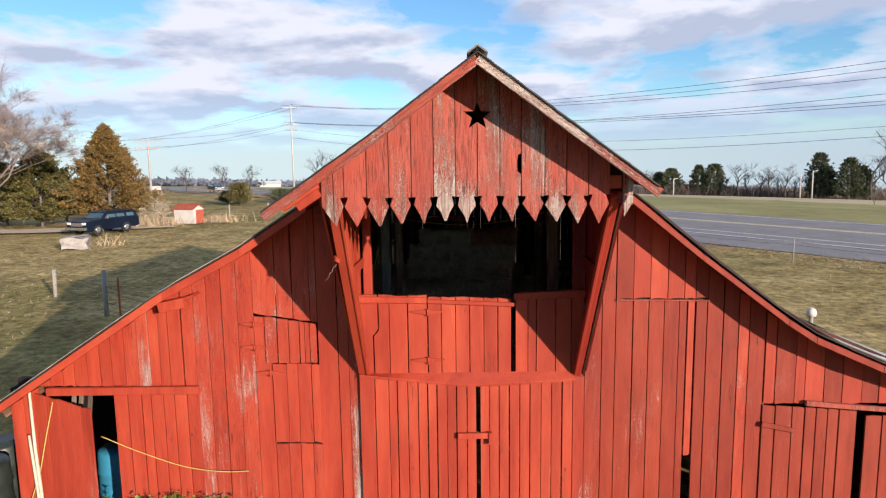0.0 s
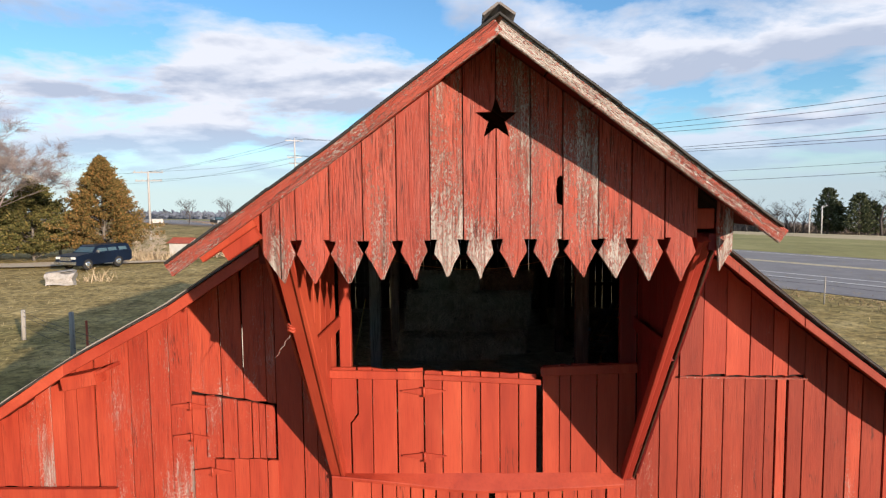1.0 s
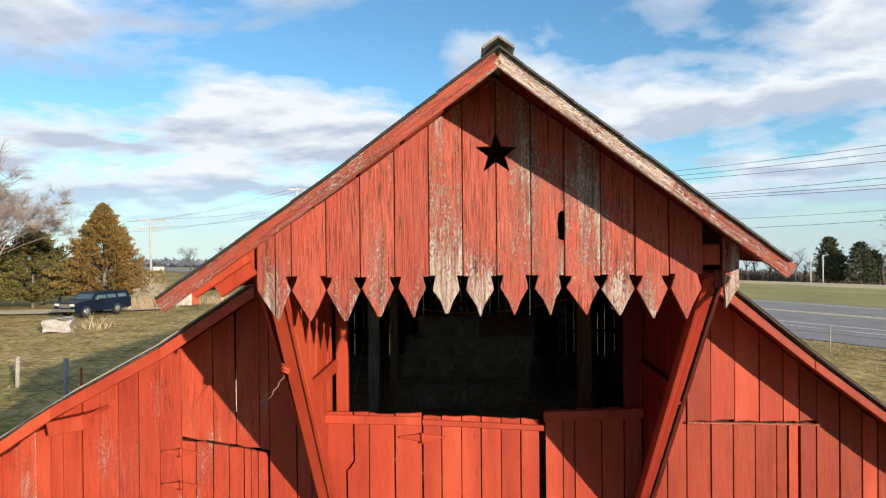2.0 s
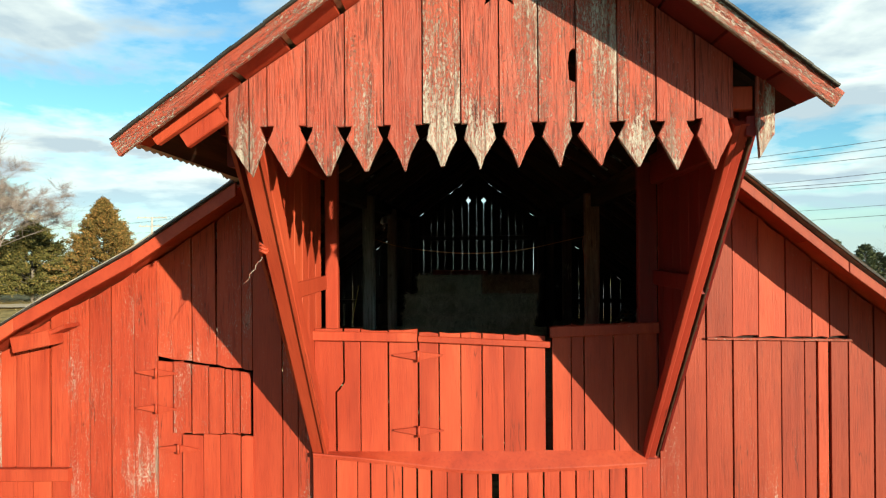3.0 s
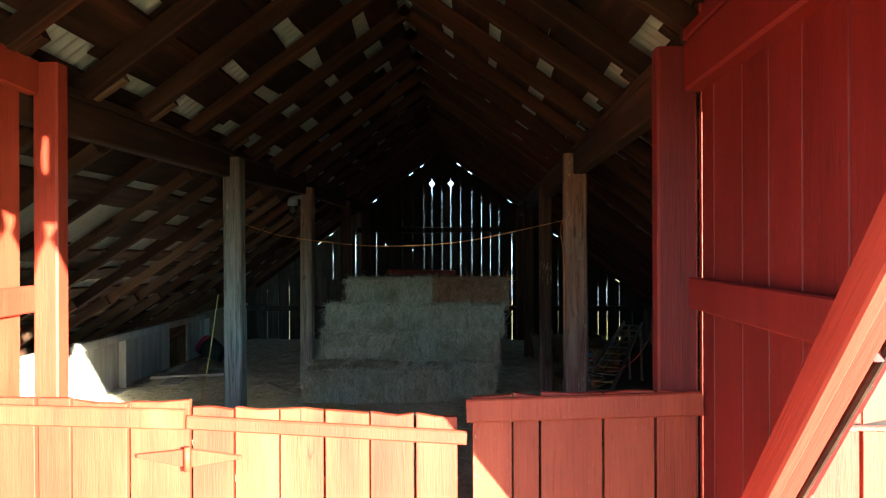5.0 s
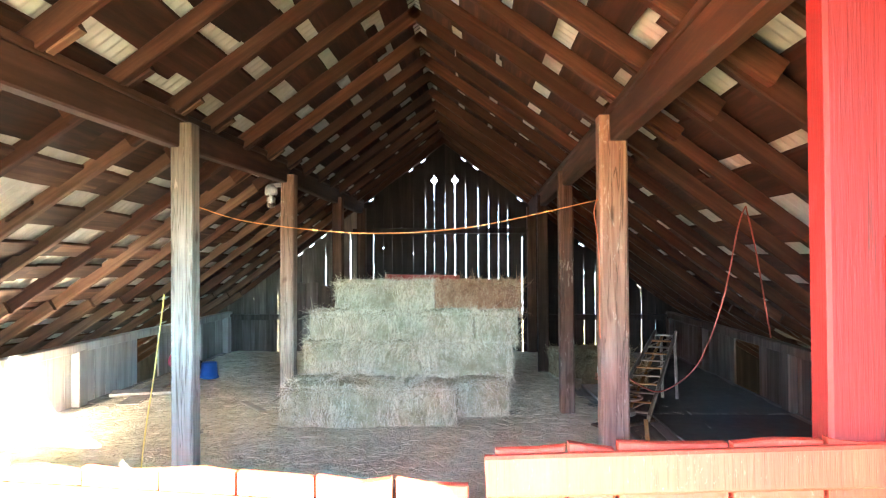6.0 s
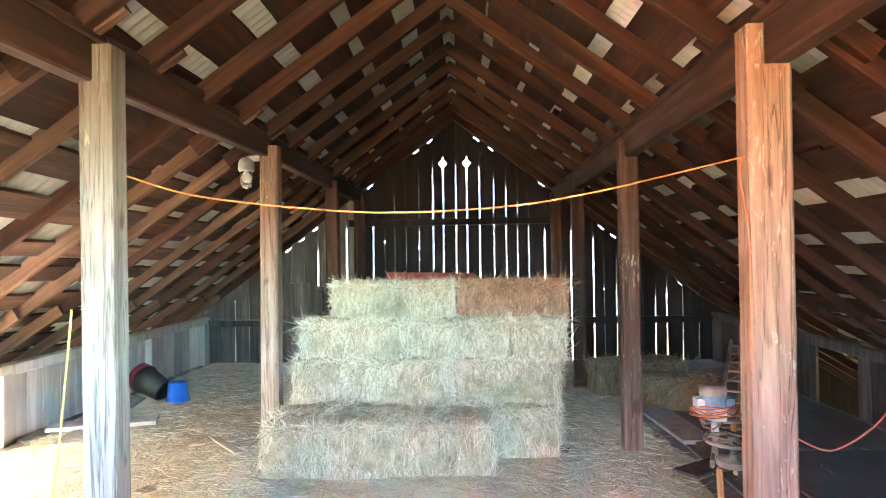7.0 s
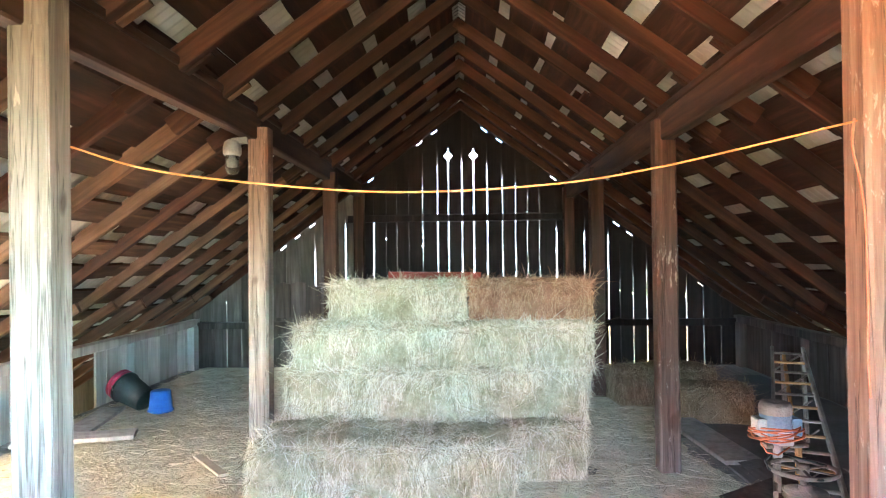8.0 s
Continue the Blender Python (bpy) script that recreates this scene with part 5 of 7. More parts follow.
for j in range(ny + 1):
    for i in range(nx + 1):
        xx, yy = -3.5 + 7.0 * i / nx, 0.15 + 8.9 * j / ny
        g.v.append((xx, yy, FLOOR + hay_depth(xx, yy)))
for j in range(ny):
    for i in range(nx):
        a = j * (nx + 1) + i
        g.f.append((a, a + 1, a + nx + 2, a + nx + 1))
tagged(part("hay_litter", g, FLOOR_HAY), "loose pale hay strewn over the loft floor", "hay", kind="stuff")
g, r = Geo(), random.Random(5)
for _ in range(40000):
    xx = r.uniform(-3.5, 2.6)
    yy = 1.2 + 7.6 * r.random() ** 1.3
    d = hay_depth(xx, yy)
    if d < -0.005 and r.random() < 0.93:
        continue
    t = r.uniform(0, 2 * math.pi)
    stalks(g, Vector((xx, yy, FLOOR + max(d, 0.002) + r.uniform(0.0, 0.014))), Vector((math.cos(t), math.sin(t), r.uniform(-0.05, 0.16))), r.uniform(0.04, 0.15), r.uniform(0.0018, 0.0036), r, 0.15)
for _ in range(1200):
    xx, yy = r.gauss(1.36, 0.13), r.gauss(2.54, 0.13)
    t = r.uniform(0, 2 * math.pi)
    stalks(g, Vector((xx, yy, FLOOR + max(hay_depth(xx, yy), 0.002) + r.uniform(0.0, 0.02))), Vector((math.cos(t), math.sin(t), r.uniform(-0.1, 0.5))), r.uniform(0.04, 0.12), r.uniform(0.0018, 0.0034), r, 0.3)
tagged(part("hay_stalk_litter", g, STRAW), "scattered single hay stalks on the loft floor", "hay", kind="stuff")

# ---- outdoors ----
m, nd, ln, b = material("winter_grass", 0.95, spec=0.1)
v1 = coords(nd, ln, (0.05, 0.05, 0.05), False)
v2 = coords(nd, ln, (0.55, 0.55, 0.55), False)
wide_n, fine_n = noise_fac(nd, ln, v1, 1.0, 6.0, 0.6), noise_fac(nd, ln, v2, 1.0, 8.0, 0.7)
dry = ramp(nd, ln, fine_n, [(0.3, (0.17, 0.12, 0.048)), (0.5, (0.37, 0.285, 0.12)), (0.7, (0.54, 0.43, 0.21))])
green = ramp(nd, ln, fine_n, [(0.3, (0.06, 0.062, 0.019)), (0.5, (0.15, 0.147, 0.047)), (0.7, (0.27, 0.245, 0.10))])
turf = blend(nd, ln, ramp(nd, ln, wide_n, [(0.49, (0, 0, 0)), (0.66, (1, 1, 1))]), dry, green)
clump = noise_fac(nd, ln, coords(nd, ln, (3.2, 3.2, 3.2), False), 1.0, 6.0, 0.7)
turf = blend(nd, ln, 1.0, turf, ramp(nd, ln, clump, [(0.36, (0.36, 0.37, 0.34)), (0.5, (0.82, 0.81, 0.80)), (0.64, (1.3, 1.25, 1.12))]), "MULTIPLY")
ln.new(turf, b.inputs["Base Color"])
bump(nd, ln, b, fine_n, 0.9, 0.08)
GRASS = m
ROAD_O, ROAD_D = Vector((16.0, 25.2, 0)), Vector((0.577, -0.817, 0)).normalized()
ROAD_N = Vector((0.817, 0.577, 0)).normalized()


def land(x, y):
    """Height of the land: level round the barn, falling away beyond the road."""
    n, d = x * ROAD_N.x + y * ROAD_N.y, math.hypot(x, y)
    return -0.033 * max(0.0, n - 47) - 0.02 * max(0.0, d - 100) if y > -60 else 0.0


g = Geo(smooth=True)
N, R = 220, 2600.0
line = [math.copysign(abs(t) ** 2.8, t) * R for t in [i / (N / 2) - 1 for i in range(N + 1)]]
for yy in line:
    for xx in line:
        d = math.hypot(xx, yy)
        z = 0.0 if d < 14 else min(1, (d - 14) / 40) * (0.10 * noise.noise(Vector((xx * 0.03, yy * 0.03, 0))) - 0.11)
        g.v.append((xx, yy, z + land(xx, yy)))
for i in range(N):
    for k in range(N):
        a = i * (N + 1) + k
        g.f.append((a, a + 1, a + N + 2, a + N + 1))
tagged(part("ground", g, GRASS), "patchy winter pasture, tan and green", "ground", kind="structure")
# tufts of dry grass
g, r = Geo(), random.Random(11)
for _ in range(5200):
    side = r.choice((-1, 1))
    t = r.random() ** 1.6
    yy = -2 + 60 * t
    xx = side * r.uniform(5.5 + 0.35 * yy, 12 + 0.9 * yy)
    for _ in range(3):
        stalks(g, Vector((xx + r.uniform(-0.15, 0.15), yy + r.uniform(-0.15, 0.15), -0.02)), Vector((r.gauss(0, 0.5), r.gauss(0, 0.5), 1)), r.uniform(0.05, 0.14), 0.012, r, 0.5)
tagged(part("grass_tufts", g, straw_mat("dry_grass", [(0, (0.12, 0.11, 0.045)), (0.5, (0.28, 0.23, 0.12)), (1, (0.42, 0.35, 0.20))])), "dry winter grass tufts in the pasture", "grass", kind="stuff")

# highway behind the barn
ASPHALT = speckled("old_asphalt", [(0.3, (0.16, 0.155, 0.16)), (0.6, (0.23, 0.225, 0.23)), (0.8, (0.30, 0.29, 0.29))], 0.6, strength=0.2)
WHITE_LINE = speckled("road_paint", [(0.3, (0.50, 0.50, 0.48)), (0.7, (0.72, 0.72, 0.70))], 2.0, strength=0.05)
YELLOW_LINE = speckled("yellow_road_paint", [(0.3, (0.52, 0.44, 0.26)), (0.7, (0.66, 0.58, 0.38))], 2.0, strength=0.05)
VERGE = speckled("bare_verge", [(0.3, (0.16, 0.105, 0.06)), (0.6, (0.27, 0.19, 0.115)), (0.8, (0.36, 0.28, 0.17))], 0.5, strength=0.6)
def road_strip(name, near, far, z, mat, label, s0=-900, s1=110, category="road", rough=0.0):
    g = Geo()
    n, k = 260, 1 if far - near < 25 else 8
    for i in range(n + 1):
        s = s0 + (s1 - s0) * i / n
        w0, w1 = near + rough * noise.noise(Vector((s * 0.31, near, 0))), far + rough * noise.noise(Vector((s * 0.23, far, 5)))
        for j in range(k + 1):
            p = ROAD_O + ROAD_D * s + ROAD_N * (w0 + (w1 - w0) * j / k)
            g.v.append((p.x, p.y, z + land(p.x, p.y)))
    for i in range(n):
        for j in range(k):
            a = i * (k + 1) + j
            g.f.append((a, a + k + 1, a + k + 2, a + 1))
    return tagged(part(name, g, mat), label, category, kind="structure")


road_strip("verge", -2.8, 0.1, -0.03, VERGE, "bare brown verge beside the road", category="ground", rough=1.4)
FIELD_GREEN = speckled("green_winter_field", [(0.3, (0.13, 0.12, 0.035)), (0.5, (0.24, 0.225, 0.075)), (0.7, (0.36, 0.32, 0.13))], 0.09, strength=0.3)
FIELD_TAN = speckled("stubble_field", [(0.3, (0.30, 0.24, 0.13)), (0.5, (0.44, 0.36, 0.21)), (0.7, (0.52, 0.44, 0.27))], 0.05, strength=0.3)
road_strip("field", 18.6, 58.0, -0.03, FIELD_GREEN, "green winter grass across the highway", category="field", rough=2.0)
road_strip("field", 57.0, 120.0, -0.02, FIELD_TAN, "tan stubble strip beyond the grass", category="field", rough=5.0)
road_strip("road", 0.0, 18.7, 0.0, ASPHALT, "wide grey asphalt highway")
for w, mat, lab in ((4.2, WHITE_LINE, "white edge line"), (6.0, WHITE_LINE, "white lane line"), (11.5, YELLOW_LINE, "cream centre line"), (11.95, YELLOW_LINE, "cream centre line"), (17.6, WHITE_LINE, "white edge line")):
    road_strip("road_line", w, w + (0.2 if mat is WHITE_LINE else 0.3), 0.005, mat, lab + " painted along the highway", category="road marking")

# trees
BARK_GREY = speckled("grey_bark", [(0.3, (0.10, 0.085, 0.07)), (0.6, (0.20, 0.175, 0.15)), (0.8, (0.30, 0.27, 0.23))], 3.0)
BARK_DARK = speckled("dark_bark", [(0.3, (0.045, 0.04, 0.04)), (0.7, (0.10, 0.09, 0.088))], 3.0)
TWIG_PALE = speckled("pale_twigs", [(0.3, (0.34, 0.27, 0.20)), (0.7, (0.52, 0.44, 0.34))], 3.0)


def bare_tree(at, height, seed, label, mat=None, spread=0.55, depth=5, lean=(0, 0), group="bare trees", stout=0.018, droop=0.0, twigs=0):
    """A leafless tree; twigs: how many hair-thin shoots end each last limb; droop bends the outer limbs down."""
    mat = mat or BARK_GREY
    r = random.Random(seed)
    tree = thing("bare_tree", label, "tree", at, group=group)
    tg, cg = Geo(smooth=True), Geo(smooth=True)

    def grow(p, way, length, rad, level):
        q = p + way * length * 0.5 + Vector((r.gauss(0, 0.06), r.gauss(0, 0.06), 0)) * length
        e = q + (way + Vector((r.gauss(0, 0.18), r.gauss(0, 0.18), r.gauss(0.02 - droop * level * 0.25, 0.1)))).normalized() * length * 0.5
        (tg if level < 2 else cg).tube([p, q, e], [rad, rad * 0.82, rad * 0.62], 6 if level < 2 else 3)
        if level >= depth:
            for _ in range(twigs):
                stalks(cg, p.lerp(e, r.uniform(0.2, 1.0)), way + Vector((r.gauss(0, 0.7), r.gauss(0, 0.7), r.gauss(0.05 - droop, 0.5))), length * r.uniform(0.6, 1.5), max(rad * 1.1, 0.012), r, 0.4)
            return
        for _ in range(r.choice((2, 3, 3)) if level else r.choice((4, 5, 6))):
            t = r.uniform(0.35, 1.0)
            start = p.lerp(q, t * 2) if t < 0.5 else q.lerp(e, t * 2 - 1)
            a = r.uniform(0, 2 * math.pi)
            out = Vector((math.cos(a), math.sin(a), 0)) * spread
            grow(start, (way * 0.75 + out + Vector((0, 0, 0.12 - droop * level * 0.12))).normalized(), length * r.uniform(0.55, 0.78), rad * r.uniform(0.42, 0.6), level + 1)

    grow(Vector((0, 0, -0.2)), Vector((lean[0], lean[1], 1)).normalized(), height * 0.42, height * stout, 0)
    part("trunk", tg, mat, tree)
    part("crown", cg, mat, tree)
    return tree


def leaf_mat(name, stops):
    m, nd, ln, b = material(name, 0.8, spec=0.2)
    geo = nd.new("ShaderNodeNewGeometry")
    ln.new(ramp(nd, ln, geo.outputs["Random Per Island"], stops), b.inputs["Base Color"])
    return m


CEDAR_BROWN = leaf_mat("cedar_bronze", [(0, (0.055, 0.05, 0.015)), (0.4, (0.115, 0.088, 0.027)), (0.75, (0.20, 0.115, 0.036)), (1, (0.29, 0.15, 0.05))])
CEDAR_GREEN = leaf_mat("cedar_green", [(0, (0.045, 0.048, 0.014)), (0.5, (0.095, 0.092, 0.028)), (0.85, (0.16, 0.135, 0.045)), (1, (0.22, 0.15, 0.05))])
PINE_DARK = leaf_mat("pine_dark", [(0, (0.04, 0.05, 0.026)), (0.5, (0.075, 0.09, 0.045)), (1, (0.12, 0.135, 0.07))])


def evergreen(at, height, width, seed, mat, label, shape=1.0, count=5200, leaf=0.30, name="cedar_tree"):
    """Cone or oval of small sprays hung on whorls of limbs."""
    r = random.Random(seed)
    tree = thing(name, label, "tree", at, group="evergreen trees")
    tg = Geo(smooth=True).tube([(0, 0, -0.2), (0.05, 0, height * 0.5), (0, 0.04, height * 0.95)], [height * 0.02, height * 0.013, 0.02], 7)
    cg = Geo()
    n = 46
    lumps = [(r.uniform(0, 6.28), r.uniform(0.62, 1.2)) for _ in range(n)]
    per = count // n
    for k in range(n):
        f = k / n
        z = height * (0.05 + 0.93 * f)
        prof = (1 - f) ** (0.80 * shape) * min(1, 0.6 + f * 5)
        for w in range(7):
            a = lumps[k][0] + w * 0.9 + r.uniform(-0.2, 0.2)
            reach = width / 2 * prof * lumps[k][1] * r.uniform(0.72, 1.12)
            tip = Vector((math.cos(a) * reach, math.sin(a) * reach, z + reach * 0.22))
            if w < 4 and f < 0.9:
                tg.tube([(0, 0, z - reach * 0.1), tip * 0.5 + Vector((0, 0, z * 0.5)), tip], [0.035, 0.02, 0.008], 4)
            for _ in range(per // 7):
                t = r.uniform(0.35, 1.0) ** 0.7
                p = Vector((0, 0, z)).lerp(tip, t) + Vector((r.gauss(0, 0.10), r.gauss(0, 0.10), r.gauss(0, 0.09))) * width * 0.13
                way = Vector((math.cos(a) + r.gauss(0, 0.6), math.sin(a) + r.gauss(0, 0.6), r.gauss(0.75, 0.5)))
                stalks(cg, p, way, leaf * r.uniform(0.6, 1.4), leaf * r.uniform(0.35, 0.6), r, 0.3)
    part("trunk", tg, BARK_GREY, tree)
    part("crown", cg, mat, tree)
    return tree


evergreen((-30.4, 46.0, 0), 8.3, 9.4, 1, CEDAR_BROWN, "bronze-brown cedar tree beside the drive", 1.2, 70000, 0.14)
evergreen((-35.4, 44.5, 0), 6.4, 8.6, 2, CEDAR_GREEN, "dark olive cedar tree among bare trees", 1.0, 46000, 0.16)
evergreen((-39.5, 46.0, 0), 5.2, 7.0, 3, CEDAR_GREEN, "dark olive cedar tree among bare trees", 0.8, 26000, 0.18)
evergreen((-27.6, 69.5, 0), 2.6, 4.0, 4, CEDAR_GREEN, "low round cedar bush in the field", 0.5, 9000, 0.13, name="cedar_bush")
evergreen((-30.6, 73.5, 0), 1.4, 3.0, 14, PINE_DARK, "low dark bush in the field", 0.45, 4000, 0.13, name="cedar_bush")
evergreen((-24.0, 75.0, 0), 1.5, 5.0, 15, PINE_DARK, "low dark bush in the field", 0.45, 5000, 0.13, name="cedar_bush")
BARK_MAUVE = speckled("mauve_twigs", [(0.3, (0.15, 0.12, 0.115)), (0.7, (0.27, 0.225, 0.215))], 3.0)
bare_tree((-32.6, 34.0, 0), 13.0, 5, "large bare grey tree with drooping pale twigs", TWIG_PALE, 0.85, 5, stout=0.010, droop=0.45, twigs=14)
bare_tree((-35.2, 37.5, 0), 13.5, 61, "bare tree with a haze of fine mauve twigs", BARK_MAUVE, 0.7, 5, stout=0.010, twigs=40)
bare_tree((-34.2, 36.6, 0), 12.0, 66, "bare tree with a haze of fine mauve twigs", BARK_MAUVE, 0.75, 5, stout=0.010, twigs=34)
bare_tree((-41.5, 47.0, 0), 14.5, 6, "tall bare tree with a haze of fine mauve twigs", BARK_MAUVE, 0.65, 5, stout=0.012, twigs=24)
bare_tree((-36.8, 50.0, 0), 9.6, 16, "bare grey tree behind the cedars", BARK_MAUVE, 0.6, 5, stout=0.012, twigs=2)
for at, h, sd in (((-26.4, 46.4, 0), 3.2, 17), ((-25.4, 44.9, 0), 2.6, 18), ((-24.9, 43.4, 0), 1.9, 19), ((-26.8, 44.6, 0), 2.2, 62), ((-24.0, 42.9, 0), 1.3, 63)):
    bare_tree(at, h, sd, "pale leafless shrub beside the shed", TWIG_PALE, 1.0, 4, stout=0.014, twigs=4, group="shrubs by the shed")


def spot(px_right, dist):
    """A place at that many metres from the barn's front yard, by its bearing to the right in degrees."""
    a = radians(px_right)
    x, y = math.sin(a) * dist, -7.6 + math.cos(a) * dist
    return (x, y, land(x, y))


for brg, dist, h, sd in ((-23.9, 175, 8.5, 21), (-21.0, 175, 8.0, 22), (-18.9, 175, 7.5, 23), (-13.0, 150, 10.5, 24), (17.9, 215, 7, 36), (21.4, 200, 7, 31), (22.4, 190, 11, 25), (22.9, 200, 9.5, 32), (23.9, 195, 9.5, 26), (24.5, 190, 9, 33), (25.2, 200, 8, 27), (25.7, 185, 10, 34), (26.3, 195, 8, 28), (27.2, 200, 8.5, 35), (29.2, 205, 9, 38), (31.3, 185, 17, 29), (32.4, 190, 16, 30), (33.6, 190, 15, 39), (15.5, 200, 8, 37)):
    bare_tree(spot(brg, dist), h, sd, "bare grey tree far across the fields", BARK_DARK, 0.6, 4, twigs=7, stout=0.02)
bare_tree(spot(31.6, 96), 3.2, 64, "small bare tree beyond the highway", BARK_GREY, 0.5, 4, twigs=4)
for brg, dist, h, w, sd, shp in ((17.2, 200, 7.5, 8, 41, 0.6), (16.2, 205, 6.5, 7, 46, 0.6), (19.3, 200, 8.6, 6.5, 42, 0.62), (20.5, 200, 9.0, 8, 43, 0.55), (27.9, 190, 11.5, 8.5, 44, 0.6), (28.3, 192, 8.0, 8, 47, 0.5), (29.9, 185, 10.0, 8, 45, 0.6), (30.6, 188, 8.2, 8, 48, 0.55)):
    evergreen(spot(brg, dist), h, w, sd, PINE_DARK, "dark evergreen tree across the highway", shp, 3600, 0.5, name="pine_tree")
# far woods along the horizon, distance haze mixed into their leaf colour
g, r = Geo(), random.Random(9)
for _ in range(2600):
    a = radians(r.uniform(-52, 52))
    dist = r.uniform(420, 700)
    bx, by, h = math.sin(a) * dist, math.cos(a) * dist, r.uniform(4, 8)
    for _ in range(14):
        stalks(g, Vector((bx + r.gauss(0, 3.5), by + r.gauss(0, 3.5), land(bx, by) + r.uniform(0, h * 0.6))), Vector((r.gauss(0, 1), 0, r.gauss(0.3, 0.6))), h * r.uniform(0.3, 0.5), r.uniform(0.8, 1.8), r, 0.4)
tagged(part("far_woods", g, leaf_mat("far_woods_hazed", [(0, (0.105, 0.12, 0.155)), (0.6, (0.12, 0.137, 0.175)), (1, (0.135, 0.15, 0.19))])), "low winter woods along the horizon, tinted blue-grey for haze", "woods", kind="stuff")

# poles and wires
POLE_WOOD = timber("pole_wood", (0.24, 0.225, 0.21), (0.38, 0.365, 0.345), (0.50, 0.485, 0.465))
WIRE = speckled("wire", [(0.3, (0.03, 0.03, 0.035)), (0.7, (0.07, 0.07, 0.075))], 2.0)
GLASSY = speckled("porcelain", [(0.3, (0.30, 0.29, 0.28)), (0.7, (0.45, 0.44, 0.42))], 4.0, rough=0.25, strength=0.05)


def utility_pole(at, height, arms, turn, label):
    pole = thing("utility_pole", label, "utility pole", at, group="roadside poles", turn=turn)
    part("pole", Geo(smooth=True).tube([(0, 0, -0.3), (0, 0, height * 0.5), (0.02, 0, height)], [0.15, 0.13, 0.10], 8), POLE_WOOD, pole)
    for z, half in arms:
        part("crossarm", Geo().bar((-half, 0.14, z), (half, 0.14, z), 0.10, 0.13), POLE_WOOD, pole)
        for x in (-half * 0.92, -half * 0.45, half * 0.45, half * 0.92):
            part("insulator", Geo(smooth=True).lathe([(0.0, 0.0), (0.05, 0.0), (0.07, 0.05), (0.04, 0.08), (0.06, 0.13), (0.0, 0.17)], (x, 0.14, z + 0.065), seg=8), GLASSY, pole)
    return pole


utility_pole((-29.2, 100, 0), 14.5, ((14.1, 1.5), (11.4, 1.2), (10.4, 1.0)), 35, "tall pale wooden utility pole with crossarms")
utility_pole((-38.3, 69.2, 0), 8.0, ((7.9, 1.7), (6.9, 1.5)), 10, "grey wooden utility pole with two crossarms")


def wire(a, b, sag, rad=0.022):
    a, b = Vector(a), Vector(b)
    pts = [a.lerp(b, i / 24) - Vector((0, 0, sag * 4 * (i / 24) * (1 - i / 24))) for i in range(25)]
    w = tagged(part("power_line", Geo(smooth=True).tube([p - a for p in pts], rad, 5), WIRE), "thin black power line strung between poles", "power line", "overhead power lines")
    w.location = a


for dx, z0, z1, sag in ((-1.2, 14.4, 15.3, 3.7), (0.0, 14.6, 14.6, 3.8), (1.2, 14.4, 13.0, 3.2), (-1.0, 11.7, 12.4, 3.2), (0.1, 11.7, 10.6, 2.4), (1.0, 11.6, 10.0, 2.2)):
    wire((-29.2 + dx, 100 + dx * 0.7, z0), (62, 14, z1), sag, 0.02)
wire((-29.2, 100, 10.6), (62, 14, 10.2), 3.8, 0.014)
wire((-29.2, 100, 9.2), (62, 14, 9.8), 3.8, 0.018)
for dx, z in ((-1.2, 14.1), (1.2, 14.1), (0, 11.4)):
    wire((-29.2 + dx, 100, z), (-120, 190, z - 1), 2.0)
wire((-38.3, 69.2, 8.0), (-29.2, 100, 11.5), 0.5, 0.016)
wire((-38.3, 69.2, 7.0), (-29.2, 100, 10.6), 0.5, 0.016)

# leafless brush on the far side of the highway
g, r = Geo(), random.Random(19)
for _ in range(900):
    a = radians(r.uniform(13, 35))
    dist = r.uniform(195, 260)
    bx, by = math.sin(a) * dist, math.cos(a) * dist - 7.6
    for _ in range(16):
        stalks(g, Vector((bx + r.gauss(0, 1.6), by + r.gauss(0, 1.6), land(bx, by) - 0.1)), Vector((r.gauss(0, 0.4), r.gauss(0, 0.4), 1)), r.uniform(1.5, 4.6), r.uniform(0.05, 0.14), r, 0.3)
tagged(part("brush", g, leaf_mat("brush_grey", [(0, (0.07, 0.055, 0.048)), (0.6, (0.13, 0.105, 0.088)), (1, (0.22, 0.18, 0.15))])), "leafless grey-brown brush along a far fence", "brush", kind="stuff")

g, r = Geo(), random.Random(29)
for _ in range(9000):
    sv = r.uniform(-130, 30)
    p = ROAD_O + ROAD_D * sv + ROAD_N * (-1.6 + r.gauss(0, 0.9))
    stalks(g, Vector((p.x, p.y, 0.0)), Vector((r.gauss(0, 0.5), r.gauss(0, 0.5), 1)), r.uniform(0.06, 0.20), r.uniform(0.015, 0.03), r, 0.5)
tagged(part("verge_grass", g, straw_mat("verge_grass_brown", [(0, (0.11, 0.07, 0.042)), (0.5, (0.20, 0.135, 0.08)), (1, (0.30, 0.22, 0.14))])), "dead brown grass along the road verge", "grass", kind="stuff")

# ---- loose things in the loft ----
ROPE_O = speckled("orange_rope", [(0.3, (0.50, 0.165, 0.045)), (0.7, (0.72, 0.30, 0.09))], 40.0, rough=0.7, strength=0.3, dist=0.003)
ROPE_R = speckled("red_rope", [(0.3, (0.24, 0.045, 0.03)), (0.7, (0.38, 0.09, 0.06))], 40.0, rough=0.7, strength=0.3, dist=0.003)
ROPE_Y = speckled("yellow_rope", [(0.3, (0.55, 0.42, 0.10)), (0.7, (0.75, 0.62, 0.20))], 40.0, rough=0.7, strength=0.3, dist=0.003)
ROPE_OLD = speckled("faded_yellow_rope", [(0.3, (0.40, 0.27, 0.07)), (0.7, (0.55, 0.40, 0.13))], 40.0, rough=0.7, strength=0.3, dist=0.003)
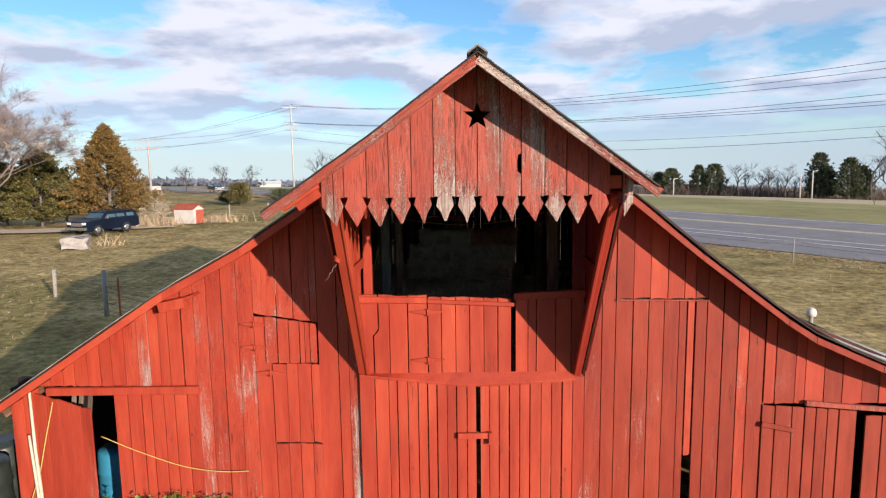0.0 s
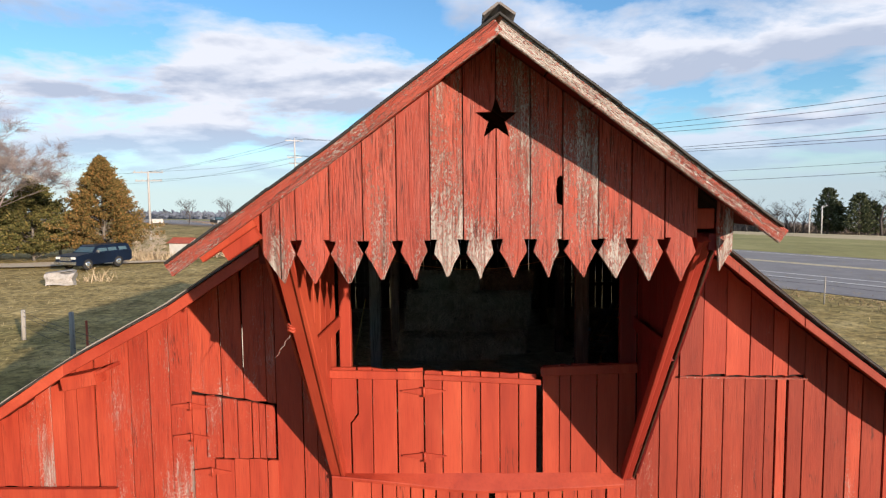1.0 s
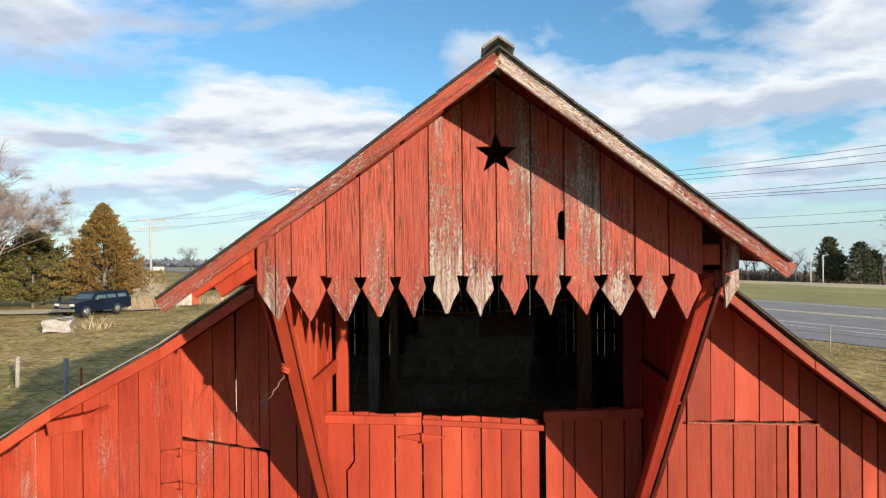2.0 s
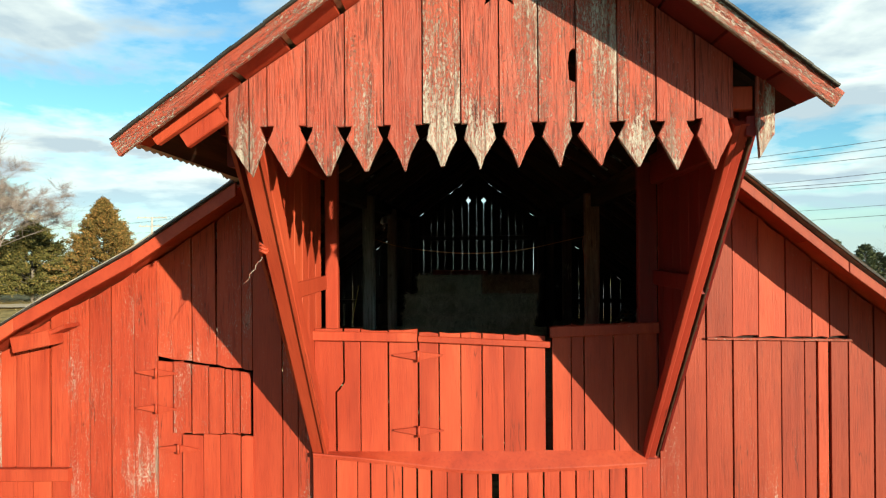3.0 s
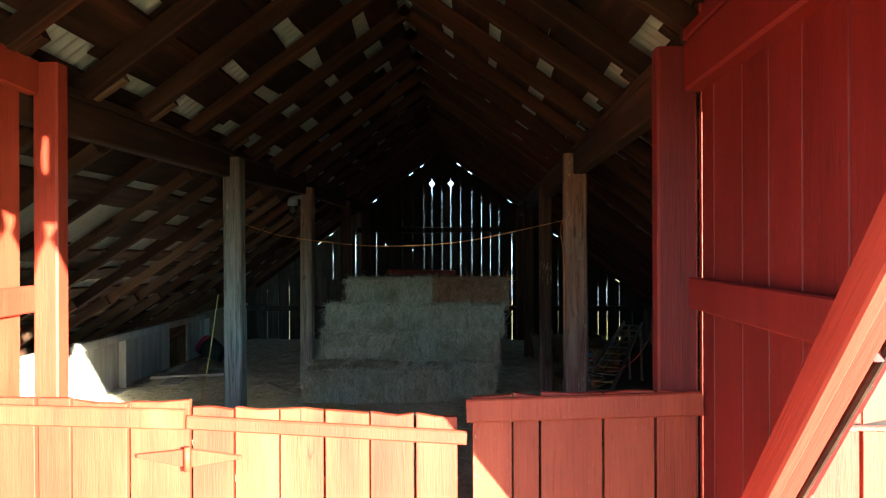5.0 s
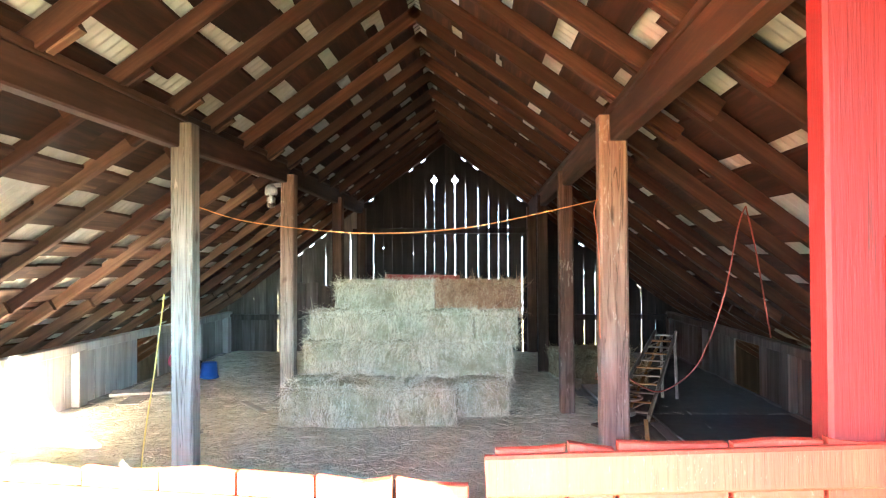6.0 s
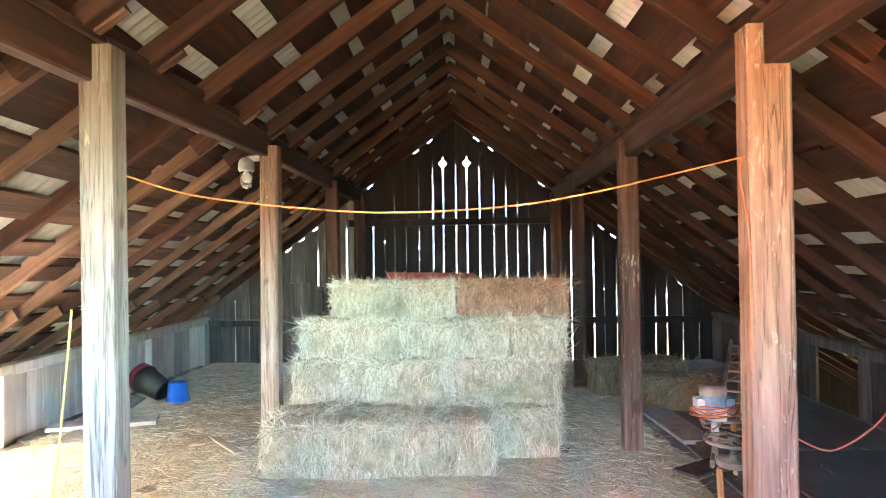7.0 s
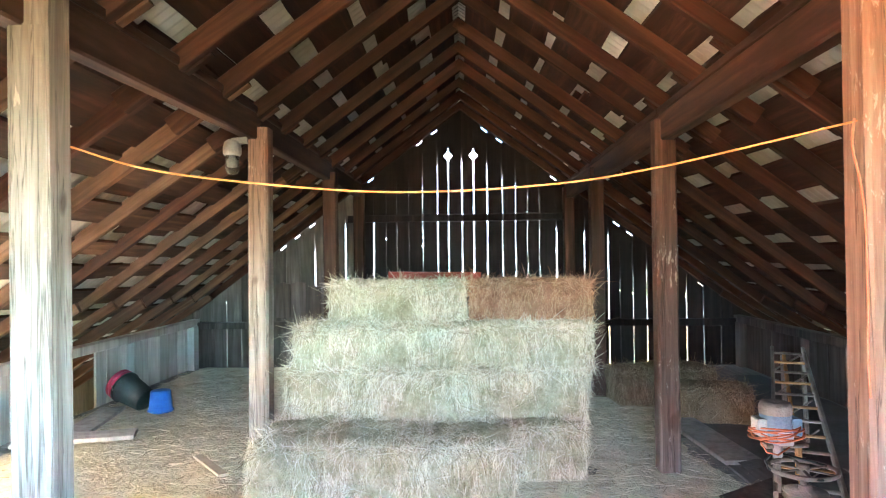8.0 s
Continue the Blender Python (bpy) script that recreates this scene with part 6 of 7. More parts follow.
CORD = speckled("orange_cord", [(0.3, (0.42, 0.105, 0.045)), (0.7, (0.54, 0.18, 0.085))], 40.0, rough=0.5, strength=0.1, dist=0.003)


def rope(name, label, pts, rad, mat, category="rope", n=8):
    """A rope through pts, smoothed, with its first point as origin."""
    P = [Vector(p) for p in pts]
    out = []
    for i in range(len(P) - 1):
        a, b, c, d = P[max(i - 1, 0)], P[i], P[i + 1], P[min(i + 2, len(P) - 1)]
        for k in range(n):
            t = k / n
            out.append(0.5 * ((2 * b) + (c - a) * t + (2 * a - 5 * b + 4 * c - d) * t * t + (3 * b - a - 3 * c + d) * t ** 3))
    out.append(P[-1])
    ob = part(name, Geo(smooth=True).tube([p - P[0] for p in out], rad, 7), mat)
    ob.location = P[0]
    return tagged(ob, label, category)


rope("rope", "slack orange rope strung between two loft posts", [(-1.235, 2.69, 3.882), (-0.90, 2.64, 3.785), (-0.33, 2.62, 3.715), (0.05, 2.62, 3.705), (0.42, 2.62, 3.727), (0.70, 2.62, 3.77), (0.96, 2.62, 3.825), (1.32, 2.60, 3.905)], 0.0033, ROPE_O)
rope("extension_cord", "orange cord hanging down a loft post", [(1.285, 2.60, 3.905), (1.262, 2.575, 3.82), (1.272, 2.56, 3.72), (1.284, 2.555, 3.60), (1.287, 2.555, 3.4), (1.285, 2.555, 3.15), (1.289, 2.555, 3.06)], 0.0038, CORD, "cord")
rope("rope", "slack red rope looped from a rafter to a post", [(2.245, 2.80, 3.86), (2.19, 2.78, 3.72), (2.085, 2.76, 3.27), (1.93, 2.76, 2.88), (1.72, 2.76, 2.71), (1.58, 2.76, 2.735), (1.45, 2.70, 2.83)], 0.0048, ROPE_R)
rope("rope", "red rope end hanging from a rafter", [(2.25, 2.80, 3.87), (2.30, 2.79, 3.61), (2.345, 2.78, 3.3), (2.385, 2.78, 3.04)], 0.0048, ROPE_R)
rope("rope", "thin yellow rope trailing from a loft post to the floor", [(-1.425, 2.60, 3.32), (-1.44, 2.62, 3.27), (-1.55, 2.72, 2.80), (-1.66, 2.82, 2.40), (-1.73, 2.90, 2.10), (-1.80, 3.10, 2.08)], 0.005, ROPE_Y)

# barn light under the beam
CAST = speckled("grey_cast_metal", [(0.3, (0.22, 0.21, 0.20)), (0.7, (0.36, 0.35, 0.33))], 8.0, rough=0.5, metal=0.5)
gm, _, _, gb = material("fixture_glass", 0.08)
gb.inputs["Transmission Weight"].default_value, gb.inputs["Base Color"].default_value = 0.75, (0.62, 0.58, 0.50, 1)
lamp = thing("barn_light", "jar-shaped glass barn light, unlit, under a beam", "light fixture", (-1.40, 4.62, 4.20))
part("socket", Geo(smooth=True).lathe([(0.0, 0.06), (0.03, 0.06), (0.048, 0.045), (0.056, 0.02), (0.058, -0.025), (0.05, -0.04), (0.0, -0.04)], seg=20), CAST, lamp)
part("mounting_arm", Geo().bar((0.0, 0, 0.05), (0.09, 0.02, 0.06), 0.05, 0.04), CAST, lamp)
part("glass_jar", Geo(smooth=True).lathe([(0.040, -0.035), (0.043, -0.05), (0.042, -0.13), (0.034, -0.155), (0.0, -0.165)], seg=16), gm, lamp, "clear glass jar")
part("bulb", Geo(smooth=True).lathe([(0.012, -0.035), (0.014, -0.055), (0.025, -0.08), (0.020, -0.11), (0.0, -0.12)], seg=12), CAST, lamp)

# buckets against the left wall
BLACK = speckled("black_plastic", [(0.3, (0.012, 0.016, 0.014)), (0.7, (0.035, 0.045, 0.04))], 6.0, rough=0.4, strength=0.05)
PINK = speckled("pink_plastic", [(0.3, (0.50, 0.03, 0.08)), (0.7, (0.65, 0.07, 0.14))], 6.0, rough=0.4, strength=0.05)
BLUE = speckled("blue_plastic", [(0.3, (0.02, 0.13, 0.56)), (0.7, (0.05, 0.22, 0.72))], 6.0, rough=0.4, strength=0.05)


def bucket_geo(r0, r1, h, wall=0.006):
    return Geo(smooth=True).lathe([(0.0, 0.0), (r0, 0.0), (r0 + 0.004, 0.01), (r1, h - 0.03), (r1 + 0.010, h - 0.03), (r1 + 0.010, h), (r1 - wall, h), (r0 - wall, 0.012), (0.0, 0.012)], seg=28)


buckets = thing("bucket", "black plastic bucket lying on its side, nested in two pink ones", "bucket", (-2.99, 6.62, FLOOR + 0.115))
tilt = Vector((-0.78, 0.25, 0.36)).to_track_quat("Z", "Y").to_matrix().to_4x4()
for nm, off, rr, mat, lab in (("tub", 0.0, 1.0, BLACK, ""), ("nested_tub", 0.040, 0.975, PINK, "pink rim of a nested bucket"), ("nested_tub", 0.075, 0.95, PINK, "pink rim of a nested bucket")):
    ob = part(nm, bucket_geo(0.108 * rr, 0.142 * rr, 0.30), mat, buckets, lab)
    ob.matrix_local = tilt @ pose(0, 0, off)
ob = part("label", Geo().prism([(-0.05, -0.04), (0.05, -0.04), (0.05, 0.04), (-0.05, 0.04)], (0, 0, 0), (1, 0, 0), (0, 0, 1), (0, -1, 0), 0.002, 0.0005), WHITE_LINE, buckets, "small white paper label")
ob.matrix_local = tilt @ pose(-0.02, -0.1335, 0.18, 3, 0, 0)
ob = part("handle", Geo(smooth=True).tube([(0.152 * math.cos(t), 0.152 * math.sin(t) * 0.6, 0.28 + 0.10 * math.sin(t)) for t in [i * math.pi / 12 for i in range(13)]], 0.004, 6), CAST, buckets)
ob.matrix_local = tilt
pail = thing("pail", "small blue plastic pail standing upside down on hay", "bucket", (-2.84, 6.60, FLOOR + 0.02))
part("tub", Geo(smooth=True).lathe([(0.0, 0.20), (0.085, 0.20), (0.092, 0.19), (0.108, 0.02), (0.118, 0.02), (0.118, 0.0), (0.100, 0.0), (0.085, 0.18), (0.0, 0.185)], seg=28), BLUE, pail)

# stray boards
PALE = timber("pale_lath", (0.56, 0.49, 0.37), (0.70, 0.62, 0.48), (0.80, 0.72, 0.58), along=0, patchy=0.1)
stick = part("lath", Geo().bar((-0.17, 0.20, 0.0), (0.17, -0.20, 0.0), 0.07, 0.018), PALE)
stick.location = (-1.68, 4.92, FLOOR + 0.05)
tagged(stick, "short pale board offcut lying on the hay", "board")


def loose_board(a, b, w, t, mat, label):
    a, b = Vector(a), Vector(b)
    ob = part("loose_board", Geo().bar(Vector((0, 0, 0)), b - a, w, t), mat)
    ob.location = a
    return tagged(ob, label, "board", "loose boards")


loose_board((-2.62, 5.72, FLOOR + 0.05), (-3.42, 5.42, FLOOR + 0.06), 0.24, 0.035, GREY_BOARD, "grey plank lying on the floor by the wall")
loose_board((-3.0, 5.0, FLOOR + 0.03), (-3.3, 6.6, FLOOR + 0.05), 0.22, 0.03, GREY_BOARD, "grey plank lying on the floor by the wall")
loose_board((1.95, 5.05, FLOOR + 0.03), (1.86, 6.15, FLOOR + 0.045), 0.27, 0.03, GREY_BOARD, "dusty plank lying on the floor by a post")
loose_board((1.6, 4.35, FLOOR + 0.02), (2.1, 4.7, FLOOR + 0.02), 0.20, 0.03, BROWN_BOARD, "dusty plank lying on the floor")
for x, z0, z1, w in ((-2.38, 2.72, 3.17, 0.20), (-2.17, 2.72, 3.18, 0.20), (-1.96, 2.72, 3.13, 0.18)):
    ob = part("leaning_board", Geo().prism([(-w / 2, 0), (w / 2, 0), (w / 2, z1 - z0), (0, z1 - z0 + 0.02), (-w / 2, z1 - z0 - 0.01)], (0, 0, 0), (1, 0, 0), (0, 0, 1), (0, -1, 0), 0.025), BROWN_BOARD)
    ob.location = (x, BACK - 0.09, z0)
    tagged(ob, "brown board patch fixed low on the back wall", "board", "back wall patches")
loose_board((-0.95, 8.95, 3.27), (0.25, 8.95, 3.25), 0.05, 0.10, RED_PLAIN, "faded red board across the back wall")
# canvas sheet on the bare floor
CANVAS = speckled("dusty_canvas", [(0.3, (0.12, 0.115, 0.11)), (0.7, (0.20, 0.19, 0.18))], 3.0, strength=0.3)
g = Geo(smooth=True)
n = 26
for j in range(n + 1):
    for i in range(n + 1):
        x, y = 1.9 + 1.6 * i / n, 4.9 + 3.4 * j / n
        f = abs(noise.noise(Vector((x * 2.2, y * 1.6, 8)))) * 0.05 + abs(noise.noise(Vector((x * 0.9 + y, y * 3, 2)))) * 0.03
        g.v.append((x - 2.7, y - 6.6, 0.012 + f))
for j in range(n):
    for i in range(n):
        a = j * (n + 1) + i
        g.f.append((a, a + 1, a + n + 2, a + n + 1))
tarp = part("tarpaulin", g, CANVAS)
tarp.location = (2.7, 6.6, FLOOR)
tagged(tarp, "dusty grey tarpaulin crumpled on the floor", "tarpaulin")

# dusty plywood sheets laid over the planks beside the elevator
PLY = speckled("dusty_plywood", [(0.3, (0.085, 0.08, 0.078)), (0.55, (0.13, 0.122, 0.118)), (0.8, (0.17, 0.155, 0.145))], 1.2, strength=0.25, dist=0.006)
for x0, x1, y0, y1, tilt_z in ((1.62, 2.82, 1.10, 3.42, 0.8), (2.86, 3.50, 1.00, 3.40, -0.6), (2.20, 3.48, 3.50, 4.86, 1.2)):
    ply = part("plywood_sheet", Geo().box((0, 0, 0.009), (x1 - x0, y1 - y0, 0.014)), PLY)
    ply.location, ply.rotation_euler = ((x0 + x1) / 2, (y0 + y1) / 2, FLOOR + 0.006), (0, 0, radians(tilt_z))
    tagged(ply, "dusty grey plywood sheet lying on the floor", "board", "plywood on the floor")

# hay elevator with its motor
STEEL = speckled("dusty_steel", [(0.3, (0.20, 0.175, 0.145)), (0.7, (0.36, 0.32, 0.27))], 6.0, rough=0.6, metal=0.4)
RUSTY = speckled("rusty_slats", [(0.3, (0.30, 0.16, 0.06)), (0.7, (0.48, 0.28, 0.12))], 6.0, rough=0.7)
MOTOR = speckled("blue_grey_enamel", [(0.3, (0.10, 0.16, 0.24)), (0.6, (0.20, 0.29, 0.38)), (0.8, (0.34, 0.38, 0.42))], 5.0, rough=0.5)
GREY_E = speckled("grey_enamel", [(0.3, (0.34, 0.35, 0.36)), (0.7, (0.55, 0.56, 0.57))], 5.0, rough=0.5)
elev = thing("hay_elevator", "narrow steel hay elevator with rusty slats and a motor", "hay elevator", (1.70, 3.72, FLOOR))
A0_, A1_ = Vector((0.02, 0.03, 0.26)), Vector((0.86, 1.98, 0.70))
side_v = Vector((0.92, -0.39, 0)).normalized()
for k in (-1, 1):
    part("side_rail", Geo().bar(A0_ + side_v * k * 0.15, A1_ + side_v * k * 0.105, 0.024, 0.05), STEEL, elev)
for i in range(11):
    f = (i + 0.5) / 11
    c, wd = A0_.lerp(A1_, f), 0.15 - 0.045 * f
    part("slat", Geo().bar(c - side_v * wd, c + side_v * wd, 0.028, 0.016), RUSTY if i % 2 else STEEL, elev)
for i in range(5):
    f = i / 5
    c, d = A0_.lerp(A1_, f), A0_.lerp(A1_, f + 0.18)
    part("bracing", Geo().bar(c - side_v * 0.12 + Vector((0, 0, -0.02)), d + side_v * 0.10 + Vector((0, 0, -0.02)), 0.014, 0.012), STEEL, elev)
part("spine", Geo().bar(A0_ + Vector((-0.03, 0, -0.03)), A1_ + Vector((-0.03, 0, -0.03)), 0.025, 0.025), RUSTY, elev)
for a, b, mt in (((-0.12, -0.06, 0.0), (-0.10, 0.03, 0.25), RUSTY), ((0.14, -0.10, 0.0), (0.14, -0.02, 0.25), RUSTY), ((0.80, 1.90, 0.0), (0.80, 1.93, 0.66), STEEL), ((0.94, 1.86, 0.0), (0.93, 1.89, 0.66), STEEL), ((-0.07, 0.17, 0.25), (-0.07, 0.17, 0.47), STEEL), ((0.05, 0.20, 0.30), (0.05, 0.20, 0.47), RUSTY)):
    part("leg", Geo().bar(a, b, 0.03, 0.03, up=(0, 1, 0)), mt, elev)
hub = Vector((-0.04, -0.02, 0.425))
wheel = part("pulley_wheel", Geo(smooth=True).tube([hub + Vector((0.145 * math.cos(t), 0.145 * math.sin(t), 0)) for t in [i * math.pi / 20 for i in range(40)]], 0.011, 8, closed=True).lathe([(0.0, -0.02), (0.028, -0.02), (0.028, 0.022), (0.0, 0.022)], hub, seg=12), STEEL, elev, "spoked steel pulley wheel")
for i in range(6):
    t = i * math.pi / 3 + 0.3
    part("spoke", Geo().bar(hub, hub + Vector((0.14 * math.cos(t), 0.14 * math.sin(t), 0)), 0.018, 0.008), STEEL, wheel)
part("axle", Geo(smooth=True).tube([hub + Vector((0, 0, -0.13)), hub + Vector((0, 0, 0.01))], 0.014, 10), STEEL, elev)
part("lower_pulley", Geo(smooth=True).lathe([(0.0, 0.0), (0.095, 0.0), (0.10, 0.008), (0.08, 0.018), (0.10, 0.028), (0.095, 0.036), (0.03, 0.04), (0.03, 0.06), (0.0, 0.06)], hub + Vector((0, -0.02, -0.13)), seg=28), STEEL, elev)
MC = Vector((-0.08, 0.16, 0.50))
motor = part("motor", Geo(smooth=True).lathe([(0.0, 0.0), (0.045, 0.0), (0.068, 0.022), (0.071, 0.095), (0.074, 0.10), (0.074, 0.15), (0.06, 0.17), (0.0, 0.172)], MC, seg=28), MOTOR, elev, "dusty blue electric motor")
part("motor_cap", Geo(smooth=True).lathe([(0.076, 0.0), (0.078, 0.035), (0.068, 0.058), (0.028, 0.060), (0.024, 0.05), (0.0, 0.05)], MC + Vector((0, 0, 0.145)), seg=28), STEEL, motor, "grey dusty motor cap")
part("terminal_box", Geo().box(MC + Vector((0.0, -0.085, 0.045)), (0.075, 0.045, 0.065)), GREY_E, motor)
part("motor_foot", Geo().box(MC + Vector((-0.085, -0.01, 0.085)), (0.045, 0.08, 0.085)), GREY_E, motor)
part("motor_foot", Geo().box(MC + Vector((0.085, -0.01, 0.085)), (0.045, 0.08, 0.085)), MOTOR, motor)
part("motor_mount", Geo().bar(MC + Vector((-0.06, 0.0, -0.015)), MC + Vector((0.16, 0.03, -0.02)), 0.06, 0.02), STEEL, elev)
part("shaft", Geo(smooth=True).tube([MC + Vector((0, -0.02, 0.0)), MC + Vector((0, -0.02, -0.07))], 0.022, 12), GREY_E, elev)
part("belt", Geo(smooth=True).tube([MC + Vector((-0.03, -0.01, -0.055)), MC + Vector((0.0, 0.01, -0.055)), MC + Vector((0.03, -0.01, -0.055)), hub + Vector((0.155, 0.02, 0)), hub + Vector((0.12, -0.09, 0)), hub + Vector((0, -0.158, 0)), hub + Vector((-0.12, -0.09, 0)), hub + Vector((-0.155, 0.0, 0)), hub + Vector((-0.13, 0.10, 0.01))], 0.006, 6, closed=True), BLACK, elev)
coil = []
for i in range(210):
    t = i * 0.21
    coil.append((0.118 * math.cos(t) * (1 + 0.12 * math.sin(i * 0.31)), 0.108 * math.sin(t) * (1 + 0.12 * math.cos(i * 0.23)), 0.022 * math.sin(i * 0.13) + 0.02 * math.sin(t + i * 0.02)))
coil += [(-0.11, -0.08, -0.03), (-0.09, -0.10, -0.075), (-0.04, -0.11, -0.085), (0.02, -0.10, -0.05)]
cord = part("extension_cord", Geo(smooth=True).tube(coil, 0.0045, 6), CORD)
cord.location = Vector((1.70, 3.72, FLOOR)) + MC + Vector((0, 0, 0.055))
tagged(cord, "orange extension cord coiled round the motor", "cord")

# ---- things at the foot of the front wall ----
rope("rope", "yellow rope hung along the red wall from the side door", [(-4.62, -0.06, 1.32), (-4.2, -0.06, 1.14), (-3.6, -0.06, 0.93), (-3.1, -0.06, 0.86), (-2.76, -0.05, 0.865)], 0.006, ROPE_OLD, n=6)
rope("rope", "yellow rope dangling down the red corner board", [(-5.20, -0.07, 1.78), (-5.33, -0.08, 1.30), (-5.45, -0.08, 0.85), (-5.60, -0.08, 0.45), (-5.7, -0.1, 0.02)], 0.007, ROPE_OLD, n=6)
for k, (x0, x1, h) in enumerate(((-5.47, -5.44, 1.95), (-5.53, -5.47, 1.35))):
    ob = part("pole_stick", Geo(smooth=True).tube([(0, -0.10, 0), (0.01, -0.09, h * 0.3), (-0.02, -0.08, h * 0.6), (x0 - x1, -0.07, h)], [0.020, 0.022, 0.02, 0.016], 7), PALE)
    ob.location = (x1, -0.03, 0)
    tagged(ob, "pale peeled stick leaning on the red wall", "stick", "sticks by the side door")
BARREL_BLUE = speckled("faded_blue_plastic", [(0.3, (0.02, 0.17, 0.30)), (0.7, (0.04, 0.25, 0.40))], 3.0, rough=0.45, strength=0.05)
BARREL = [(0.0, 0.0), (0.27, 0.0), (0.29, 0.03), (0.29, 0.27), (0.305, 0.30), (0.29, 0.33), (0.29, 0.57), (0.305, 0.60), (0.29, 0.63), (0.285, 0.86), (0.26, 0.90), (0.0, 0.89)]
for at, mat, lab in (((-4.93, 0.85, -0.12), BARREL_BLUE, "faded blue plastic barrel inside the side door"), ((-6.32, 0.10, 0.0), BLACK, "black plastic barrel beside the barn corner"), ((-6.55, 0.75, 0.0), BLACK, "black plastic barrel beside the barn corner")):
    brl = thing("barrel", lab, "barrel", at)
    part("drum", Geo(smooth=True).lathe(BARREL, seg=28), mat, brl)
    part("bung", Geo(smooth=True).lathe([(0.0, 0.0), (0.03, 0.0), (0.03, 0.025), (0.0, 0.025)], (0.15, 0, 0.892), seg=10), mat, brl)
for x, tp in ((-5.20, 1.80), (-5.10, 1.83), (-4.98, 1.80)):
    ob = part("leaning_board", Geo().bar((0, 0, 0), (0.22, 0.05, tp - 0.02), 0.06, 0.025, up=(0, 1, 0)), BROWN_BOARD)
    ob.location = (x - 0.2, 0.30, 0.0)
    tagged(ob, "grey board leaning inside the side door", "board", "boards inside the side door")
WEED = leaf_mat("green_weed", [(0, (0.045, 0.10, 0.015)), (0.5, (0.10, 0.19, 0.03)), (1, (0.19, 0.30, 0.06))])
r = random.Random(14)
for k in range(9):
    x = -4.55 + 0.235 * k + r.uniform(-0.06, 0.06)
    h = r.uniform(0.60, 0.74) * (1.0 if 1 < k < 8 else 0.85)
    w = thing("weed", "leafy green weed growing against the red wall", "plant", (x, -0.24 + r.uniform(-0.06, 0.06), 0), group="weeds along the wall")
    sg, lg = Geo(smooth=True), Geo()
    for _ in range(7):
        a = r.uniform(0, 6.28)
        tip = Vector((math.cos(a) * 0.13, math.sin(a) * 0.12, h * r.uniform(0.7, 1.0)))
        sg.tube([(0, 0, 0), tip * 0.55 + Vector((0, 0, 0.03)), tip], [0.006, 0.005, 0.003], 5)
        for _ in range(26):
            t = r.uniform(0.3, 1.0)
            way = Vector((r.gauss(0, 1), r.gauss(-0.3, 1), r.gauss(0.3, 0.5))).normalized()
            p = tip * t
            s_ = way.cross(Vector((0, 0, 1)))
            s_ = (s_.normalized() if s_.length > 0.01 else Vector((1, 0, 0))) * r.uniform(0.014, 0.026)
            l_ = r.uniform(0.05, 0.085)
            nn = len(lg.v)
            lg.v += [tuple(p), tuple(p + way * l_ * 0.5 + s_), tuple(p + way * l_ - Vector((0, 0, 0.012))), tuple(p + way * l_ * 0.5 - s_)]
            lg.f += [(nn, nn + 1, nn + 2, nn + 3)]
    part("stem", sg, WEED, w)
    part("foliage", lg, WEED, w)

# ---- yard and field things ----
CAR_BLUE = speckled("dark_blue_car_paint", [(0.3, (0.002, 0.005, 0.014)), (0.7, (0.004, 0.010, 0.026))], 0.6, rough=0.35, strength=0.02, spec=0.25)
GLASS_DARK = speckled("dark_car_glass", [(0.3, (0.03, 0.06, 0.075)), (0.7, (0.07, 0.12, 0.14))], 0.6, rough=0.06, strength=0.0, spec=0.8)
TYRE = speckled("tyre_rubber", [(0.3, (0.012, 0.012, 0.012)), (0.7, (0.03, 0.03, 0.03))], 4.0, rough=0.85)
CHROME = speckled("dull_chrome", [(0.3, (0.50, 0.50, 0.50)), (0.7, (0.65, 0.65, 0.65))], 4.0, rough=0.2, metal=0.9, strength=0.02)
LAMP_GLASS = speckled("lamp_lens", [(0.3, (0.55, 0.55, 0.52)), (0.7, (0.70, 0.70, 0.66))], 4.0, rough=0.15, strength=0.02)


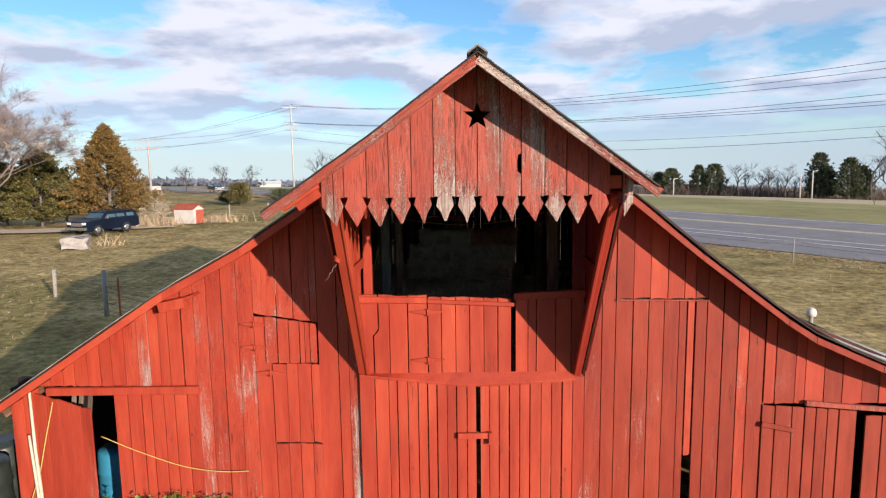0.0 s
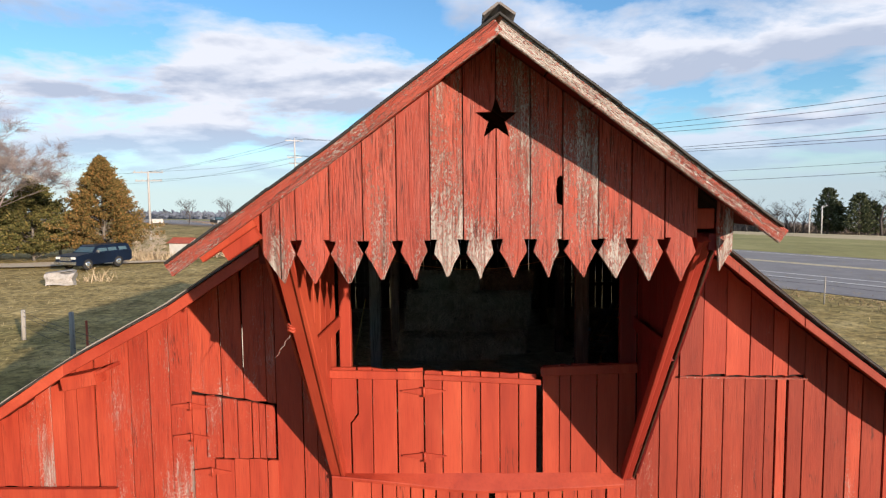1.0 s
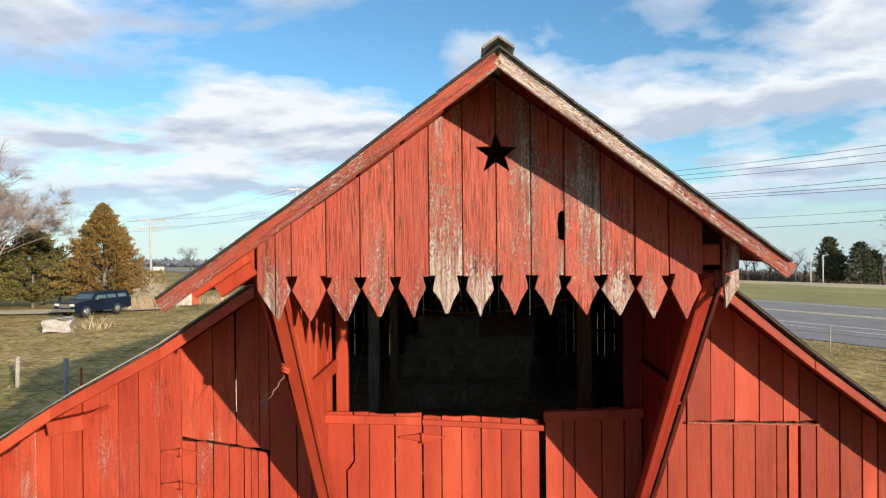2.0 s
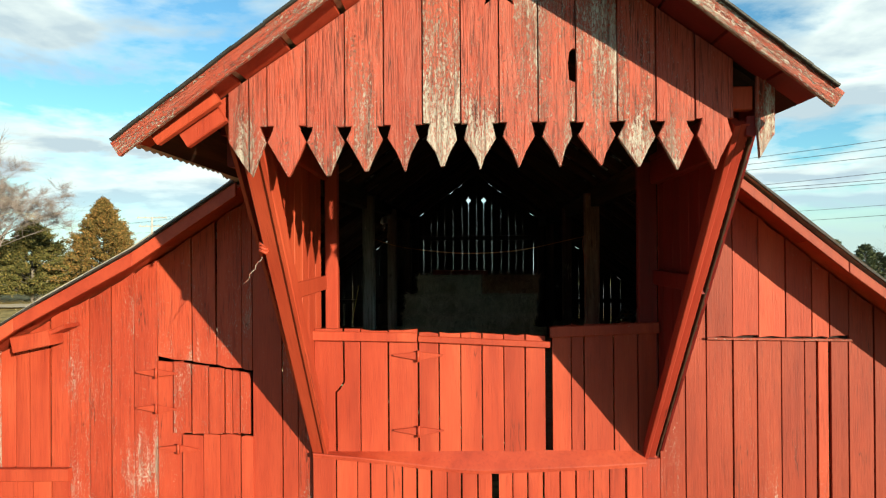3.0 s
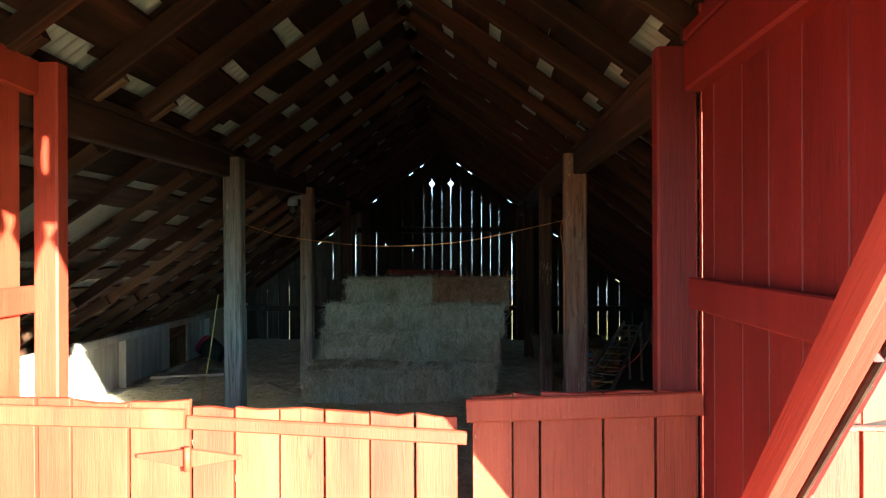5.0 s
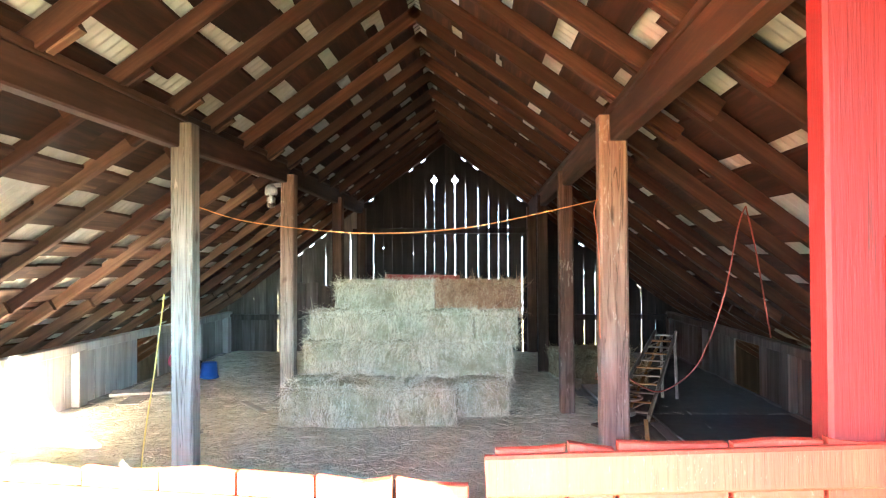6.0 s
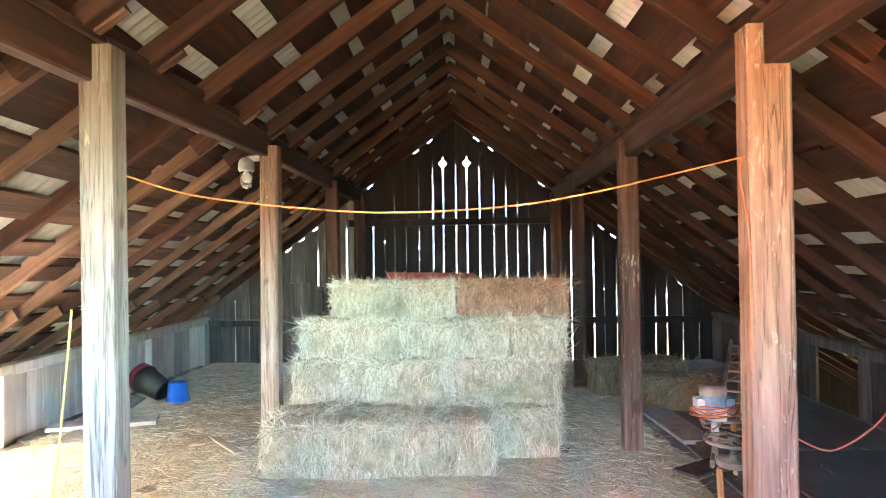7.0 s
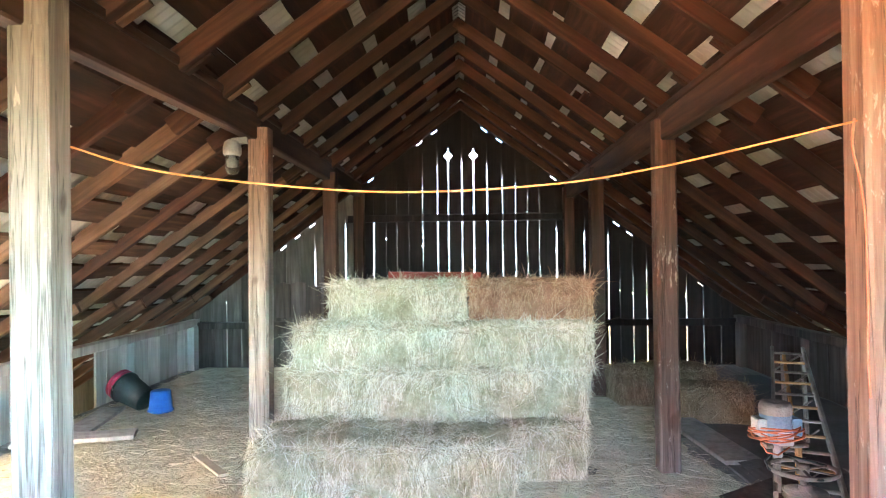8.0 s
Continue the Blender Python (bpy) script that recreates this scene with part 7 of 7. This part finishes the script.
def vehicle(at, turn, label, paint, length=4.9, roof_h=1.66, box=True):
    """A pickup with a capped bed, nose towards -x."""
    car = thing("pickup_truck", label, "vehicle", at, turn=turn)
    L = length

    def body(poly, w0, w1, name, mat, parent=car):
        """Side outline between two half widths, the upper edge drawn in."""
        zs = [p[1] for p in poly]
        lo, hi = min(zs), max(zs)
        half = lambda z: w0 + (w1 - w0) * (z - lo) / max(hi - lo, 0.01)
        k = len(poly)
        g = Geo()
        g.v = [(x, -half(z), z) for x, z in poly] + [(x, half(z), z) for x, z in poly]
        g.f = [tuple(range(k)), tuple(range(2 * k - 1, k - 1, -1))] + [(i, k + i, k + (i + 1) % k, (i + 1) % k) for i in range(k)]
        return part(name, g, mat, parent)

    b = body([(0.02, 0.42), (0.05, 0.80), (0.12, 0.98), (0.55, 1.06), (1.35, 1.10), (L - 0.1, 1.10), (L, 1.02), (L, 0.45), (L - 0.2, 0.36), (0.2, 0.34)], 0.93, 0.95, "body", paint)
    body([(1.30, 1.09), (1.85, roof_h - 0.06), (2.05, roof_h), (L - 0.35, roof_h - (0 if box else 0.5)), (L - 0.12, roof_h - 0.08 if box else 1.15), (L - 0.06, 1.09)], 0.92, 0.74, "cab", paint)
    body([(1.38, 1.13), (1.84, roof_h - 0.12), (1.90, roof_h - 0.12), (1.50, 1.13)], 0.80, 0.66, "windscreen", GLASS_DARK).location = (-0.05, 0, 0.01)
    for s in (-1, 1):
        for xa, xb, xc, xd in ((1.62, 2.00, 2.55, 2.55), (2.65, 2.65, 3.35, 3.35), (3.55, 3.55, L - 0.42, L - 0.36)):
            g = Geo()
            y0, y1 = s * 0.915, s * 0.775
            g.add([(xa, y0, 1.16), (xb, y1, roof_h - 0.12), (xc, y1, roof_h - 0.12), (xd, y0, 1.16), (xa, y0 - s * 0.03, 1.16), (xb, y1 - s * 0.03, roof_h - 0.12), (xc, y1 - s * 0.03, roof_h - 0.12), (xd, y0 - s * 0.03, 1.16)], [(0, 1, 2, 3), (7, 6, 5, 4), (0, 4, 5, 1), (1, 5, 6, 2), (2, 6, 7, 3), (3, 7, 4, 0)])
            part("side_window", g, GLASS_DARK, car)
        part("mirror", Geo().box((1.68, s * 1.02, 1.20), (0.12, 0.16, 0.16)), CHROME, car)
        part("headlight", Geo().box((0.04, s * 0.68, 0.86), (0.06, 0.34, 0.16)), LAMP_GLASS, car)
        for x in (0.95, L - 1.15):
            wh = part("wheel", Geo(smooth=True).lathe([(0.20, -0.11), (0.33, -0.12), (0.37, -0.08), (0.37, 0.08), (0.33, 0.12), (0.20, 0.11)], (x, s * 0.84, 0.37), (0, 1, 0), 24), TYRE, car)
            part("rim", Geo(smooth=True).lathe([(0.0, -0.09), (0.08, -0.10), (0.20, -0.115), (0.21, 0.0), (0.20, 0.115), (0.08, 0.10), (0.0, 0.09)], (x, s * 0.84, 0.37), (0, 1, 0), 20), CHROME, wh)
    part("grille", Geo().box((0.03, 0, 0.80), (0.05, 0.95, 0.24)), CHROME, car)
    part("bumper", Geo().box((-0.04, 0, 0.52), (0.14, 1.86, 0.18)), CHROME, car)
    part("bumper", Geo().box((L + 0.04, 0, 0.52), (0.14, 1.80, 0.16)), CHROME, car)
    return car


vehicle((-27.0, 35.6, 0.0), 72, "dark blue pickup with capped bed parked by the cedars", CAR_BLUE, length=4.6, roof_h=1.6)
vehicle((-49.5, 119.5, land(-49.5, 119.5) + 0.10), 128, "dark pickup on the highway", CAR_BLUE, box=False)

# drive in front of the cedars
g = Geo()
for i in range(21):
    t = i / 20
    c = Vector((-60 + 37 * t, 33 + 9 * t, 0.03))
    w = (2.0 + 0.4 * math.sin(i * 1.7)) * (1 - t ** 6 * 0.8)
    g.v += [(c.x, c.y - w, c.z), (c.x, c.y + w, c.z)]
g.f = [(2 * i, 2 * i + 2, 2 * i + 3, 2 * i + 1) for i in range(20)]
tagged(part("drive", g, speckled("gravel", [(0.3, (0.40, 0.32, 0.22)), (0.7, (0.62, 0.52, 0.38))], 0.8, strength=0.5)), "pale gravel farm drive", "drive", kind="structure")

# dented white box
DENT = speckled("dented_white_metal", [(0.3, (0.09, 0.075, 0.06)), (0.42, (0.22, 0.205, 0.19)), (0.55, (0.34, 0.325, 0.31)), (0.68, (0.13, 0.085, 0.06))], 2.4, rough=0.55)
tank = thing("metal_box", "dented white metal box lying in the grass", "metal box", (-22.9, 28.9, 0), turn=24)


def crumpled(sx, sy, sz, seed, dent):
    """An open-meshed box pushed in and out by dents."""
    g = Geo()
    n = 8
    for axis in range(3):
        for e in (-1, 1):
            base = len(g.v)
            for i in range(n + 1):
                for k in range(n + 1):
                    u, v = i / n * 2 - 1, k / n * 2 - 1
                    p = Vector(((e, u, v), (u, e, v), (u, v, e))[axis])
                    q = Vector((p.x * sx / 2, p.y * sy / 2, p.z * sz / 2))
                    q += Vector((noise.noise(q * 2.3 + Vector((seed, 0, 0))), noise.noise(q * 2.3 + Vector((0, seed, 0))), noise.noise(q * 2.0 + Vector((0, 0, seed))))) * dent
                    g.v.append((q.x, q.y, q.z + sz / 2))
            for i in range(n):
                for k in range(n):
                    a = base + i * (n + 1) + k
                    quad = (a, a + 1, a + n + 2, a + n + 1)
                    g.f.append(quad if (e > 0) == (axis != 1) else quad[::-1])
    return g


part("shell", crumpled(1.35, 0.95, 0.66, 3.0, 0.14), DENT, tank)
part("bent_lid", Geo().bar((-0.66, -0.3, 0.70), (0.62, 0.15, 0.80), 0.62, 0.03), CAST, tank, "grey bent lid")
part("bent_flap", Geo().bar((0.62, -0.5, 0.25), (0.80, -0.1, 0.66), 0.45, 0.03, up=(1, 0, 0)), CAST, tank, "grey bent side panel")

# little white shed with a red roof
WHITE_WASH = speckled("whitewash", [(0.3, (0.40, 0.385, 0.36)), (0.7, (0.60, 0.58, 0.55))], 2.0, rough=0.8)
RUST_RED = speckled("rusty_red_metal", [(0.3, (0.26, 0.05, 0.03)), (0.7, (0.42, 0.10, 0.055))], 2.0, rough=0.6)
shed = thing("shed", "small whitewashed shed with a rusty red metal roof", "shed", (-23.1, 45.2, 0), turn=-14)
part("wall", Geo().bar((-1.15, 0, 0.6), (0.75, 0, 0.6), 1.3, 1.2), WHITE_WASH, shed)
part("roof", Geo().bar((-1.28, -0.36, 1.38), (0.86, -0.36, 1.38), 0.95, 0.04, up=(0, -0.42, 0.9)), RUST_RED, shed)
part("roof", Geo().bar((-1.28, 0.36, 1.38), (0.86, 0.36, 1.38), 0.95, 0.04, up=(0, 0.42, 0.9)), RUST_RED, shed)
part("gable", Geo().prism([(-0.64, 1.19), (0.64, 1.19), (0.0, 1.50)], (0.74, 0, 0), (0, 1, 0), (0, 0, 1), (1, 0, 0), 0.04), WHITE_WASH, shed)
part("door", Geo().box((0.77, 0.12, 0.56), (0.05, 0.95, 1.1)), RUST_RED, shed)

# fences
FENCE_GREY = timber("fence_grey", (0.15, 0.135, 0.12), (0.25, 0.235, 0.21), (0.36, 0.34, 0.31))


def fence(posts, h, label, wires=(0.45, 0.8, 0.95), rad=0.07):
    """Posts and wires; h is one height or one for each post."""
    f = thing("fence", label, "fence", posts[0])
    o = Vector(posts[0])
    for i, p in enumerate(posts):
        q = Vector(p) - o
        top = h[i] if isinstance(h, tuple) else h * rnd.uniform(0.92, 1.05)
        part("fence_post", Geo(smooth=True).tube([q + Vector((0, 0, -0.1)), q + Vector((rnd.uniform(-0.04, 0.04), 0, top))], [rad, rad * 0.9], 8), FENCE_GREY, f)
    for a, b in zip(posts, posts[1:]):
        for z in wires:
            part("fence_wire", Geo().tube([Vector(a) - o + Vector((0, 0, z)), (Vector(a) + Vector(b)) / 2 - o + Vector((0, 0, z - 0.05)), Vector(b) - o + Vector((0, 0, z))], 0.006, 4), WIRE, f)


fence([(-15.2, 15.1, 0), (-11.5, 12.0, 0), (-8.6, 9.9, 0)], (1.0, 1.48, 1.3), "old grey post and wire fence behind the barn", rad=0.075)
steel_post = part("steel_post", Geo().bar((0, 0, 0), (0, 0, 1.25), 0.05, 0.05, up=(0, 1, 0)), RUST_RED)
steel_post.location = (-11.0, 11.9, 0)
tagged(steel_post, "thin red steel fence post", "post")
fence([(-20.6, 47.2, 0), (-17.6, 48.6, 0), (-14.0, 50.0, 0), (-10.0, 51.5, 0)], 1.4, "leaning wooden post fence beside the shed", rad=0.08)
pts = [ROAD_O + ROAD_D * s - ROAD_N * 3.0 for s in range(-26, 34, 7)]
fence([(p.x, p.y, 0) for p in pts], 1.2, "thin wire fence along the highway verge", rad=0.03)
# far buildings and lamp posts
bld = thing("far_house", "white farm building far across the fields", "building", spot(-17.2, 440), turn=15)
part("wall", Geo().bar((-7, 0, 1.1), (7, 0, 1.1), 6, 2.2), WHITE_WASH, bld)
part("roof", Geo().bar((-7.4, -1.7, 2.9), (7.4, -1.7, 2.9), 4.2, 0.2, up=(0, -0.42, 0.9)), GREY_E, bld)
part("roof", Geo().bar((-7.4, 1.7, 2.9), (7.4, 1.7, 2.9), 4.2, 0.2, up=(0, 0.42, 0.9)), GREY_E, bld)
sgn = thing("road_sign", "white rectangular roadside board", "sign", spot(-26.2, 150))
part("panel", Geo().box((0, 0, 1.1), (2.4, 0.1, 0.8)), WHITE_WASH, sgn)
part("leg", Geo().box((-1.2, 0.1, 0.5), (0.15, 0.15, 1.0)), FENCE_GREY, sgn)
part("leg", Geo().box((1.2, 0.1, 0.5), (0.15, 0.15, 1.0)), FENCE_GREY, sgn)
rl = thing("far_shed", "low red-brown shed among trees across the highway", "building", spot(18.4, 205), turn=-15)
part("wall", Geo().bar((-2.5, 0, 1.3), (2.5, 0, 1.3), 3.5, 2.6), RUST_RED, rl)
part("roof", Geo().bar((-2.8, 0, 2.9), (2.8, 0, 2.9), 4.2, 0.5), RUST_RED, rl)
van = thing("parked_trailer", "white box trailer parked across the highway", "trailer", spot(29.4, 215), turn=-10)
part("shell", Geo().bar((-3.6, 0, 1.3), (3.6, 0, 1.3), 2.4, 1.9), WHITE_WASH, van)
for x in (-2.2, 2.2):
    part("wheel", Geo(smooth=True).lathe([(0.0, -1.2), (0.38, -1.2), (0.38, 1.2), (0.0, 1.2)], (x, 0, 0.38), (0, 1, 0), 14), TYRE, van)
for brg, dist, h in ((27.5, 180, 6.6), (26.7, 185, 6.0), (17.4, 190, 4.4)):
    lp = thing("street_lamp", "slim pale pole across the highway", "lamp post", spot(brg, dist), group="far lamp posts")
    part("pole", Geo(smooth=True).tube([(0, 0, -0.2), (0, 0, h)], [0.16, 0.12], 8), WHITE_WASH, lp)
    part("arm", Geo().bar((0, 0, h - 0.1), (1.2, 0, h + 0.1), 0.1, 0.1), WHITE_WASH, lp)

# tall dry weeds by the shed and the metal box
g, r = Geo(), random.Random(33)
for cx, cy, sx, sy, k in ((-25.6, 43.4, 1.3, 0.8, 900), (-20.9, 46.0, 1.0, 0.6, 420), (-21.6, 30.2, 0.5, 0.5, 60)):
    for _ in range(k):
        stalks(g, Vector((r.gauss(cx, sx), r.gauss(cy, sy), 0.0)), Vector((r.gauss(0, 0.35), r.gauss(0, 0.35), 1)), r.uniform(0.3, 1.15), r.uniform(0.015, 0.035), r, 0.4)
tagged(part("tall_weeds", g, straw_mat("dead_weed", [(0, (0.24, 0.17, 0.10)), (0.5, (0.42, 0.32, 0.20)), (1, (0.58, 0.47, 0.32))])), "tall dead tan weeds by the shed", "weeds", kind="stuff")
cap_post = thing("capped_post", "short post with a round white cap beyond the eave", "post", (8.34, 8.0, 0))
part("post", Geo(smooth=True).tube([(0, 0, -0.1), (0, 0, 0.9)], 0.05, 10), FENCE_GREY, cap_post)
part("cap", Geo(smooth=True).lathe([(0.0, 0.0), (0.10, 0.0), (0.12, 0.08), (0.10, 0.16), (0.05, 0.20), (0.0, 0.21)], (0, 0, 0.87), seg=16), WHITE_WASH, cap_post, "white rounded cap")
